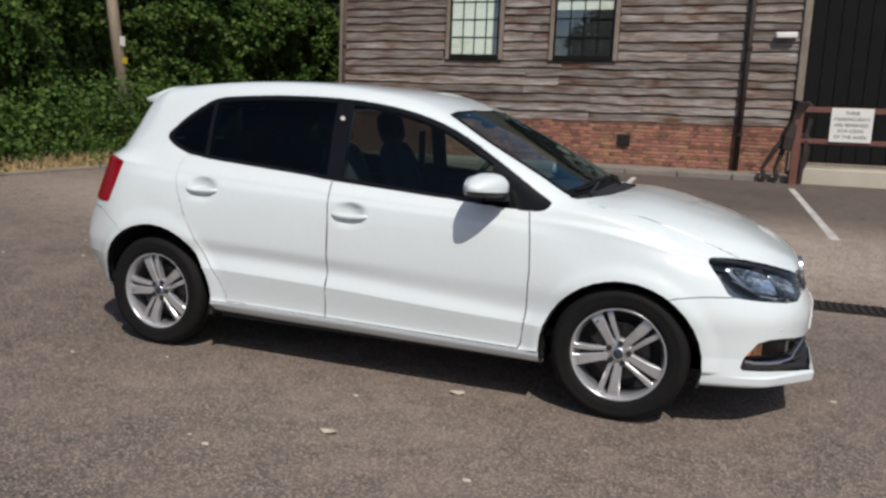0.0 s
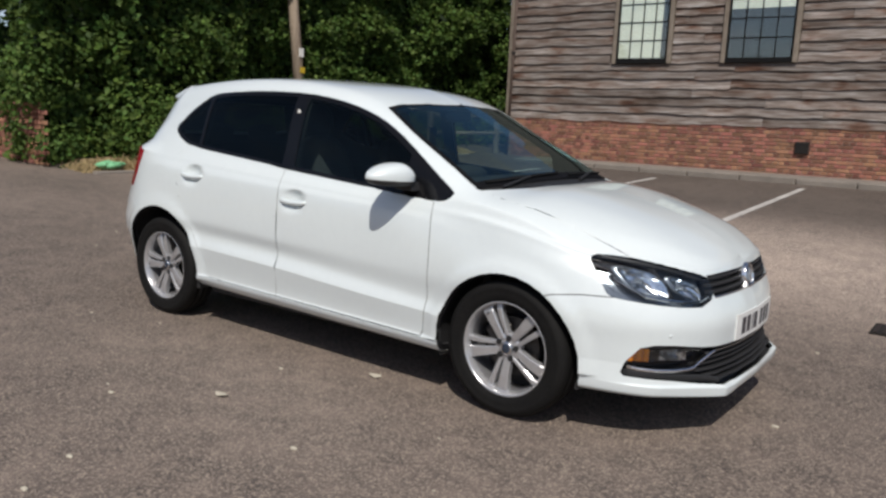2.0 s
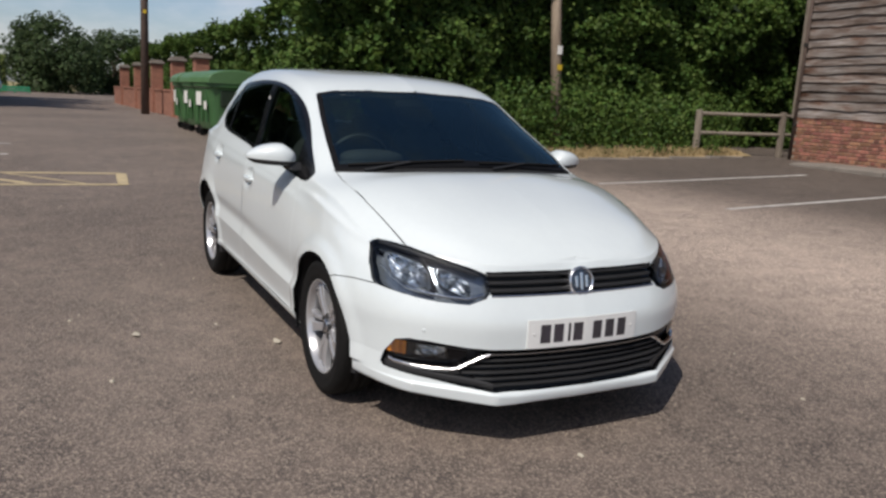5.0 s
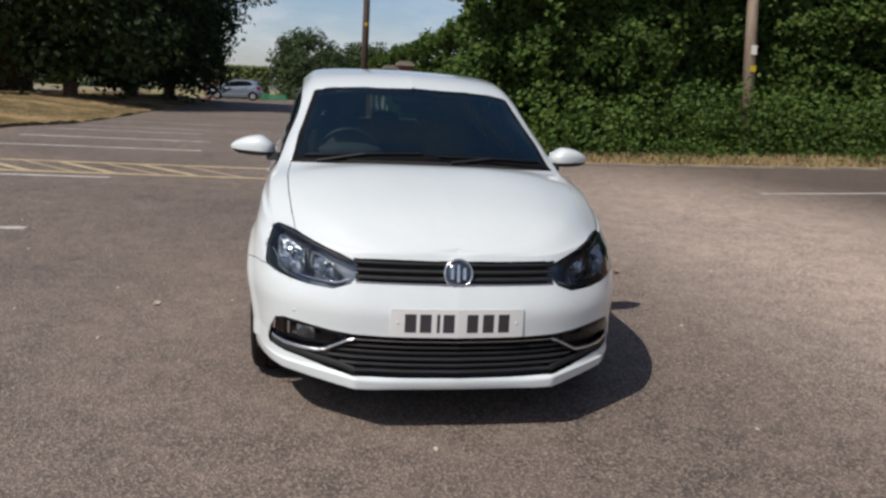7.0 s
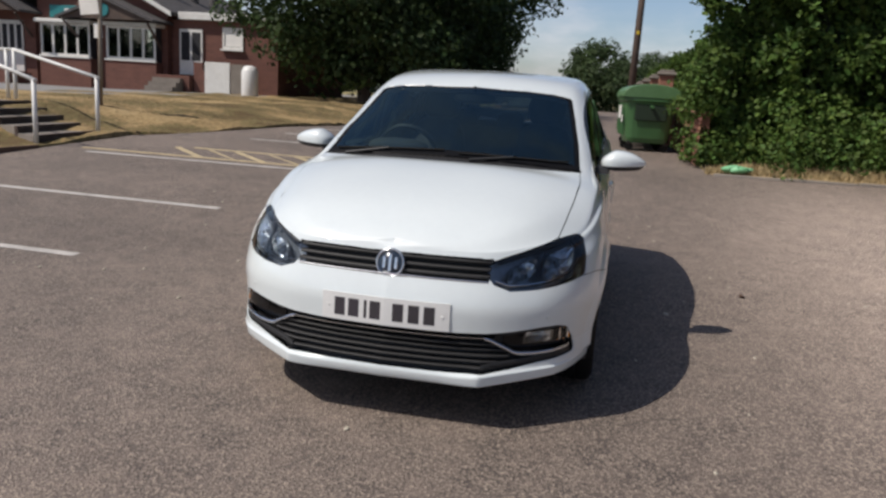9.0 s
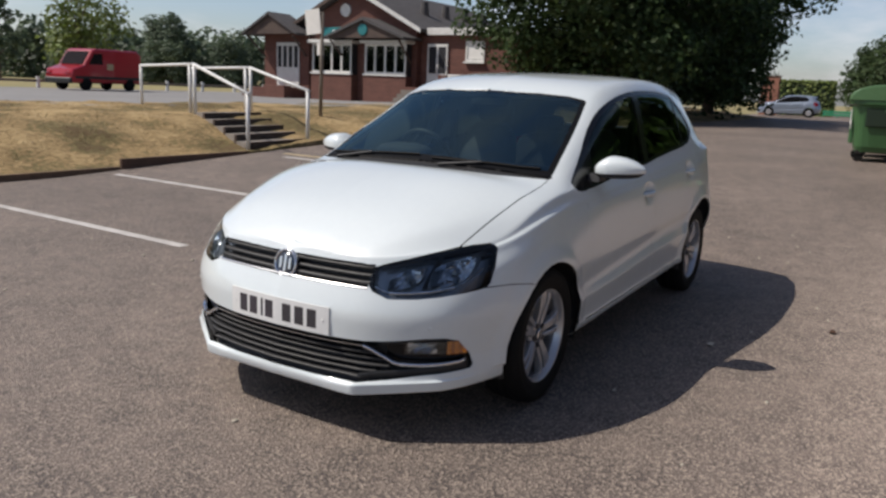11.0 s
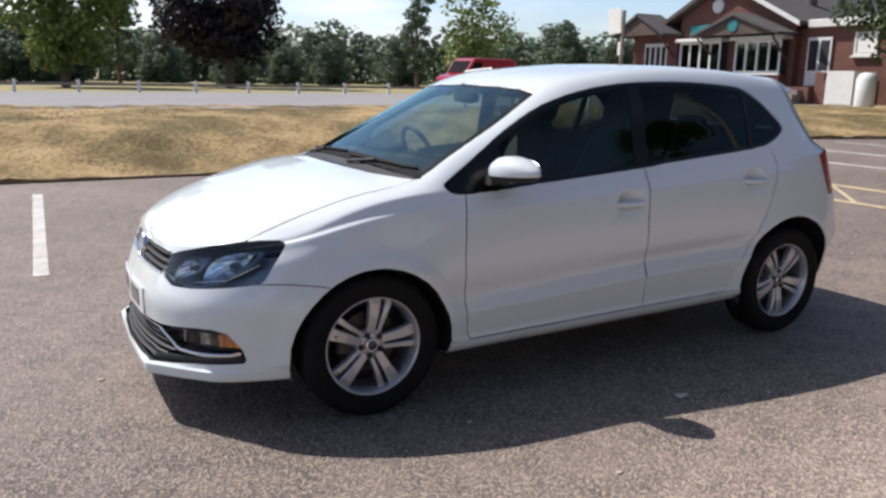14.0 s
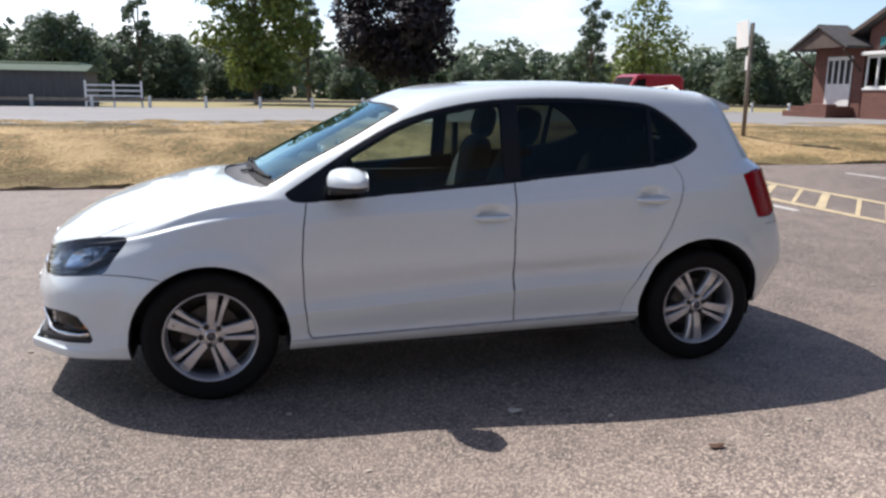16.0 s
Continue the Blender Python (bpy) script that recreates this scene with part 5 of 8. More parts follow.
for s in (-1, 1):
    front_bar("chrome_trim", [(s * 0.712, 0.322), (s * 0.70, 0.316), (s * 0.655, 0.311), (s * 0.59, 0.308), (s * 0.53, 0.309), (s * 0.505, 0.314), (s * 0.456, 0.341), (s * 0.42, 0.360), (s * 0.395, 0.368)], 0.012, 0.02, 0.002, M["chrome"], it, "chrome trim below the fog lamp")
    front_bar("fog_bezel", [(s * 0.715, 0.300), (s * 0.66, 0.291), (s * 0.56, 0.277), (s * 0.44, 0.262), (s * 0.39, 0.250)], 0.026, 0.02, 0.012, M["plastic"], it)
    front_bar("fog_bezel", [(s * 0.70, 0.404), (s * 0.60, 0.404), (s * 0.46, 0.384)], 0.012, 0.03, 0.016, M["plastic"], it)
    front_bar("fog_backing", [(s * 0.712, 0.356), (s * 0.62, 0.360), (s * 0.46, 0.352)], 0.085, 0.004, 0.046, M["gloss_black"], it)
    bm = bmesh.new()
    grid = [[bm.verts.new((on_front(0.548 + 0.0225 * a, 0.37) - 0.036 + 0.020 * max(abs(a - 2) / 2, abs(b - 1)) ** 2, s * (0.548 + 0.0225 * a), 0.354 + 0.0195 * b)) for b in range(3)] for a in range(5)]
    for p_, q_ in zip(grid, grid[1:]):
        for k in range(2):
            bm.faces.new((p_[k], p_[k + 1], q_[k + 1], q_[k]))
    fog = part("fog_lamp", bm, M["reflector"], car, "clear rectangular fog lamp with a chrome reflector")
    part("bulb", blob(on_front(.592, .372) - 0.024, s * 0.592, 0.372, 0.010, 0.012, 0.012), M["lens"], fog, smooth=True)
    front_bar("fog_lens", [(s * 0.540, 0.373), (s * 0.648, 0.376), (s * 0.706, 0.374)], 0.048, 0.003, 0.010, M["lens"], fog)
    # amber indicator: upright ribs in a curved lens at the outer end
    ind = None
    for k in range(5):
        y_ = 0.664 + 0.0095 * k
        top_, bot_ = 0.402 - 0.0010 * k * k, 0.346
        rib = front_bar("indicator_rib" if ind else "indicator_lamp", [(s * y_, (top_ + bot_) / 2), (s * (y_ + 0.0085), (top_ + bot_) / 2)], top_ - bot_, 0.010, 0.022 + 0.005 * (k % 2), M["amber" if k % 2 == 0 else "amber_deep"], ind or fog, "" if ind else "ribbed amber indicator lens", n=4)
        ind = ind or rib
    # sensor cap in the bumper above the fog lamp
    part("sensor_cap", lathe([(0.0005, 0.0004), (0.0075, 0.0003), (0.009, -0.002)], 'x', 20), M["paint"], fb, smooth=True).matrix_basis = pose(on_front(.625, .455) + 0.0008, s * 0.625, 0.455, 0, 0, s * 40)
# headlights
def lamp_bowl(parent, name, s, cy, cz, ry, rz, deep, seed, shear):
    """A slanted, blunt-cornered bowl of bright facets behind the lens, with its bulb and lip."""
    rnd_h = random.Random(seed)
    n, rings = 18, 5

    def spot(q, w):
        c, d = math.cos(w), math.sin(w)
        y = cy + ry * q * math.copysign(abs(c) ** 0.6, c)
        return y, cz + rz * q * math.copysign(abs(d) ** 0.6, d) + shear * (y - cy)
    bm = bmesh.new()
    rows_ = []
    for k in range(1, rings + 1):
        q = k / rings
        row_ = []
        for a in range(n):
            y, z = spot(q, 2 * math.pi * a / n)
            row_.append(bm.verts.new((on_front(y, z) - 0.012 - deep * (1 - q * q) + rnd_h.uniform(-0.006, 0.006) * (1.2 - q), s * y, z)))
        rows_.append(row_)
    for p_, q_ in zip(rows_, rows_[1:]):
        for a in range(n):
            b_ = (a + 1) % n
            bm.faces.new((p_[a], p_[b_], q_[b_], q_[a]))
    bm.faces.new(rows_[0])
    bmesh.ops.recalc_face_normals(bm, faces=bm.faces[:])
    bowl = part(name, bm, M["reflector"], parent, "faceted chrome reflector")
    bx = on_front(cy, cz) - 0.014 - deep
    part("bulb", rod((bx, s * cy, cz), (bx + 0.035, s * (cy + 0.004), cz), 0.012, 0.009), M["lamp_grey"], bowl)
    bm = bmesh.new()
    rows_ = []
    for a in range(32):
        row_ = []
        for q, d in ((1.0, 0.012), (1.03, 0.010), (1.06, 0.03)):
            y, z = spot(q, 2 * math.pi * a / 32)
            row_.append(bm.verts.new((on_front(y, z) - d, s * y, z)))
        rows_.append(row_)
    for p_, q_ in zip(rows_, rows_[1:] + rows_[:1]):
        for k in range(2):
            bm.faces.new((p_[k], p_[k + 1], q_[k + 1], q_[k]))
    bmesh.ops.recalc_face_normals(bm, faces=bm.faces[:])
    part("lamp_lip", bm, M["lamp_grey"], bowl, smooth=True)
    return bowl


for flip, s in ((True, -1), (False, 1)):
    hl = shell(["headlight"], "headlight", M["lamp_grey"], car, flip=flip, push=0.06, depth=0, label="clear headlight in a dark housing")
    shell(["headlight"], "headlight_lens", M["lens"], hl, flip=flip, depth=0, push=0.001)
    lamp_bowl(hl, "main_reflector", s, 0.640, 0.652, 0.052, 0.046, 0.046, 5, 0.35)
    lamp_bowl(hl, "dip_reflector", s, 0.510, 0.626, 0.050, 0.032, 0.040, 9, 0.45)
    front_bar("light_strip", [(s * 0.665, 0.601), (s * 0.60, 0.586), (s * 0.54, 0.579), (s * 0.47, 0.575), (s * 0.415, 0.592)], 0.011, 0.012, 0.010, M["reflector"], hl, "chrome strip along the lamp's foot")
    front_bar("light_strip", [(s * 0.715, 0.662), (s * 0.69, 0.625), (s * 0.665, 0.601)], 0.007, 0.010, 0.010, M["reflector"], hl)
    front_bar("light_divider", [(s * 0.585, 0.700), (s * 0.568, 0.60)], 0.020, 0.03, 0.024, M["plastic"], hl)
    front_bar("lamp_brow", [(s * 0.69, 0.738), (s * 0.62, 0.722), (s * 0.52, 0.690), (s * 0.42, 0.657)], 0.014, 0.03, 0.016, M["plastic"], hl, "dark brow along the top of the lamp")
# dark sheet added deep behind the nose openings to stand for their shade
shell(["headlight", "grille", "intake"], "nose_recess", M["plastic"], car, both=True, push=0.11, depth=0, label="dark sheet standing for the shade behind the grilles")
# badge: plain shapes
bx0 = on_front(0, 0.63)
badge = part("badge", lathe([(0.0005, 0.010), (0.052, 0.008), (0.056, -0.004), (0.056, -0.02)], 'x', 40), M["disc_blue"], car, "round chrome badge", smooth=True)
badge.matrix_basis = pose(bx0 - 0.004, 0, 0.630, 0, -12, 0) @ Matrix.Scale(0.92, 4)
part("badge_ring", lathe([(0.0535, 0.004), (0.056, 0.013), (0.060, 0.014), (0.064, 0.008), (0.064, -0.02)], 'x', 40), M["chrome"], badge, smooth=True)
for k, w in ((-1, 0.05), (0, 0.075), (1, 0.05)):
    part("badge_mark", box(0.007, 0.013, k * 0.026 - 0.007, k * 0.026 + 0.007, -w / 2, w / 2, 0.002), M["chrome"], badge)
# number plate, its characters as plain bars
plate = front_bar("number_plate", [(-0.26, 0.447), (0.26, 0.447)], 0.111, 0.006, -0.005, M["plate_white"], car, "white front number plate")
for k, yc in enumerate((-0.185, -0.127, -0.078, -0.038, 0.055, 0.118, 0.18)):
    w_ = 0.006 if k == 2 else 0.022
    front_bar("plate_bar", [(yc - w_, 0.447), (yc + w_, 0.447)], 0.072, 0.001, -0.0055, M["ink"], plate)
for yc in (-0.232, 0.232):
    part("plate_screw", lathe([(0.0005, 0.0022), (0.006, 0.0015), (0.007, 0.0)], 'x', 12), M["white_paint"], plate).location = (on_front(yc, 0.447) + 0.005, yc, 0.447)


# wheels
def wheel(at, turn, label):
    w = new("wheel")
    w.parent = car
    w["label"] = label
    w.matrix_basis = pose(*at, 0, *turn)
    tyre_prof = [(0.205, -0.085), (0.222, -0.092), (0.262, -0.096), (0.285, -0.088), (0.297, -0.070), (0.300, -0.045), (0.3005, -0.028), (0.294, -0.026), (0.294, -0.02), (0.3015, -0.018), (0.302, 0.018), (0.294, 0.02), (0.294, 0.026), (0.3005, 0.028),
                 (0.300, 0.045), (0.297, 0.070), (0.289, 0.084), (0.270, 0.094), (0.262, 0.0955), (0.258, 0.094), (0.240, 0.0945), (0.222, 0.092), (0.207, 0.084)]
    ty = part("tyre", lathe(tyre_prof, 'y', 72), M["rubber"], w, "black tyre", smooth=True)
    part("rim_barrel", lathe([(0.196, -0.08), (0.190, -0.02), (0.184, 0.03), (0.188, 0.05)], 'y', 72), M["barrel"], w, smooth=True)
    rimp = [(0.188, 0.05), (0.190, 0.056), (0.197, 0.076), (0.2005, 0.083), (0.206, 0.085), (0.208, 0.080), (0.205, 0.07)]
    rm = part("rim", lathe(rimp, 'y', 72), M["alloy"], w, "silver alloy rim", smooth=True)
    part("brake_disc", lathe([(0.05, 0.005), (0.13, 0.005), (0.13, -0.015), (0.05, -0.015)], 'y', 40, closed=True), M["alloy_dark"], w)
    part("brake_caliper", box(0.06, 0.135, -0.035, 0.03, -0.06, 0.06, 0.01), M["alloy_dark"], w)
    part("wheel_backing", lathe([(0.0005, -0.06), (0.192, -0.06)], 'y', 40), M["plastic"], w)
    for k in range(5):
        a = math.pi / 2 + 2 * math.pi * k / 5
        for off, w0, w1, tilt, nm in ((0.011, 0.034, 0.050, 0.012, "spoke"), (-0.022, 0.017, 0.026, -0.020, "thin_spoke")):
            bm = bmesh.new()
            ps = []
            for r, wd, o, yy in ((0.045, w0, off, 0.055), (0.12, (w0 + w1) / 2, off + tilt * 0.4, 0.066), (0.17, w1, off + tilt * 0.8, 0.067), (0.192, w1 * 1.08, off + tilt, 0.062)):
                c, s_ = math.cos(a), math.sin(a)
                row_ = []
                for lat, dep in ((-wd / 2, -0.03), (-wd / 2, -0.004), (-wd / 2 + 0.004, 0.0), (wd / 2 - 0.004, 0.0), (wd / 2, -0.004), (wd / 2, -0.03)):
                    l = lat + o
                    row_.append(bm.verts.new((r * c + l * s_, yy + dep, r * s_ - l * c)))
                ps.append(row_)
            for p, q in zip(ps, ps[1:]):
                for i in range(5):
                    bm.faces.new((p[i], p[i + 1], q[i + 1], q[i]))
            bm.faces.new(ps[0])
            bm.faces.new(ps[-1])
            bmesh.ops.recalc_face_normals(bm, faces=bm.faces[:])
            part(nm, bm, M["alloy"], rm)
        ab = a + math.pi / 5
        part("wheel_bolt", rod((0.046 * math.cos(ab), 0.045, 0.046 * math.sin(ab)), (0.046 * math.cos(ab), 0.060, 0.046 * math.sin(ab)), 0.013, sides=8), M["plastic"], rm)
    part("hub", lathe([(0.0005, 0.052), (0.03, 0.053), (0.06, 0.052), (0.066, 0.045), (0.066, 0.02)], 'y', 40), M["alloy"], rm, smooth=True)
    part("hub_cap", lathe([(0.0005, 0.066), (0.018, 0.065), (0.026, 0.061), (0.028, 0.052)], 'y', 28), M["disc_blue"], rm, smooth=True)
    part("hub_ring", lathe([(0.021, 0.0655), (0.024, 0.0665), (0.028, 0.062)], 'y', 28), M["chrome"], rm, smooth=True)
    part("valve", rod((0.175, 0.05, 0.03), (0.165, 0.075, 0.03), 0.004, sides=8), M["plastic"], rm)
    return w


wl = wheel((1.235, 0.722, 0.300), (-11, 0), "silver twin-spoke alloy wheel with a black tyre")
for at, turn in (((-1.235, 0.722, 0.300), (-36, 0)), ((1.235, -0.722, 0.300), (-45, 180)), ((-1.235, -0.722, 0.300), (16, 180))):
    c = copy_thing(wl, pose(*at, 0, *turn))
    c.parent = car
for cx, cz, r in ((1.235, 0.282, 0.352), (-1.228, 0.305, 0.368)):
    for s in (-1, 1):
        bm = bmesh.new()
        rows = []
        for k in range(25):
            a = radians(-14 + 208 * k / 24)
            c, q = cx + r * math.cos(a), cz + r * math.sin(a)
            rows.append([bm.verts.new((c, s * 0.50, q)), bm.verts.new((c, s * (on_side(c, max(q, 0.3)) - 0.03), q)), bm.verts.new((cx + (r - 0.012) * math.cos(a), s * (on_side(c, max(q, 0.3)) - 0.016), cz + (r - 0.012) * math.sin(a)))])
        for p, q in zip(rows, rows[1:]):
            for i in (0, 1):
                bm.faces.new((p[i], p[i + 1], q[i + 1], q[i]))
        bm.faces.new([p[0] for p in rows])
        bmesh.ops.recalc_face_normals(bm, faces=bm.faces[:])
        part("wheel_arch_liner", bm, M["plastic"], car, "black wheel arch liner", smooth=False)
half = [(1.94, 0.0), (1.93, .22), (1.89, .40), (1.75, .60), (1.592, .705), (1.59, .50), (.87, .50), (.87, .72), (-.87, .72), (-.87, .50), (-1.60, .50), (-1.64, .58), (-1.70, .35), (-1.72, 0.0)]
part("underbody", prism(half + [(x, -y) for x, y in half[::-1][1:-1]], 0.19, 0.30, 'z'), M["plastic"], car, "dark underbody")
part("firewall", box(1.02, 1.06, -0.66, 0.66, 0.3, 0.93), M["plastic"], car)

# rear spoiler
bm = bmesh.new()
rows = []
for k in range(25):
    y = -0.50 + k / 24
    q = abs(y) / 0.5
    x0, x1 = -1.34 - 0.06 * (1 - q), -1.625 + 0.09 * q ** 2.6
    hit = skin.ray_cast(Vector((x0, abs(y), 2)), Vector((0, 0, -1)))
    z0 = hit[0].z if hit[0] else 1.37
    z1 = 1.338 - 0.004 * q
    rows.append([bm.verts.new(c) for c in ((x0, y, z0 - 0.01), (x0 - 0.02, y, z0 + 0.003), (x0 * 0.5 + x1 * 0.5, y, (z0 + z1) / 2 + 0.012 - 0.004 * q), (x1, y, z1), (x1 + 0.003, y, z1 - 0.018), (x1 + 0.10, y, z1 - 0.035))])
for p, q in zip(rows, rows[1:]):
    for i in range(5):
        bm.faces.new((p[i], p[i + 1], q[i + 1], q[i]))
bm.faces.new(rows[0])
bm.faces.new(rows[-1])
bmesh.ops.recalc_face_normals(bm, faces=bm.faces[:])
part("rear_spoiler", bm, M["paint"], car, smooth=True)

# mirrors, handles
for s in (-1, 1):
    def tapered(bm, s=s):
        for v in bm.verts:
            t = clampv((abs(v.co.y) - 0.78) / 0.21, 1)
            v.co.z = 0.972 + (v.co.z - 0.972) * (1 - 0.55 * t * t) * (1 - 0.3 * clampv((0.825 - abs(v.co.y)) / 0.07, 1)) + 0.008 * t
            v.co.z = min(v.co.z, 0.955) * 0.35 + 0.955 * 0.65 + max(0.0, v.co.z - 0.955)
            v.co.x = 0.635 + (v.co.x - 0.635) * (1 - 0.45 * t * t) - 0.035 * t
        return bm

    mir = part("door_mirror", tapered(blob(0.635, s * 0.872, 0.990, 0.090, 0.117, 0.066, 0.8, 40, 26, keep=lambda c: c.z > 0.966)), M["paint"], car, "white door mirror with a black base", smooth=True)
    part("mirror_base", tapered(blob(0.635, s * 0.871, 0.982, 0.088, 0.114, 0.060, 0.8, 40, 26, keep=lambda c: c.z < 0.970)), M["plastic"], mir, smooth=True)
    part("mirror_glass", tapered(blob(0.552, s * 0.86, 0.99, 0.006, 0.085, 0.05, 0.7, 20, 10)), M["chrome"], mir, smooth=True)
    part("mirror_arm", prism([(0.60, 0.928), (0.70, 0.928), (0.69, 0.965), (0.61, 0.965)], s * 0.735, s * 0.80, 'y', 0.006), M["plastic"], mir)
    for hx, hz in HANDLES:
        flip = s < 0
        par = next((f_ if hx > -0.5 else r_) for fl, f_, r_ in doors if fl == flip)
        yy = on_side(hx + 0.1, hz)
        bm = bmesh.new()
        rows = []
        for k in range(15):
            t = k / 14 * 2 - 1
            x = hx + t * 0.093
            o = 0.012 * (1 - abs(t) ** 3.5)
            hh = 0.0145 * (1 - 0.35 * abs(t) ** 3)
            cz = hz - 0.012 + 0.006 * t * t
            yo = on_side(hx + (0.1 if t > 0 else -0.1), hz) * abs(t) + yy * (1 - abs(t))
            rows.append([bm.verts.new((x, s * (yo - 0.004 + d), cz + e)) for d, e in ((o * 0.35, -hh), (o + 0.008, -hh * 0.85), (o + 0.013, 0), (o + 0.008, hh * 0.85), (o * 0.35, hh))])
        for p, q in zip(rows, rows[1:]):
            for i in range(5):
                j = (i + 1) % 5
                bm.faces.new((p[i], p[j], q[j], q[i]))
        bm.faces.new(rows[0])
        bm.faces.new(rows[-1])
        bmesh.ops.recalc_face_normals(bm, faces=bm.faces[:])
        part("door_handle", bm, M["paint"], par, smooth=True)


# wipers
def on_screen(x, y):
    hit = skin.ray_cast(Vector((x, abs(y), 2)), Vector((0, 0, -1)))
    return hit[0].z if hit[0] else 1.0


def screen_foot(y):
    return float(np.interp(abs(y), [0, .3, .52, .66], [1.045, 1.035, 1.0, .955]))


for y0, y1 in ((-0.60, -0.02), (0.06, 0.60)):
    ya, yb = y0 + 0.06, (y0 + y1) / 2
    wip = part("wiper", rod((screen_foot(ya) + 0.03, ya, on_screen(screen_foot(ya) + 0.03, ya) - 0.002), (screen_foot(yb) - 0.01, yb, on_screen(screen_foot(yb) - 0.01, yb) + 0.014), 0.008, 0.006), M["plastic"], car, "black windscreen wiper")
    bm = bmesh.new()
    rows = []
    for k in range(13):
        yy = y0 + (y1 - y0) * k / 12
        xx = screen_foot(yy) - 0.008 - 0.02 * k / 12
        zz = on_screen(xx, yy) + 0.007
        rows.append([bm.verts.new((xx + 0.007 * math.cos(w), yy, zz + 0.006 * math.sin(w))) for w in (0, 1.57, 3.14, 4.71)])
    for p, q in zip(rows, rows[1:]):
        for i in range(4):
            bm.faces.new((p[i], p[(i + 1) % 4], q[(i + 1) % 4], q[i]))
    bm.faces.new(rows[0])
    bm.faces.new(rows[-1])
    bmesh.ops.recalc_face_normals(bm, faces=bm.faces[:])
    part("wiper_blade", bm, M["rubber"], wip)
part("screen_sticker", box(0.365, 0.39, -0.44, -0.36, 1.3, 1.3005), M["sign_white"], car, "small pale sticker inside the windscreen").matrix_basis = Matrix.Translation((0, 0, on_screen(.377, .40) - 1.3 - 0.010))

# cabin
part("dashboard", prism([(1.0, .945), (.80, .985), (.66, .975), (.60, .92), (.58, .80), (.66, .58), (1.0, .55)], -0.66, 0.66, 'y', 0.02), M["trim_grey"], car, "dark grey dashboard")
part("instrument_hood", blob(0.66, -0.36, 0.985, 0.09, 0.17, 0.05, 0.8), M["trim_grey"], car, smooth=True)
sw = part("steering_wheel", lathe([(0.170 + 0.014 * math.cos(a * math.pi / 5), 0.014 * math.sin(a * math.pi / 5)) for a in range(10)], 'x', 40, closed=True), M["plastic"], car, "black steering wheel", smooth=True)
sw.matrix_basis = pose(0.44, -0.36, 0.94, 0, 24, 0)
part("steering_hub", blob(0.02, 0, 0, 0.03, 0.07, 0.06, 0.8), M["plastic"], sw, smooth=True)
for a in (0, 180, 270):
    part("steering_spoke", rod((0.015, 0, 0), (0, 0.165 * math.cos(radians(a)), 0.165 * math.sin(radians(a))), 0.012), M["plastic"], sw)
part("cabin_floor", box(-1.6, 1.0, -0.66, 0.66, 0.305, 0.34), M["trim_grey"], car)
for y in (-0.36, 0.36):
    seat = part("front_seat", blob(0.08, y, 0.56, 0.27, 0.25, 0.10, 0.5), M["cloth"], car, "dark grey cloth front seat", smooth=True)
    bk = blob(0, 0, 0.32, 0.075, 0.24, 0.34, 0.5)
    for v in bk.verts:
        v.co.y *= 1 - 0.28 * max(0, v.co.z / 0.66)
    o = part("backrest", bk, M["cloth"], seat, smooth=True)
    o.matrix_basis = pose(-0.17, y, 0.50, 0, -18, 0)
    o = part("headrest", blob(0, 0, 0, 0.055, 0.125, 0.095, 0.6), M["cloth"], seat, smooth=True)
    o.matrix_basis = pose(-0.395, y, 1.215, 0, -14, 0)
    for dy in (-0.05, 0.05):
        part("headrest_post", rod((-0.36, y + dy, 1.06), (-0.39, y + dy, 1.16), 0.007), M["chrome"], seat)
    part("belt", box(-0.30, -0.27, y * 1.72 - 0.02, y * 1.72 + 0.02, 0.45, 1.2), M["plastic"], seat)
rear = part("rear_seat", blob(-0.80, 0, 0.56, 0.27, 0.62, 0.11, 0.4), M["cloth"], car, "dark grey cloth rear bench", smooth=True)
o = part("backrest", blob(0, 0, 0.28, 0.08, 0.60, 0.30, 0.4), M["cloth"], rear, smooth=True)
o.matrix_basis = pose(-1.06, 0, 0.50, 0, -20, 0)
for y in (-0.36, 0, 0.36):
    part("headrest", blob(-1.28, y, 1.10, 0.045, 0.11, 0.07, 0.6), M["cloth"], rear, smooth=True)
part("parcel_shelf", box(-1.66, -1.30, -0.52, 0.52, 0.98, 1.0), M["trim_grey"], car)
rv = part("rear_view_mirror", blob(0.36, 0, 1.275, 0.018, 0.12, 0.032, 0.6), M["plastic"], car, smooth=True)
part("mirror_stalk", rod((0.36, 0, 1.30), (0.38, 0, 1.34), 0.008), M["plastic"], rv)
for y in (-0.665, 0.665):
    part("door_card", box(-1.15, 0.62, y - 0.02, y + 0.02, 0.35, 0.90), M["trim_grey"], car)

# small plain white disc on one door pillar
disc_ = part("pillar_sticker", lathe([(0.0005, 0.0012), (0.012, 0.001), (0.013, 0.0)], 'y', 20), M["sign_white"], car, "small round white disc on the door pillar")
disc_.matrix_basis = pose(-0.192, -on_side(-0.192, 1.262) + 0.002, 1.262, 0, 0, 180)


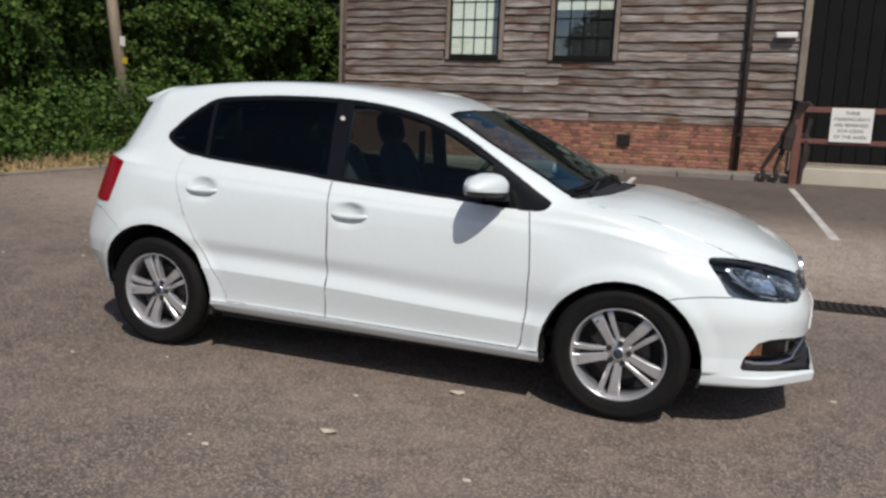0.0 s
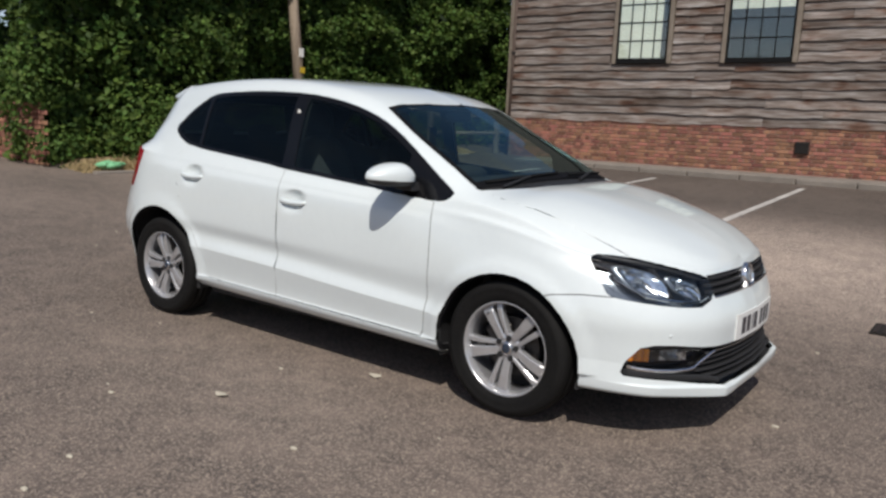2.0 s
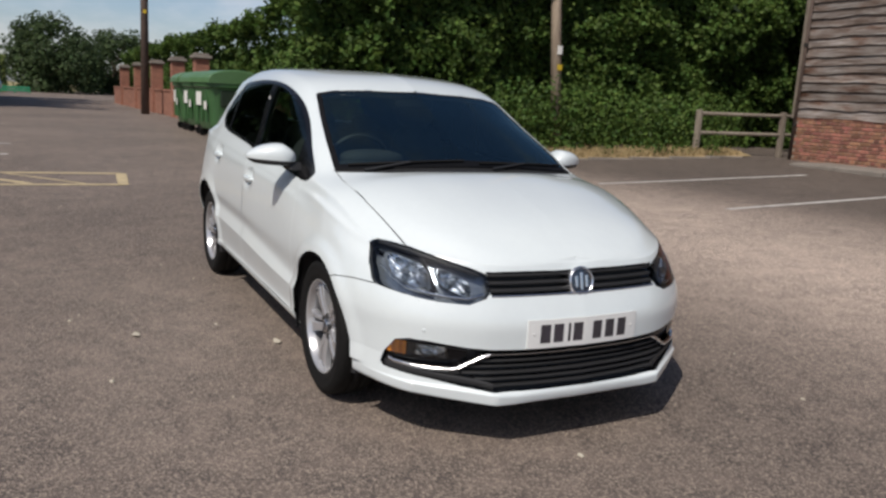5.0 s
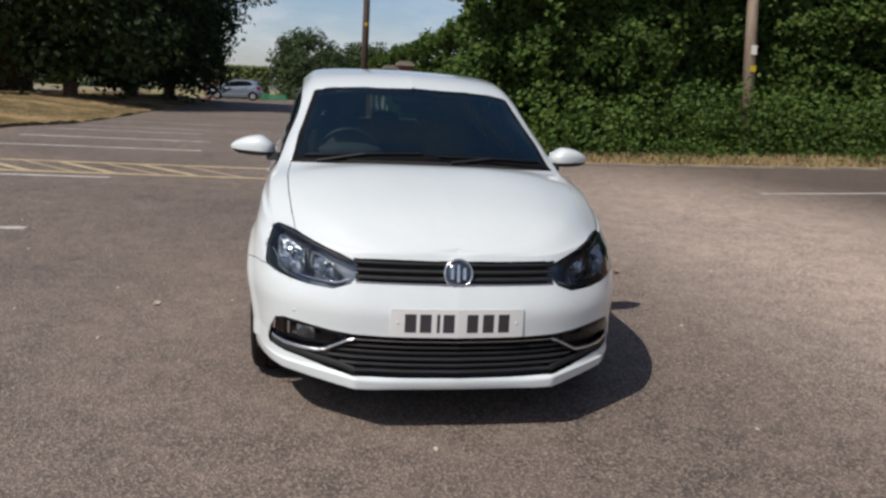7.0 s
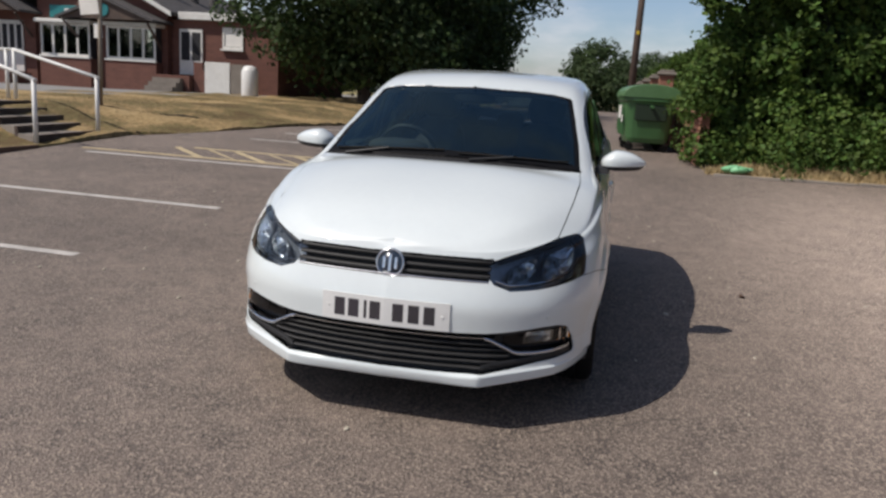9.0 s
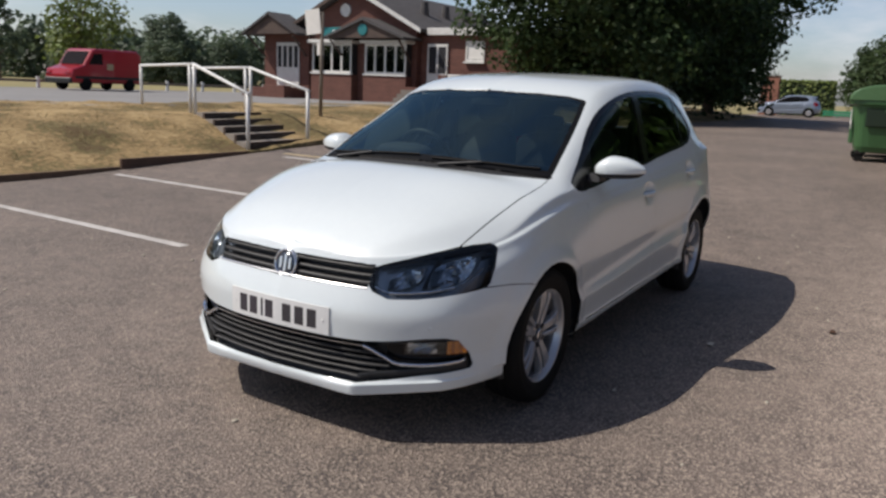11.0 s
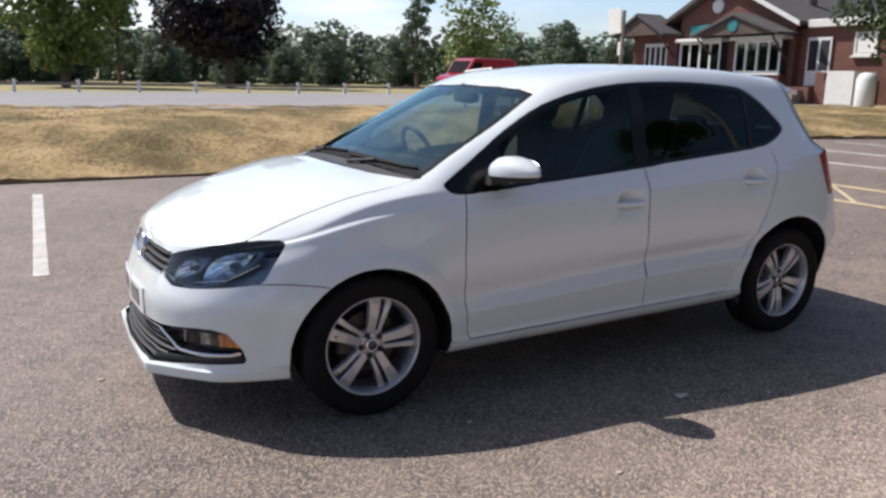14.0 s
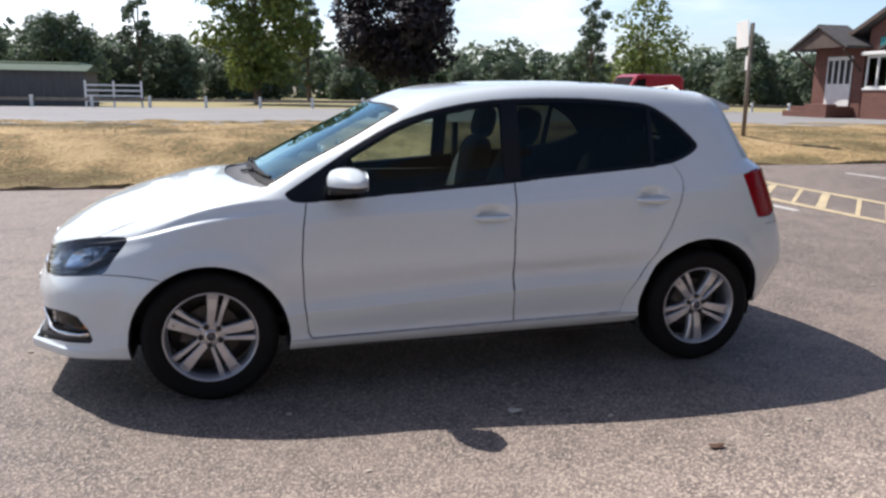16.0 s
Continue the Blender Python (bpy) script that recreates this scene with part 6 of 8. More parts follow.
# ---- plants ----
def leaf_mesh(name, centres, outward, size, material, seed, droop=0.25):
    """Many folded leaves: each two triangles on either side of a midrib."""
    r = np.random.RandomState(seed)
    n = len(centres)
    c = np.asarray(centres, float)
    nrm = np.asarray(outward, float) + r.normal(0, 0.6, (n, 3))
    nrm /= np.linalg.norm(nrm, axis=1)[:, None] + 1e-9
    t = r.normal(0, 1, (n, 3)) - np.array([0, 0, droop])
    t -= (t * nrm).sum(1)[:, None] * nrm
    t /= np.linalg.norm(t, axis=1)[:, None] + 1e-9
    b = np.cross(nrm, t)
    s = (size * r.uniform(0.6, 1.35, n))[:, None]
    tip, root = c + t * s * 0.55, c - t * s * 0.45
    fold = nrm * s * 0.10
    left, right = c + b * s * 0.34 + fold, c - b * s * 0.34 + fold
    v = np.stack([root, right, tip, left], 1).reshape(-1, 3)
    k = np.arange(n) * 4
    f = np.stack([np.stack([k, k + 1, k + 2], 1), np.stack([k, k + 2, k + 3], 1)], 1).reshape(-1, 3)
    me = bpy.data.meshes.new(name)
    me.vertices.add(len(v))
    me.vertices.foreach_set("co", v.ravel())
    me.loops.add(f.size)
    me.loops.foreach_set("vertex_index", f.ravel().astype(np.int32))
    me.polygons.add(len(f))
    me.polygons.foreach_set("loop_start", (np.arange(len(f)) * 3).astype(np.int32))
    me.update(calc_edges=True)
    me.materials.append(material)
    return me


def clumps(centres, radii, per, seed, squash=0.85, keep=0.45):
    """Leaf places on the outer part of rounded clumps."""
    r = np.random.RandomState(seed)
    cs, ns = [], []
    for (x, y, z), rad in zip(centres, radii):
        m = max(8, int(per * rad * rad))
        d = r.normal(0, 1, (m, 3))
        d /= np.linalg.norm(d, axis=1)[:, None]
        q = rad * (1 - keep * r.uniform(0, 1, m) ** 2) * (1 + 0.14 * np.sin(d[:, 0] * 7 + x * 3) + 0.12 * np.sin(d[:, 2] * 9 + y * 5))
        cs.append(np.array([x, y, z]) + d * q[:, None] * np.array([1, 1, squash]))
        ns.append(d)
    return np.concatenate(cs), np.concatenate(ns)


def hedge_strip(name, label, line, heights, depth, per, size, seed, material, step=0.75, core=True):
    """A tall uneven hedge along a plan line."""
    r = random.Random(seed)
    pts, rads = [], []
    total = sum(math.dist(a, b) for a, b in zip(line, line[1:]))
    s = 0.0
    core_bm = bmesh.new()
    prev = None
    while s <= total:
        q, k = s, 0
        while k < len(line) - 2 and q > math.dist(line[k], line[k + 1]):
            q -= math.dist(line[k], line[k + 1])
            k += 1
        u = min(1, q / math.dist(line[k], line[k + 1]))
        px, py = (line[k][i] + (line[k + 1][i] - line[k][i]) * u for i in (0, 1))
        h = heights[k] + (heights[k + 1] - heights[k]) * u + r.uniform(-0.2, 0.25)
        g = park_z(px, py)
        z = 0.35
        while z < h:
            rad = r.uniform(0.42, 0.75)
            inset = 0.25 * (z / h) ** 2 + r.uniform(-0.3, 0.45) + 0.25 * noise.noise((px * 0.5, py * 0.5, z * 0.7))
            pts.append((px - depth * (0.0 + inset), py + r.uniform(-0.25, 0.25), g + min(z, h - rad * 0.6)))
            rads.append(rad)
            z += r.uniform(0.45, 0.7)
        s += step * r.uniform(0.75, 1.15)
    c, n = clumps(pts, rads, per, seed)
    low = c[:, 2] > np.array([park_z(x, y) for x, y in c[:, :2]]) + 0.02
    ob = tagged(new(name, leaf_mesh(name, c[low], n[low] + np.array([0.15, -0.1, 0.35]), size, material, seed)), label, "hedge", kind="stuff")
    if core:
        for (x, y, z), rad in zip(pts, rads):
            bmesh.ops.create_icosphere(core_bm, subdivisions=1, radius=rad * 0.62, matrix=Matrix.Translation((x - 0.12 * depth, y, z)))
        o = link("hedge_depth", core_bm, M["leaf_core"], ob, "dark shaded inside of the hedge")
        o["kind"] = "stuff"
    return ob


def hedge_face(name, label, line, heights, sign, density, size, seed, material, relief=0.55, back=1.4):
    """A leafy hedge: sprays of leaves over a deeply billowed face and top, with a dark mass behind."""
    r = np.random.RandomState(seed)
    seg = [math.dist(a, b) for a, b in zip(line, line[1:])]
    total = sum(seg)

    def spot(u, v):
        """Place and outward direction at u metres along and v metres up and over."""
        k = 0
        while k < len(seg) - 1 and u > seg[k]:
            u -= seg[k]
            k += 1
        q = u / seg[k]
        (ax, ay), (cx_, cy_) = line[k], line[k + 1]
        px, py = ax + (cx_ - ax) * q, ay + (cy_ - ay) * q
        nx, ny = sign * (cy_ - ay) / seg[k], -sign * (cx_ - ax) / seg[k]
        h = heights[k] + (heights[k + 1] - heights[k]) * q + 0.35 * noise.noise((px * 0.7, py * 0.7, 4))
        bulge = relief * (0.9 * noise.noise((px * 0.75, py * 0.75, v * 0.8)) + 0.55 * noise.noise((px * 1.9, py * 1.9, v * 1.9 + 7)) + 0.3 * noise.noise((px * 4.3, py * 4.3, v * 4.3 + 3)))
        over = max(0.0, v - h + 0.5)
        a = min(1.0, over / 0.8) * math.pi / 2
        nz = math.sin(a)
        out = 0.5 * math.sin(min(a, 1.57)) - 0.5 + bulge * math.cos(a) - max(0.0, over - 0.8) - 0.18 * (1 - min(1, v / 0.7))
        z = min(v, h - 0.5) + 0.5 * math.sin(a) + bulge * nz * 0.7
        return (px + nx * out, py + ny * out, park_z(px, py) + max(0.04, z)), (nx * math.cos(a), ny * math.cos(a), nz), h

    n_sprays = int(total * (max(heights) + back) * density / 6)
    cs, ns = [], []
    for _ in range(n_sprays):
        u, v = r.uniform(0, total), r.uniform(0, max(heights) + back)
        (x, y, z), (nx, ny, nz), h = spot(u, v)
        if v > h + back:
            continue
        d = np.array([nx, ny, nz]) + r.normal(0, 0.45, 3) + np.array([0, 0, 0.25])
        d /= np.linalg.norm(d)
        m = r.randint(4, 9)
        t = r.uniform(-0.05, 0.26, m)[:, None]
        cs.append(np.array([x, y, z]) + d * t + r.normal(0, 0.045, (m, 3)))
        ns.append(np.tile(d * 0.35 + np.array([nx, ny, nz]) * 0.4 + np.array([0, 0, 0.45]), (m, 1)))
    ob = tagged(new(name, leaf_mesh(name, np.concatenate(cs), np.concatenate(ns), size, material, seed)), label, "hedge", kind="stuff")
    # dark sheet behind the leaves, standing for the shade within
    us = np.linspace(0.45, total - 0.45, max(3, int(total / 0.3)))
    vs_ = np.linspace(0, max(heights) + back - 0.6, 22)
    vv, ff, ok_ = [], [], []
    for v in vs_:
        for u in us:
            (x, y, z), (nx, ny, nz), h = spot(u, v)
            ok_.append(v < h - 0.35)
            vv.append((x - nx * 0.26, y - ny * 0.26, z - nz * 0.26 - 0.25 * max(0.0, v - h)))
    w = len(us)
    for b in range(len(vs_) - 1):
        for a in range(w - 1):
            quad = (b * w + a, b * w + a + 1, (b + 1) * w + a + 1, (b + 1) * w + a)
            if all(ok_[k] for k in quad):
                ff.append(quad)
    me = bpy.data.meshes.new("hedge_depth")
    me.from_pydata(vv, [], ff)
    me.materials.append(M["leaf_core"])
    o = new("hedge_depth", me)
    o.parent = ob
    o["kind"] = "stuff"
    return ob


hedge_face("hedge", "tall dense dark green leafy hedge behind the verge", [(-8.9, 2.1), (-9.15, 5.0), (-9.8, 8.0), (-10.0, 13.0), (-10.3, 19.0)], [3.0, 3.7, 4.4, 4.9, 5.2], 1, 950, 0.122, 21, M["leaf"], 0.8)
hedge_face("hedge", "tall dense green hedge behind the brick wall", [(-8.9, 3.2), (-14.0, 3.3), (-22.0, 3.4), (-34.0, 3.2), (-48.0, 2.6)], [3.0, 2.9, 2.7, 2.7, 2.6], -1, 330, 0.15, 22, M["leaf"], 0.4, 1.0)
hedge_strip("hedge", "dark trees and bushes behind the hedge beside the barn", [(-10.6, 3.4), (-11.2, 6.0), (-11.6, 11.0), (-11.8, 24.0)], [3.2, 5.0, 6.0, 6.5], 0.6, 170, 0.16, 23, M["leaf"], step=1.0)
hedge_strip("undergrowth", "low green brambles and bushes before the hedge", [(-8.65, 3.4), (-9.0, 8.0), (-9.0, 12.6)], [1.1, 1.25, 1.0], 0.4, 800, 0.09, 24, M["leaf"], step=0.6, core=False)
# bush over the end of the brick wall
bp = [(-9.15, 2.15, 0.75), (-9.2, 2.0, 1.3), (-9.0, 2.3, 1.5), (-8.75, 2.35, 0.6), (-9.3, 2.1, 1.8)]
bc, bn = clumps(bp, [0.36, 0.34, 0.45, 0.38, 0.4], 1500, 35)
tagged(new("bush", leaf_mesh("bush", bc, bn + np.array([0.2, -0.2, 0.4]), 0.085, M["leaf"], 36)), "leafy green bush over the end of the brick wall", "bush", kind="stuff")
# low weeds at the hedge foot
rw = np.random.RandomState(8)
wp = [(-8.25 + rw.normal(0, 0.16), y, park_z(-8.3, y) + 0.1 + rw.uniform(0, 0.28)) for y in rw.uniform(3.2, 11.5, 46)]
wc, wnn = clumps(wp, rw.uniform(0.14, 0.32, 46), 900, 31)
tagged(new("weeds", leaf_mesh("weeds", wc, wnn + np.array([0, 0, 0.5]), 0.065, M["leaf"], 33)), "low green nettles and weeds at the hedge foot", "weeds", kind="stuff")


# verge: a low earth bank with dry grass before the hedge
def verge_z(x, y):
    t = clampv((-7.82 - x) / 0.5, 1)
    return park_z(-7.9, y) + (0.02 + 0.12 * t) * clampv((y - 2.2) / 0.8, 1) - 0.01 + 0.03 * clampv((y - 2.2) / 0.8, 1) * noise.noise((x * 3, y * 3, 2))


M["verge"] = mat("dry_earth_verge", (0.4, 0.29, 0.16), (0.2, 0.15, 0.07), 0.95, scale=2.5, fine=26, bump=0.02)
vx = [-7.82 - 1.6 * k / 8 for k in range(9)]
sheet("verge", vx[::-1], steps_of((2.2, 12.2, 0.25)), verge_z, M["verge"], "dry earth and straw verge at the foot of the hedge")
blades("verge_grass", 5000, lambda r: (lambda x, y: (x, y, verge_z(x, y)))(-7.9 - abs(r.normal(0, 0.3)), r.uniform(2.3, 12.0)), 0.10, 0.012, M["straw"], "dry grass tufts on the verge", 9)
kb = thing("verge_kerb", "low worn stone kerb along the verge", "kerb", kind="structure")
for k in range(9):
    y0 = 2.4 + k * 1.05
    part("kerb_stone", box(-7.86 + 0.01 * (k % 2), -7.74, y0, y0 + 1.03, park_z(-7.8, y0) - 0.05, park_z(-7.8, y0 + 0.5) + 0.035, 0.012), M["concrete"], kb)


def tree(name, label, at, height, crown, trunk_r, material, seed, per, size, low=0.25, squash=1.0, n_cl=26, group=""):
    r = random.Random(seed)
    t = thing(name, label, "tree", at, group=group)
    bm = bmesh.new()
    rod((0, 0, -0.3), (0.1, 0, height * 0.55), trunk_r, trunk_r * 0.55, 9, bm)
    pts, rads = [], []
    for k in range(n_cl):
        z = height * (low + (1 - low) * (k + 0.5) / n_cl)
        q = (z / height - low) / (1 - low)
        env = crown * math.sin(math.pi * (0.14 + 0.82 * q)) ** squash
        a = k * 2.4 + r.uniform(-0.4, 0.4)
        d = env * r.uniform(0.25, 0.85)
        rad = crown * r.uniform(0.26, 0.44) * (0.6 + 0.4 * math.sin(math.pi * min(1, 0.15 + q)))
        pts.append((d * math.cos(a), d * math.sin(a), z))
        rads.append(rad)
        if k % 2 == 0:
            rod((0.05, 0, max(height * 0.15, z * 0.55)), (d * 0.8 * math.cos(a), d * 0.8 * math.sin(a), z), trunk_r * 0.32, trunk_r * 0.08, 6, bm)
    part("trunk", bm, M["bark"], t)
    c, n = clumps(pts, rads, per, seed, 0.8, 0.7)
    o = new("crown", leaf_mesh("crown", c, n + np.array([0, 0, 0.4]), size, material, seed))
    o.parent = t
    return t


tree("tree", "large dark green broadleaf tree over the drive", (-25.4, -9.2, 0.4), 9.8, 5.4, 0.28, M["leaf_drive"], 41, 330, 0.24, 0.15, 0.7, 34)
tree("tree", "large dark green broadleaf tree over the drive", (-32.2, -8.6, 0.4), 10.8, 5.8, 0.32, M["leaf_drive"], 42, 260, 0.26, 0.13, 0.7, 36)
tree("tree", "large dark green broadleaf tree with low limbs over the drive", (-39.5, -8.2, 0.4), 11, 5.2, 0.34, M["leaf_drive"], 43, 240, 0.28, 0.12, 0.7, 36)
tree("tree", "round dark green tree past the end of the drive", (-72, -1.5, 0.4), 6.0, 5.0, 0.3, M["leaf_mid"], 44, 260, 0.29, 0.06, 0.6)
tree("tree", "round green tree past the end of the drive", (-78, 4.5, 0.4), 5.6, 5.0, 0.3, M["leaf_mid"], 45, 260, 0.29, 0.06, 0.6)
def box_hedge(at, half, height, seed):
    """A clipped hedge with flat sides: leaves over a dark block."""
    r = np.random.RandomState(seed)
    n = 2600
    p = r.uniform(-1, 1, (n, 3))
    ax = r.choice(3, n, p=[0.3, 0.3, 0.4])
    nrm = np.zeros((n, 3))
    for k in range(n):
        sgn = 1.0 if ax[k] == 2 else (1.0 if r.uniform() < 0.5 else -1.0)
        p[k, ax[k]] = sgn
        nrm[k, ax[k]] = sgn
    c = p * np.array([half[0], half[1], height / 2]) + np.array([at[0], at[1], at[2] + height / 2]) + r.normal(0, 0.06, (n, 3))
    ob = tagged(new("clipped_hedge", leaf_mesh("clipped_hedge", c, nrm + np.array([0.2, -0.2, 0.4]), 0.24, M["leaf_light"], seed)), "clipped bright green hedge by the silver car", "hedge", kind="stuff")
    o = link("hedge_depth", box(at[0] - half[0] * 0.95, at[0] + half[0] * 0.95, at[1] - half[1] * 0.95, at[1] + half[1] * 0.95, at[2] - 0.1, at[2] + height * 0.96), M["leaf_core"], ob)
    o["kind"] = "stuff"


box_hedge((-61.5, -6.2, 0.4), (0.9, 1.95), 2.5, 46)
tree("copper_tree", "tall dark copper-leaved tree across the upper road", (-12.2, -57, 0.4), 13.5, 5.4, 0.35, M["leaf_dark"], 51, 170, 0.42, 0.2, 0.8, 34)
tree("maple_tree", "yellow-green broadleaf tree across the upper road", (-0.6, -53, 0.4), 12.5, 4.4, 0.3, M["leaf_light"], 52, 150, 0.40, 0.14, 0.8, 32)
tree("birch_tree", "airy yellow-green birch beyond the red van", (-24.5, -41.5, 0.4), 7.2, 3.0, 0.16, M["leaf_light"], 53, 110, 0.30, 0.24, 0.8, 26)
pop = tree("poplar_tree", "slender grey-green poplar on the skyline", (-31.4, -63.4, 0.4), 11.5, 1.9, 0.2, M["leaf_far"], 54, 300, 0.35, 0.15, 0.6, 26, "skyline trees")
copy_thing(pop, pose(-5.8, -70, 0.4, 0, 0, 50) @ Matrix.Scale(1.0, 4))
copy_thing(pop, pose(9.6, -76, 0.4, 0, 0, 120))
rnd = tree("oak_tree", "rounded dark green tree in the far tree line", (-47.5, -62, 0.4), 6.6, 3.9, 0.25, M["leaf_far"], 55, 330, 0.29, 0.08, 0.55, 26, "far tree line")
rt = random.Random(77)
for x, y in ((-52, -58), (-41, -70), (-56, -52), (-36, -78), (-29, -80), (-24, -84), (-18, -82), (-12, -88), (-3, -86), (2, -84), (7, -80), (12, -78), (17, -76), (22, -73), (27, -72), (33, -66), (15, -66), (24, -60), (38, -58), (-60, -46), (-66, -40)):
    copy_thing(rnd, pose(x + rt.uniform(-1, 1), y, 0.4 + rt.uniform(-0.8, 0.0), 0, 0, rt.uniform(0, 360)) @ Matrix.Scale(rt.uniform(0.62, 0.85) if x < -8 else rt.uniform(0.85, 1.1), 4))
# far wood behind them
fp, fr_ = [], []
for k in range(150):
    a = radians(-168 + 118 * k / 149 + rt.uniform(-0.3, 0.3))
    d = rt.uniform(100, 125)
    for z in (1.2, 3.4, 5.0 + rt.uniform(-0.6, 1.2)):
        fp.append((d * math.cos(a), d * math.sin(a), z + 0.4))
        fr_.append(rt.uniform(2.0, 3.0))
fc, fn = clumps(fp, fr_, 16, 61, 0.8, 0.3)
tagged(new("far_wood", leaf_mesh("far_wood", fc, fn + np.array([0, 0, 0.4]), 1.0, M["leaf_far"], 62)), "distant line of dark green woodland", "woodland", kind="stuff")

# ---- poles, fences, walls ----
M["pole_pale"] = mat("sun_bleached_pole", (0.42, 0.335, 0.25), (0.22, 0.165, 0.12), 0.85, scale=3, fine=30, stretch=(1, 1, 0.15), bump=0.004)


def pole(at, height, r, lean, label, tags):
    p = thing("utility_pole", label, "utility pole", at)
    part("shaft", rod((0, 0, -0.2), (lean[0], lean[1], height), r, r * 0.72, 16), M["pole_pale"] if tags == 2 else M["timber_dark"], p, smooth=True)
    m_y = mat("yellow_tag", (0.6, 0.42, 0.03), (0.5, 0.35, 0.03), 0.5)
    for k in range(tags):
        z = 1.75 + k * 0.33 if tags == 2 else 3.3
        q = z / height
        part("tag", box(lean[0] * q + r * 0.80, lean[0] * q + r * 1.02, lean[1] * q - 0.055, lean[1] * q + 0.055, z, z + 0.12 + 0.06 * k), m_y if k == 0 else M["sign_white"], p, "small yellow marker plate" if k == 0 else "small white marker plate")
    return p


pole((-9.38, 7.98, 0.36), 7.5, 0.125, (-0.95, 0.0), "weathered grey timber utility pole rising from the hedge", 2)
pole((-23.8, 1.25, 0.38), 8.0, 0.14, (-0.35, 0.1), "dark brown timber utility pole beside the brick wall", 1)

fen = thing("rail_fence", "weathered two-rail timber fence between the hedge and the barn", "fence")
for x, y in ((-8.35, 11.0), (-7.75, 12.95), (-8.1, 14.9)):
    part("post", box(x - 0.06, x + 0.06, y - 0.05, y + 0.05, park_z(x, y) - 0.1, park_z(x, y) + 1.0, 0.012), M["timber_grey"], fen)
for a, b in (((-8.35, 11.0), (-7.75, 12.95)), ((-7.75, 12.95), (-8.1, 14.9))):
    for z in (0.5, 0.92):
        part("rail", rod((a[0], a[1], park_z(*a) + z), (b[0], b[1], park_z(*b) + z), 0.042, 0.038, 8), M["timber_grey"], fen)

wallb = thing("garden_wall", "old red brick wall with capped piers along the drive", "wall", kind="structure")


def wall_y(x):
    return 2.22 + (x + 8.7) * 0.022


part("wall_core", prism([(-9.4, wall_y(-9.4)), (-9.4, wall_y(-9.4) + 0.22), (-40, wall_y(-40) + 0.22), (-40, wall_y(-40))], 0.1, 1.18, 'z'), M["brick_far"], wallb)
part("coping", prism([(-9.38, wall_y(-9.38) - 0.03), (-9.38, wall_y(-9.38) + 0.25), (-40, wall_y(-40) + 0.25), (-40, wall_y(-40) - 0.03)], 1.183, 1.25, 'z'), M["brick_far"], wallb)
for x in (-18.2, -21.9, -26.2, -31.0, -36.2):
    p = part("pier", box(x - 0.17, x + 0.17, wall_y(x) - 0.1, wall_y(x) + 0.3, 0.2, 2.12, 0.01), M["brick_far"], wallb, "square brick pier")
    part("pier_cap", box(x - 0.25, x + 0.25, wall_y(x) - 0.17, wall_y(x) + 0.37, 2.123, 2.22, 0.03), M["concrete"], p)
    part("pier_top", box(x - 0.18, x + 0.18, wall_y(x) - 0.1, wall_y(x) + 0.3, 2.222, 2.28, 0.02), M["concrete"], p)

# ---- wheeled bins ----
M["bin_green"] = mat("green_plastic", (0.05, 0.13, 0.045), (0.035, 0.095, 0.033), 0.42, scale=3, fine=60, bump=0.001)
M["bin_dark"] = mat("shaded_green_plastic", (0.012, 0.028, 0.012), (0.008, 0.02, 0.009), 0.6, scale=3, fine=60)
M["bin_lid"] = mat("pale_green_lid", (0.10, 0.20, 0.085), (0.07, 0.15, 0.06), 0.4, scale=3, fine=60, bump=0.001)


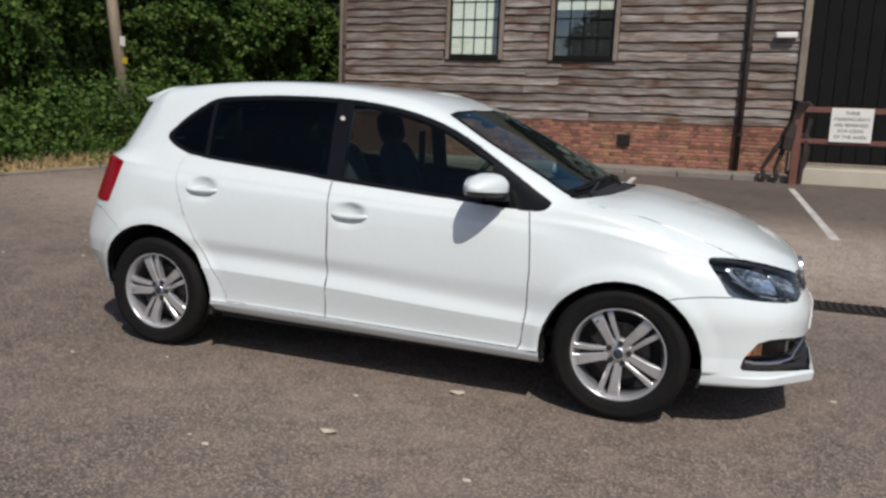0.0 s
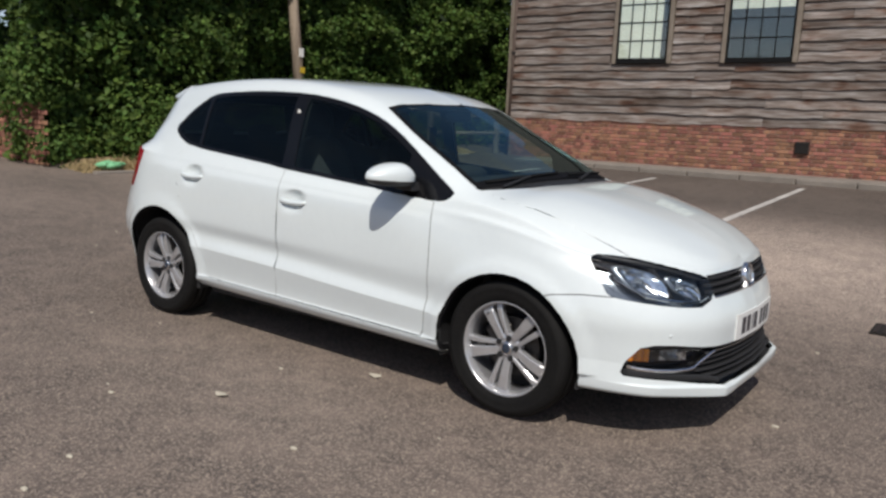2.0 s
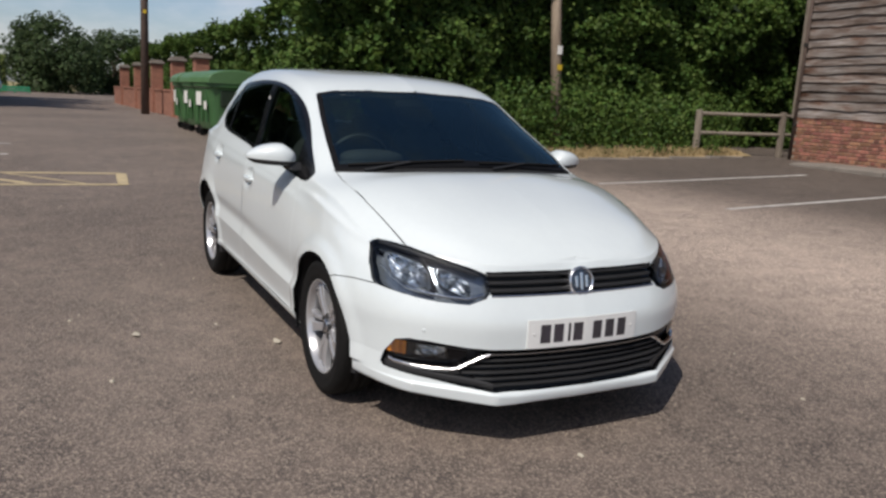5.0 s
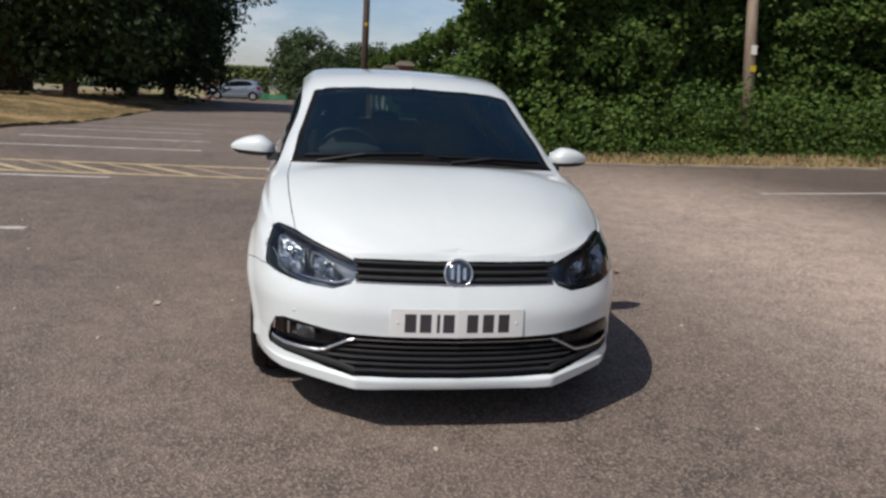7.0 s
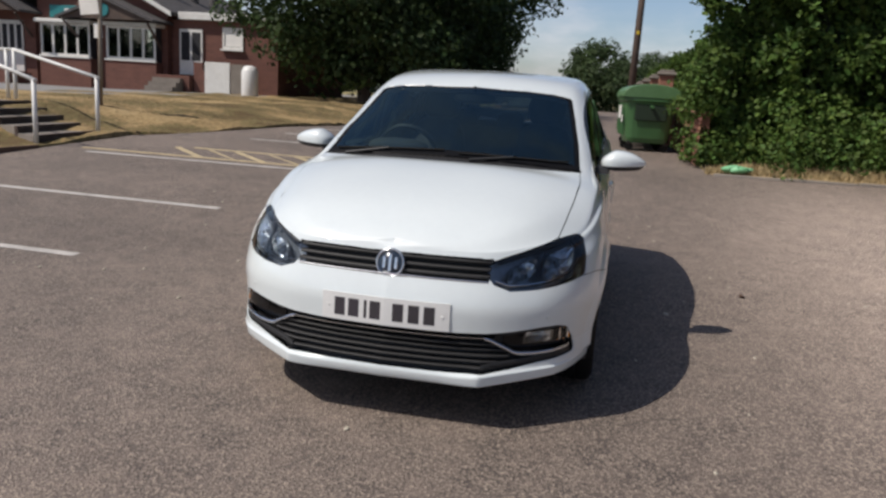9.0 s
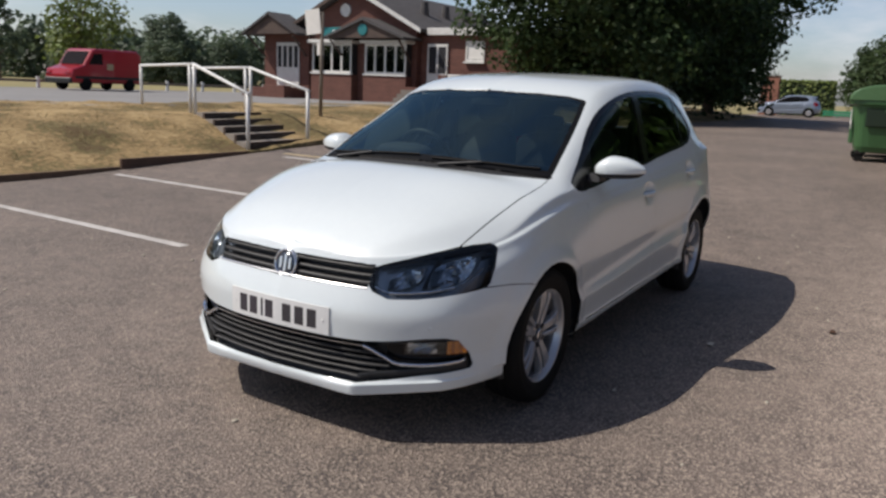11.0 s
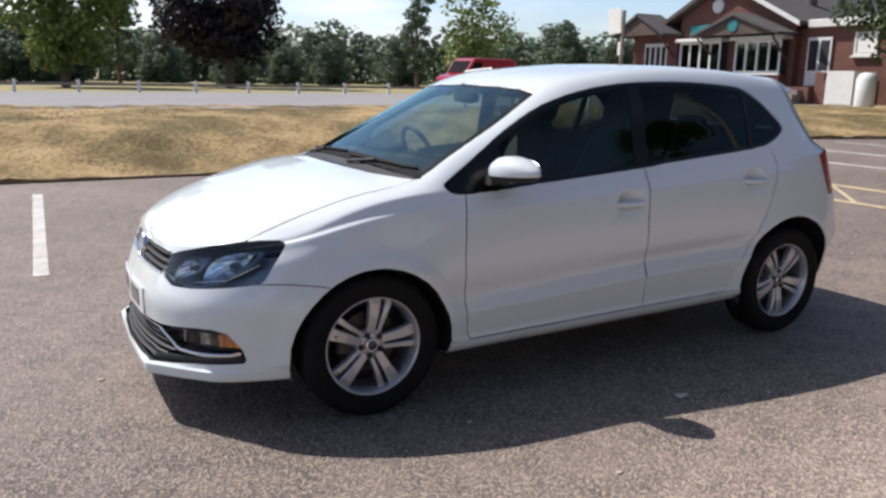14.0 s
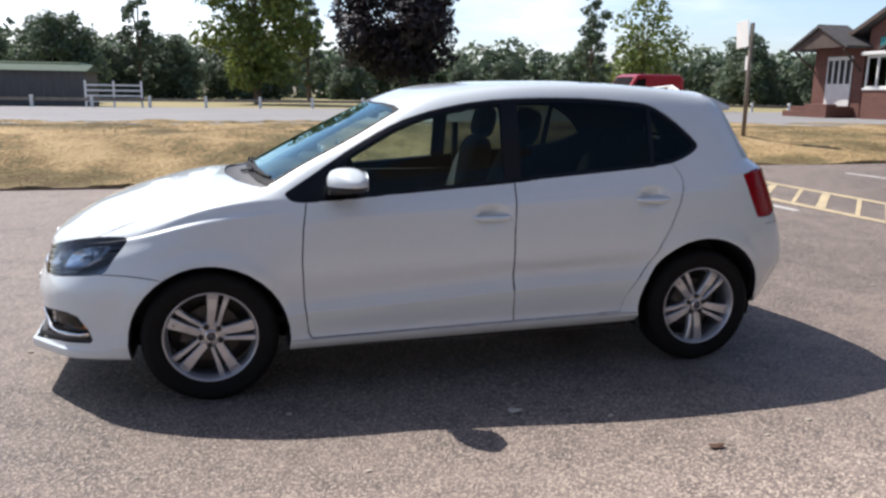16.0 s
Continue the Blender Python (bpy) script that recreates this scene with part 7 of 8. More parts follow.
def wheeled_bin(at, rz):
    b = thing("wheeled_bin", "large green four-wheeled rubbish bin by the brick wall", "rubbish bin", at, rz, "bins by the wall")
    bm = bmesh.new()
    rows = []
    for z, hx, hy in ((0.17, 0.50, 0.40), (0.26, 0.54, 0.43), (0.95, 0.61, 0.50), (0.98, 0.65, 0.54), (1.05, 0.65, 0.54)):
        ring = []
        for k in range(24):
            a = 2 * math.pi * (k + 0.5) / 24
            sx, sy = math.copysign(abs(math.cos(a)) ** 0.35, math.cos(a)), math.copysign(abs(math.sin(a)) ** 0.35, math.sin(a))
            ring.append(bm.verts.new((hx * sx, hy * sy, z)))
        rows.append(ring)
    for p, q in zip(rows, rows[1:]):
        for k in range(24):
            bm.faces.new((p[k], p[(k + 1) % 24], q[(k + 1) % 24], q[k]))
    bm.faces.new(rows[0][::-1])
    bm.faces.new(rows[-1])
    body = part("body", bm, M["bin_green"], b)
    bm = bmesh.new()
    rows = []
    for x in (-0.66, -0.655, -0.63, 0.63, 0.655, 0.66):
        sc = 1.0 if abs(x) < 0.64 else (0.97 if abs(x) < 0.658 else 0.9)
        ring = [bm.verts.new((x, 0.56 * math.cos(math.pi * k / 14) * (1 if sc == 1 else 0.99), 1.055 + (0.24 * math.sin(math.pi * k / 14) ** 0.8 + 0.02) * sc)) for k in range(15)]
        ring += [bm.verts.new((x, -0.56, 1.052)), bm.verts.new((x, 0.56, 1.052))]
        rows.append(ring)
    for p, q in zip(rows, rows[1:]):
        for k in range(16):
            bm.faces.new((p[k], p[k + 1], q[k + 1], q[k]))
    bm.faces.new(rows[0])
    bm.faces.new(rows[-1])
    bmesh.ops.recalc_face_normals(bm, faces=bm.faces[:])
    part("lid", bm, M["bin_lid"], b, "paler green domed lid")
    for sx in (-1, 1):
        part("trunnion", rod((sx * 0.62, 0, 0.88), (sx * 0.74, 0, 0.88), 0.035), M["bin_green"], body)
        for sy in (-1, 1):
            w = part("castor", rod((sx * 0.43 - 0.025, sy * 0.34, 0.085), (sx * 0.43 + 0.025, sy * 0.34, 0.085), 0.085, sides=16), M["rubber"], b, "black castor wheel")
            part("fork", box(sx * 0.43 - 0.04, sx * 0.43 + 0.04, sy * 0.34 - 0.05, sy * 0.34 + 0.05, 0.13, 0.20, 0.01), M["dark_metal"], w)
    # plate proud of the end, its dark colour standing for a recess in shade
    part("end_recess", box(0.588, 0.616, -0.31, 0.31, 0.60, 0.92, 0.02), M["bin_dark"], body, "proud end panel coloured dark like a shaded recess")
    for k in (-1, 0, 1):
        part("rib", box(k * 0.3 - 0.02, k * 0.3 + 0.02, -0.505, -0.455, 0.3, 0.95, 0.008), M["bin_green"], body)
    part("front_label", box(-0.32, 0.02, -0.512, -0.506, 0.62, 0.88), M["sign_white"], body, "white paper notice")
    part("front_label", box(0.2, 0.36, -0.512, -0.506, 0.55, 0.7), M["sign_white"], body, "white paper notice")
    return b


b0 = wheeled_bin((-11.5, 1.42, park_z(-11.5, 1.42)), 6)
copy_thing(b0, pose(-12.95, 1.40, park_z(-12.95, 1.4), 0, 0, 2))
copy_thing(b0, pose(-14.4, 1.38, park_z(-14.4, 1.38), 0, 0, -2))

# litter
lit = thing("litter", "crumpled pale green plastic bag on the verge", "litter", (-8.0, 2.75, park_z(-8, 2.75) + 0.05))
M["bag"] = mat("pale_green_plastic", (0.25, 0.55, 0.3), (0.15, 0.4, 0.2), 0.35, scale=9, fine=60)
bag = blob(0, 0, 0.05, 0.16, 0.24, 0.07, 1.2, 16, 9)
for v in bag.verts:
    v.co += Vector((0.05, 0.05, 0.03)) * noise.noise(v.co * 11)
part("bag", bag, M["bag"], lit)

# ---- steps and railings up the bank ----
A, B, C = Vector((-5.1, -7.55, 0.0)), Vector((-6.0, -9.9, 0.66)), Vector((-7.6, -13.6, 0.64))
A2, B2, C2 = Vector((-6.8, -7.75, 0.0)), Vector((-7.55, -10.0, 0.66)), Vector((-9.1, -13.7, 0.64))
A.z, A2.z = park_z(A.x, A.y) + 0.04, park_z(A2.x, A2.y) + 0.04
st = thing("steps", "worn timber-edged steps cut into the grass bank", "steps")
for k in range(5):
    u0, u1 = k / 5, (k + 1.15) / 5
    q = [A.lerp(B, u0), A2.lerp(B2, u0), A2.lerp(B2, u1), A.lerp(B, u1)]
    z = A.z + (0.68 - A.z) * (k + 1) / 5
    part("tread", prism([(p.x, p.y) for p in q], z - 0.3, z, 'z'), M["concrete"], st)
    e0, e1 = q[0], q[1]
    d = (e1 - e0).normalized()
    nrm = Vector((-d.y, d.x, 0)) * (-0.05)
    part("riser_board", prism([(e0.x, e0.y), (e1.x, e1.y), (e1.x - nrm.x, e1.y - nrm.y), (e0.x - nrm.x, e0.y - nrm.y)], z - 0.2, z + 0.012, 'z'), M["timber_dark"], st)
for a, b, c in ((A, B, C), (A2, B2, C2)):
    rl = thing("handrail", "white-painted tubular steel handrail beside the steps", "handrail", group="handrails of the steps")
    up = Vector((0, 0, 0.92))
    b2 = b + (c - b).normalized() * 0.28
    for p, w in ((a, 0.034), (b, 0.034), (b2, 0.034), (c, 0.034)):
        zz = bank_z(p.x, p.y) - 0.1
        part("post", rod((p.x, p.y, min(zz, p.z)), p + up, w, sides=10), M["white_paint"], rl, smooth=True)
    part("sloping_rail", rod(a + up - (b - a).normalized() * 0.05, b + up, 0.03, sides=10), M["white_paint"], rl, smooth=True)
    part("level_rail", rod(b2 + up - (b2 - b), c + up, 0.03, sides=10), M["white_paint"], rl, smooth=True)

sp = thing("sign_post", "leaning grey steel post with a blank white sign", "sign post", (-8.6, -9.0, bank_z(-8.6, -9.0)))
part("post", rod((0, 0, -0.2), (0.1, 0.12, 2.15), 0.04, sides=12), M["timber_grey"], sp, smooth=True)
sgn = part("sign_plate", box(-0.012, 0.0, -0.22, 0.22, -0.25, 0.25, 0.003), M["sign_white"], sp, "plain white sign plate")
sgn.matrix_basis = pose(0.15, -0.10, 1.95, 4, 3, -6)
part("small_plate", box(0.05, 0.06, -0.06, 0.12, 1.28, 1.55), M["sign_white"], sp, "small pinkish notice")

# low white fence past the upper road
lf = thing("low_fence", "low white post-and-rail fence along the upper road", "fence")
for x in np.arange(-34, 26, 2.6):
    part("post", box(x - 0.07, x + 0.07, -36.07, -35.93, 0.35, 1.06, 0.01), M["white_paint"], lf)
    part("rail", box(x + 0.07, x + 2.53, -36.03, -35.97, 0.80, 0.93, 0.008), M["timber_grey"], lf)
M["shed_grey"] = mat("dark_grey_boards", (0.13, 0.125, 0.125), (0.07, 0.068, 0.07), 0.85, scale=2, fine=20, stretch=(4, 4, 0.4), bump=0.01)
M["shed_roof"] = mat("dull_green_felt", (0.06, 0.10, 0.06), (0.035, 0.06, 0.04), 0.9, scale=1.5, fine=20)
shed = thing("shed", "low grey boarded shed across the upper road", "shed", (13.2, -40, 0.45))
part("wall", box(-5, 4, -2, 2, 0, 1.75), M["shed_grey"], shed)
part("roof", prism([(-2.3, 1.752), (2.3, 1.752), (0.3, 2.1), (-0.3, 2.1)], -5.2, 4.2, 'x'), M["shed_roof"], shed, "dull green roof")
gate = thing("field_gate", "white timber field gate beside the shed", "gate", (6.6, -36.0, 0.5))
for z in (0.25, 0.5, 0.75, 1.0):
    part("bar", box(-1.2, 1.2, -0.02, 0.02, z, z + 0.08), M["white_paint"], gate)
for x in (-1.25, 0, 1.25):
    part("upright", box(x - 0.05, x + 0.05, -0.045, -0.021, 0, 1.25), M["white_paint"], gate)
sh2 = thing("oil_tank", "low green painted store beyond the field gate", "tank", (16, -50, 0.4))
part("wall", box(-6, 3, -2, 2, 0, 2.5, 0.05), M["bin_green"], sh2)

# ---- club house ----
M["house_brick"] = mat("house_brick", (0.185, 0.082, 0.06), (0.105, 0.046, 0.036), 0.9, scale=1.5, fine=14, stretch=(1, 1, 3), bump=0.01)
M["slate"] = mat("grey_roof_tile", (0.10, 0.092, 0.09), (0.05, 0.045, 0.045), 0.8, scale=2, fine=12, stretch=(1, 1, 4), bump=0.01)
M["teal"] = mat("teal_sign", (0.02, 0.2, 0.21), (0.015, 0.15, 0.16), 0.5)
HX, HZ = -28.5, 0.33
house = thing("club_house", "red brick single-storey club house with gables and white windows", "building")
part("main_wall", prism([(-27.6, HZ), (-20.55, HZ), (-20.55, 4.3), (-24.65, 6.35), (-27.6, 4.85)], HX - 11, HX, 'x'), M["house_brick"], house, "brick gable wall")
part("side_wall", box(HX - 9, HX - 0.4, -20.55, -15.1, HZ, 3.98), M["house_brick"], house, "brick wall under a flat roof")
part("lobby_wall", box(HX - 4, HX + 0.15, -31.0, -27.62, HZ, 4.05), M["house_brick"], house)
rf = part("main_roof", prism([(-29.2, 4.12), (-24.65, 6.42), (-20.1, 4.12), (-20.1, 4.28), (-24.65, 6.62), (-29.2, 4.28)], HX - 11.3, HX + 0.45, 'x'), M["slate"], house, "dark tiled gable roof")
for s in (-1, 1):
    part("bargeboard", prism([(-24.65, 6.66), (-24.65 + s * 4.6, 4.27), (-24.65 + s * 4.6, 4.05), (-24.65, 6.42)], HX + 0.455, HX + 0.50, 'x'), M["window_white"] if s > 0 else M["timber_dark"], house)
part("flat_roof", box(HX - 9.2, HX - 0.1, -20.05, -14.95, 3.985, 4.34, 0.02), M["window_white"], house, "white fascia of the flat roof")
for k in range(4):
    part("roof_vent", rod((HX - 3 - k * 2.1, -22.2, 5.2), (HX - 3 - k * 2.1, -22.2, 6.0), 0.28, 0.2, 12), M["slate"], house)


def porch(yc, half, apex, eave, out, name, HX=HX):
    p = part(name, prism([(yc - half - 0.2, eave - 0.12), (yc, apex), (yc + half + 0.2, eave - 0.12), (yc + half + 0.2, eave), (yc, apex + 0.16), (yc - half - 0.2, eave)], HX - 0.2, HX + out, 'x'), M["slate"], house, "tiled porch gable")
    part("gable_board", prism([(yc - half, eave - 0.05), (yc, apex - 0.03), (yc + half, eave - 0.05)], HX + out - 0.25, HX + out - 0.15, 'x'), M["timber_dark"], p)
    for s in (-1, 1):
        part("brace", rod((HX + 0.05, yc + s * (half - 0.3), eave - 1.3), (HX + out - 0.15, yc + s * (half - 0.15), eave - 0.15), 0.06, sides=6), M["timber_dark"], p)
    return p


porch(-29.4, 1.85, 5.0, 4.0, 1.5, "porch_roof")
porch(-22.9, 2.35, 4.62, 3.78, 1.5, "porch_roof")


def house_window(y0, y1, z0, z1, n, x, label, proud=0.06):
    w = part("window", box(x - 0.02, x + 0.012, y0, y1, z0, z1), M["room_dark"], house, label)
    for a, b, c, d in ((y0, y0 + 0.09, z0, z1), (y1 - 0.09, y1, z0, z1), (y0 + 0.09, y1 - 0.09, z1 - 0.09, z1), (y0 + 0.09, y1 - 0.09, z0, z0 + 0.1)):
        part("frame", box(x + 0.014, x + proud, a, b, c, d), M["window_white"], w)
    for k in range(1, n):
        ym = y0 + (y1 - y0) * k / n
        part("mullion", box(x + 0.014, x + proud - 0.004, ym - 0.05, ym + 0.05, z0 + 0.1, z1 - 0.09), M["window_white"], w)
    part("sill", box(x + 0.014, x + 0.16, y0 - 0.06, y1 + 0.06, z0 - 0.09, z0 - 0.002), M["window_white"], w)
    pn = part("pane", box(x + 0.016, x + 0.02, y0 + 0.09, y1 - 0.09, z0 + 0.1, z1 - 0.09), M["pane"], w)
    pn.visible_shadow = False
    return w


for y0, y1 in ((-27.05, -24.35), (-23.45, -20.85)):
    part("bay", box(HX, HX + 0.55, y0 - 0.05, y1 + 0.05, HZ, 1.82), M["house_brick"], house, "brick bay below a window")
    part("bay_roof", box(HX, HX + 0.75, y0 - 0.2, y1 + 0.2, 3.5, 3.68, 0.03), M["window_white"], house)
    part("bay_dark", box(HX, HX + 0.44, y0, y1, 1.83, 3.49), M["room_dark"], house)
    house_window(y0, y1, 1.92, 3.48, 4, HX + 0.45, "white-framed bay window with four lights")
house_window(-17.88, -16.84, 2.7, 3.7, 1, HX - 0.39, "small white-framed window")
part("blind", box(HX - 0.372, HX - 0.368, -17.78, -16.94, 2.82, 3.6), M["sign_white"], house, "white board in the window")
dl = part("door", box(HX + 0.16, HX + 0.22, -30.0, -28.3, 1.0, 3.55, 0.01), M["window_white"], house, "white double door with tall panes")
for k in range(4):
    y = -29.88 + k * 0.41
    part("door_pane", box(HX + 0.222, HX + 0.235, y, y + 0.26, 2.15, 3.35), M["room_dark"], dl)
d2 = part("door", box(HX - 0.38, HX - 0.30, -20.1, -18.9, 1.35, 3.55, 0.01), M["window_white"], house, "white glazed side door")
for k in range(2):
    part("door_pane", box(HX - 0.298, HX - 0.285, -20.0 + k * 0.56, -19.56 + k * 0.56, 2.05, 3.4), M["room_dark"], d2)
part("landing", box(HX - 0.38, HX + 1.2, -20.4, -18.7, HZ, 1.3), M["house_brick"], house)
for k in range(4):
    part("door_step", box(HX + 1.2 + k * 0.3, HX + 1.5 + k * 0.3, -20.4, -19.0, HZ, 1.15 - k * 0.2), M["concrete"], house)
part("store_wall", box(HX - 0.35, HX + 0.9, -18.65, -18.2, HZ, 1.95), M["house_brick"], house)
part("store_wall", box(HX + 0.5, HX + 0.9, -18.2, -16.0, HZ, 1.6), M["house_brick"], house)
part("store_door", box(HX + 0.92, HX + 0.98, -18.05, -16.8, 0.55, 2.0, 0.01), M["window_white"], house, "white store door")
part("store_door", box(HX + 0.92, HX + 0.98, -16.75, -15.85, 0.55, 1.95, 0.01), M["concrete"], house, "grey store door")
tealp = part("name_board", box(HX + 0.02, HX + 0.09, -26.85, -24.4, 3.78, 4.4, 0.01), M["teal"], house, "teal sign board with pale bars")
for k in range(2):
    part("sign_bar", box(HX + 0.092, HX + 0.098, -26.0, -24.7, 4.14 - k * 0.2, 4.24 - k * 0.2), M["sign_white"], tealp)
part("round_vent", lathe([(0.0005, 0.05), (0.26, 0.05), (0.33, 0.08), (0.36, 0.02), (0.36, 0.0)], 'x', 24), M["window_white"], house, "round white gable vent").matrix_basis = pose(HX + 0.02, -25.15, 5.3)
part("porch_disc", lathe([(0.0005, 0.03), (0.28, 0.03), (0.3, 0.0)], 'x', 20), M["teal"], house, "teal round sign").matrix_basis = pose(HX + 1.37, -22.95, 4.15)
part("lobby_step", box(HX + 0.155, HX + 1.2, -31.2, -28.0, HZ - 0.1, 0.95), M["house_brick"], house)
part("lobby_step", box(HX + 1.2, HX + 1.7, -31.2, -29.6, HZ - 0.1, 0.72), M["house_brick"], house)

part("planter", box(HX + 1.21, HX + 1.8, -29.5, -27.9, HZ - 0.1, 1.1, 0.02), M["house_brick"], house, "low brick planter by the steps")
eye_h = Matrix.Translation((3.7, 2.6, 1.34))
house.matrix_basis = eye_h @ Matrix.Rotation(-0.0103, 4, 'Z') @ Matrix.Diagonal((0.94, 0.94, 0.90, 1)) @ eye_h.inverted()

# brick store behind the trees and low white object by the house
tank = thing("gas_tank", "white upright gas bottle beside the store door", "gas bottle", (-23.2, -13.1, bank_z(-23.2, -13.1) - 0.02))
part("bottle", lathe([(0.0005, 0.0), (0.3, 0.0), (0.32, 0.06), (0.32, 0.95), (0.24, 1.12), (0.1, 1.18), (0.0005, 1.18)], 'z', 20), M["white_paint"], tank, smooth=True)

# ---- red van ----
M["van_screen"] = mat("dusty_dark_screen", (0.03, 0.025, 0.028), (0.02, 0.018, 0.02), 0.9, spec=0.03)
M["van_red"] = mat("red_van_paint", (0.42, 0.012, 0.025), (0.36, 0.01, 0.02), 0.3, coat=0.8)
van = thing("van", "red delivery van parked on the upper road", "van", (-20.0, -33.6, upper_z(-17, -33)), 8)
prof = [(-2.15, 0.35), (-2.2, 1.0), (-2.1, 1.85), (-1.9, 2.0), (0.7, 2.0), (0.95, 1.9), (1.45, 1.2), (2.1, 1.0), (2.2, 0.75), (2.2, 0.35)]
part("body", prism(prof, -0.88, 0.88, 'y', 0.08), M["van_red"], van)
part("windscreen", prism([(0.98, 1.86), (1.02, 1.86), (1.46, 1.24), (1.42, 1.24)], -0.72, 0.72, 'y'), M["van_screen"], van)
for s in (-1, 1):
    part("side_window", prism([(0.35, 1.25), (1.2, 1.25), (0.85, 1.75), (0.35, 1.78)], s * 0.882, s * 0.89, 'y'), M["gloss_black"], van)
    part("bumper_trim", box(-2.0, 2.0, s * 0.885 - 0.008, s * 0.885 + 0.008, 0.55, 0.68), M["plastic"], van)
    part("headlamp", box(2.14, 2.22, s * 0.62 - 0.16, s * 0.62 + 0.16, 0.72, 0.9, 0.02), M["lens"], van)
    for x in (-1.35, 1.35):
        w = part("wheel", lathe([(0.0005, 0.1), (0.18, 0.1), (0.2, 0.11), (0.3, 0.1), (0.31, 0.0), (0.3, -0.1)], 'y', 24), M["rubber"], van, "black wheel")
        w.matrix_basis = pose(x, s * 0.79, 0.31, 0, 0, 0 if s > 0 else 180)
for s in (-1, 1):
    part("rear_door", box(-2.215, -2.17, s * 0.41 - 0.39, s * 0.41 + 0.39, 0.5, 1.78, 0.02), M["van_red"], van)
    part("tail_lamp", box(-2.2, -2.14, s * 0.84 - 0.05, s * 0.84 + 0.05, 0.8, 1.3, 0.01), M["red_lens"], van, "red tail lamp")
part("front_bumper", box(2.1, 2.28, -0.86, 0.86, 0.32, 0.6, 0.05), M["plastic"], van)
part("door_mark", box(-0.3, 0.1, 0.892, 0.896, 1.0, 1.3), M["line_yellow"], van, "plain yellow mark")

# ---- silver car at the end of the drive ----
# silver-blue paint, darkened so that the tree shade lies in its colour
M["silver"] = mat("shaded_silver_paint", (0.28, 0.33, 0.41), (0.25, 0.30, 0.37), 0.3, metal=0.4, coat=0.8)
far = thing("car", "silver-blue hatchback parked in tree shade at the end of the drive", "car", (-53.2, -6.0, park_z(-53, -6)), -88)
shell([0, "front_bumper", "rear_bumper", "bonnet", "front_door", "rear_door", "sill", "cowl"], "body", M["silver"], far, both=True, depth=0)
for reg_, nm_ in ((["screen_border", "screen"], "windscreen"), (["rear_window"], "rear_window"), (["grille"], "grille"), (["intake"], "lower_grille")):
    shell(reg_, nm_, M["gloss_black"], far, both=True, depth=0)
for flip_ in (True, False):
    shell(["window_trim", "front_pane", "rear_pane", "quarter_pane"], "side_window", M["gloss_black"], far, flip=flip_, depth=0)
    shell(["headlight"], "headlight", M["lens"], far, flip=flip_, depth=0)
    shell(["tail_light"], "tail_light", M["red_lens"], far, flip=flip_, depth=0)
for x in (1.235, -1.235):
    for s in (-1, 1):
        w = part("wheel", lathe([(0.0005, 0.07), (0.19, 0.06), (0.2, 0.08), (0.29, 0.08), (0.3, 0.0), (0.29, -0.09)], 'y', 28), M["rubber"], far, "black wheel with a silver hub")
        w.matrix_basis = pose(x, s * 0.73, 0.3, 0, 0, 0 if s > 0 else 180)
        part("hub", lathe([(0.0005, 0.085), (0.17, 0.075), (0.19, 0.065)], 'y', 20), M["alloy"], w)

# brick end wall and low barrier at the end of the drive
endw = thing("brick_end_wall", "tall red brick wall end beside the clipped hedge", "wall", (-57.5, -8.1, park_z(-57, -8)), kind="structure")
part("wall", box(-0.25, 0.25, -0.6, 0.6, -0.2, 2.75, 0.02), M["brick_far"], endw)
part("coping", box(-0.31, 0.31, -0.66, 0.66, 2.753, 2.85, 0.02), M["concrete"], endw)
bar_ = thing("plastic_barrier", "low bright green plastic barrier at the end of the drive", "barrier", (-58.0, -3.5, park_z(-58, -3.5)))
M["barrier_green"] = mat("bright_green_plastic", (0.03, 0.26, 0.13), (0.02, 0.2, 0.1), 0.5, scale=3, fine=30)
for z_ in (0.12, 0.32):
    part("panel", box(-0.04, 0.04, -0.95, 0.95, z_, z_ + 0.16, 0.015), M["barrier_green"], bar_)
for y_ in (-0.9, 0.0, 0.9):
    part("foot", box(-0.2, 0.2, y_ - 0.04, y_ + 0.04, 0.0, 0.115, 0.01), M["barrier_green"], bar_)

# fallen leaves, chips and stones on the tarmac
rs2 = random.Random(4)
grit = thing("leaf_litter", "dry leaves and pale chips scattered on the tarmac", "leaf litter", kind="stuff")
gm = bmesh.new()
for k in range(150):
    x, y = rs2.uniform(-4, 5), rs2.uniform(-4.5, 5)
    if abs(x) < 2.1 and abs(y) < 0.95:
        continue
    s = rs2.choice((0.006, 0.008, 0.011, 0.014))
    made = bmesh.ops.create_icosphere(gm, subdivisions=1, radius=s, matrix=Matrix.Translation((x, y, park_z(x, y) + s * 0.3)) @ Matrix.Diagonal((1.4, 0.8, 0.5, 1)))
part("chips", gm, M["concrete_pale"], grit)["kind"] = "stuff"
M["dead_leaf"] = mat("dead_leaf", (0.1, 0.05, 0.028), (0.06, 0.03, 0.018), 0.8)
lp = [(-0.69, 1.79), (0.51, -0.8), (-0.05, 1.24), (0.19, -1.46), (3.1, 1.9)]
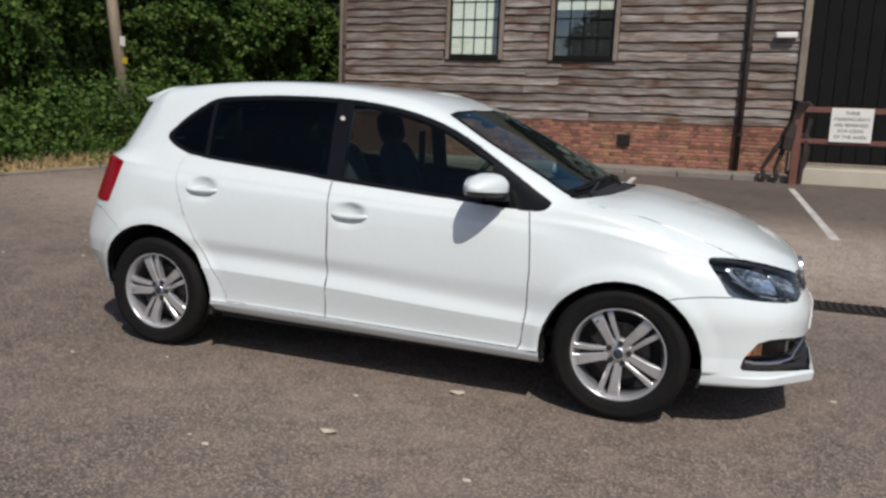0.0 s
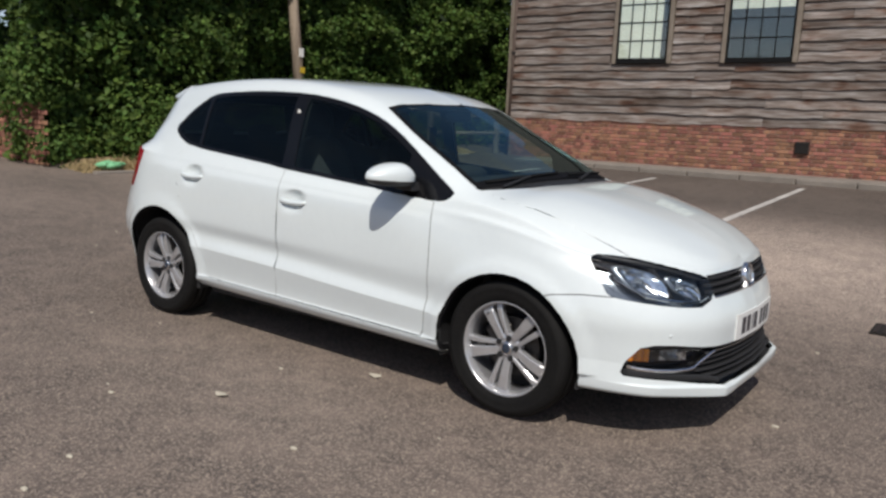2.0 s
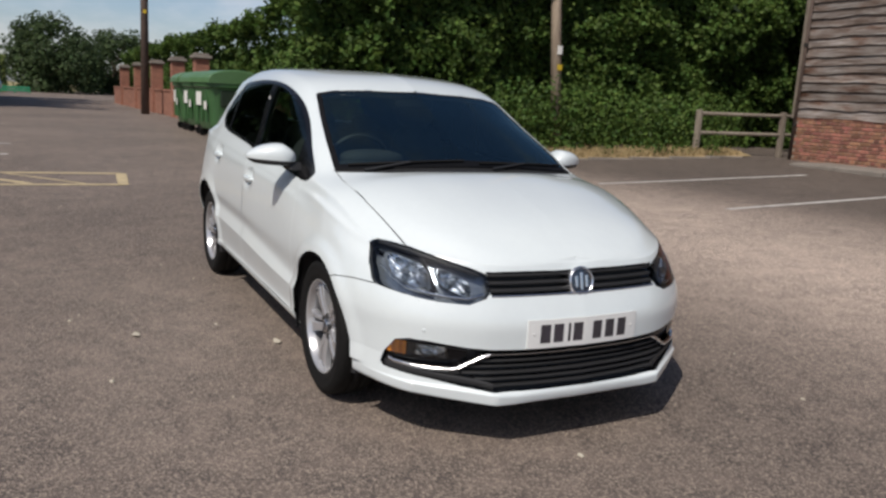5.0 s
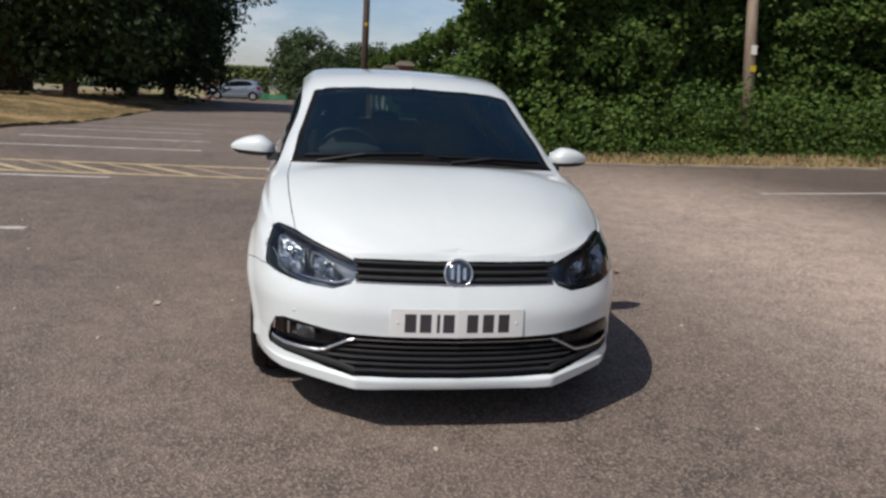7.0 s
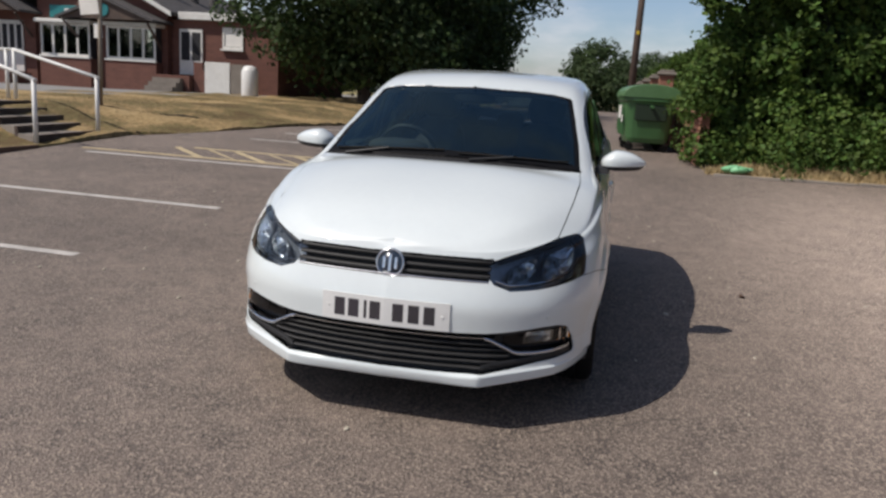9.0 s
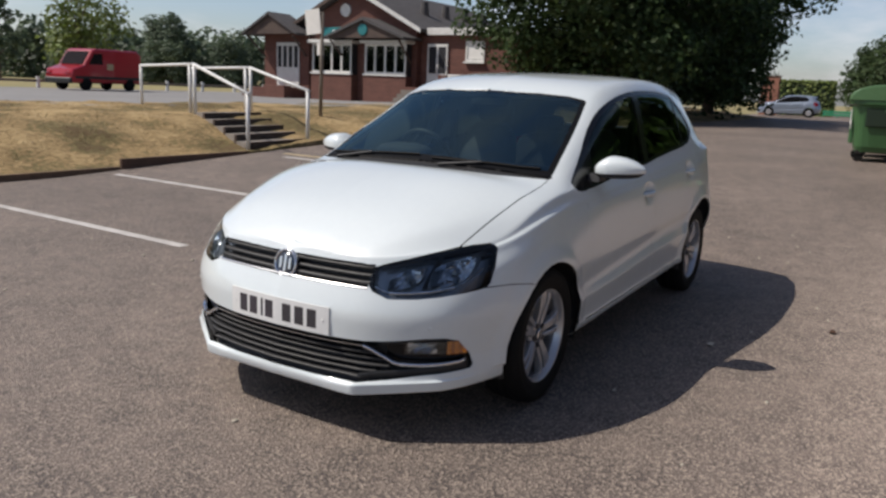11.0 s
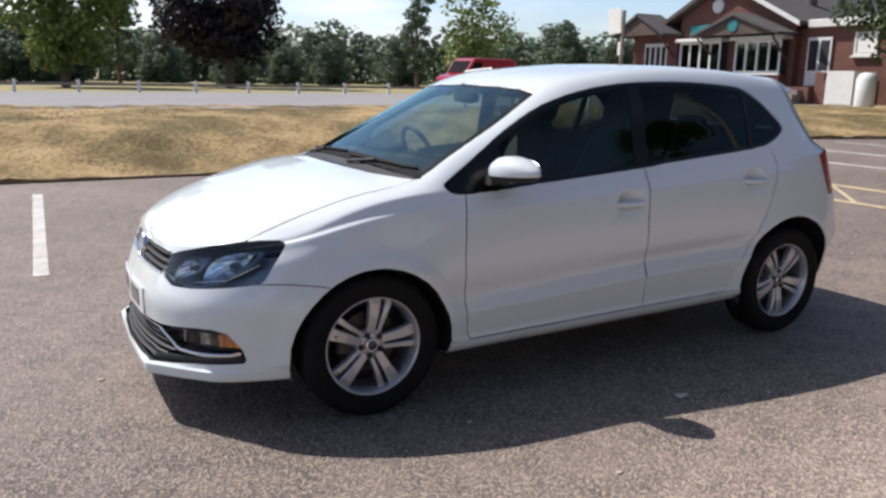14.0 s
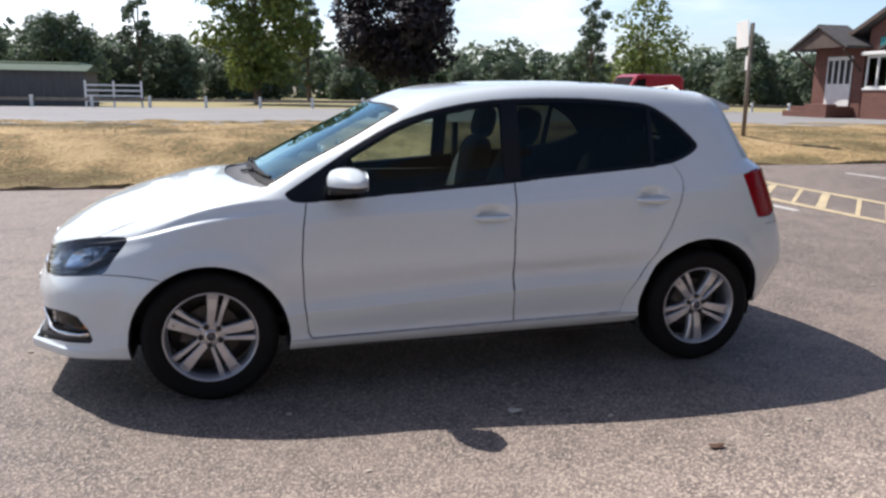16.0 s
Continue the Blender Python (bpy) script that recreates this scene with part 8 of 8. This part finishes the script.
for x, y in lp:
    gm = bmesh.new()
    vs = [gm.verts.new((x + 0.035 * math.cos(a * 1.05) * (1 + 0.3 * math.sin(a * 7 + x)), y + 0.022 * math.sin(a * 1.05), park_z(x, y) + 0.006 + 0.01 * math.sin(a * 2 + y) ** 2)) for a in range(6)]
    gm.faces.new(vs)
    tagged(link("dead_leaf", gm, M["dead_leaf"] if y > 1.5 else M["concrete_pale"]), "curled dry brown leaf on the tarmac" if y > 1.5 else "small pale chip lying on the tarmac", "leaf" if y > 1.5 else "chip")



# ---- bricks, last ----
def brick_mesh(w, h, d, seed):
    r = random.Random(seed)
    bm = box(-w / 2, w / 2, -d, 0, -h / 2, h / 2, 0.006)
    for v in bm.verts:
        v.co += Vector((r.uniform(-1, 1), r.uniform(-1, 1), r.uniform(-1, 1))) * 0.002
    me = bpy.data.meshes.new("brick")
    bm.to_mesh(me)
    bm.free()
    me.materials.append(M["brick"])
    return me


variants = [brick_mesh(0.215, 0.064, 0.012, k) for k in range(5)] + [brick_mesh(0.1025, 0.064, 0.012, k) for k in range(3)]


def lay(parent, places, facing, limit=300):
    """Bricks as parts where the camera comes nearest, the rest joined."""
    places = sorted(places, key=lambda p: p[3])
    vv, ff = [], []
    for k, (x, y, z, far_, header) in enumerate(places):
        me = variants[5 + k % 3] if header else variants[k % 5]
        m = pose(x, y, z, 0, 0, facing)
        if k < limit:
            o = new("brick", me)
            o.parent = parent
            o.matrix_basis = m
        else:
            b = len(vv)
            vv += [tuple(m @ v.co) for v in me.vertices]
            ff += [[b + i for i in p.vertices] for p in me.polygons]
    if vv:
        me = bpy.data.meshes.new("brickwork")
        me.from_pydata(vv, [], ff)
        me.materials.append(M["brick_stuff"])
        o = new("brickwork", me)
        o.parent = parent
        o["kind"] = "stuff"


rk = random.Random(9)
spots = []
for row in range(13):
    z = 0.475 + row * 0.075
    head = row % 2
    x = -7.33 + (0.06 if head else 0.0)
    while x < 2.62:
        header = head and True
        w = 0.1025 if header else 0.215
        spots.append((x + w / 2, BY + 0.021 - rk.uniform(0, 0.004), z, abs(x + 2.5), bool(header)))
        x += w + 0.010
lay(plinth, spots, 0)
spots = []
wcore = [o for o in wallb.children if o.name.startswith("wall_core")][0]
for row in range(11):
    z = 0.36 + row * 0.075
    x = -8.83 - (0.11 if row % 2 else 0)
    while x > -21:
        spots.append((x, wall_y(x) - 0.0005, z, -x, False))
        x -= 0.225
lay(wcore, spots, 0)
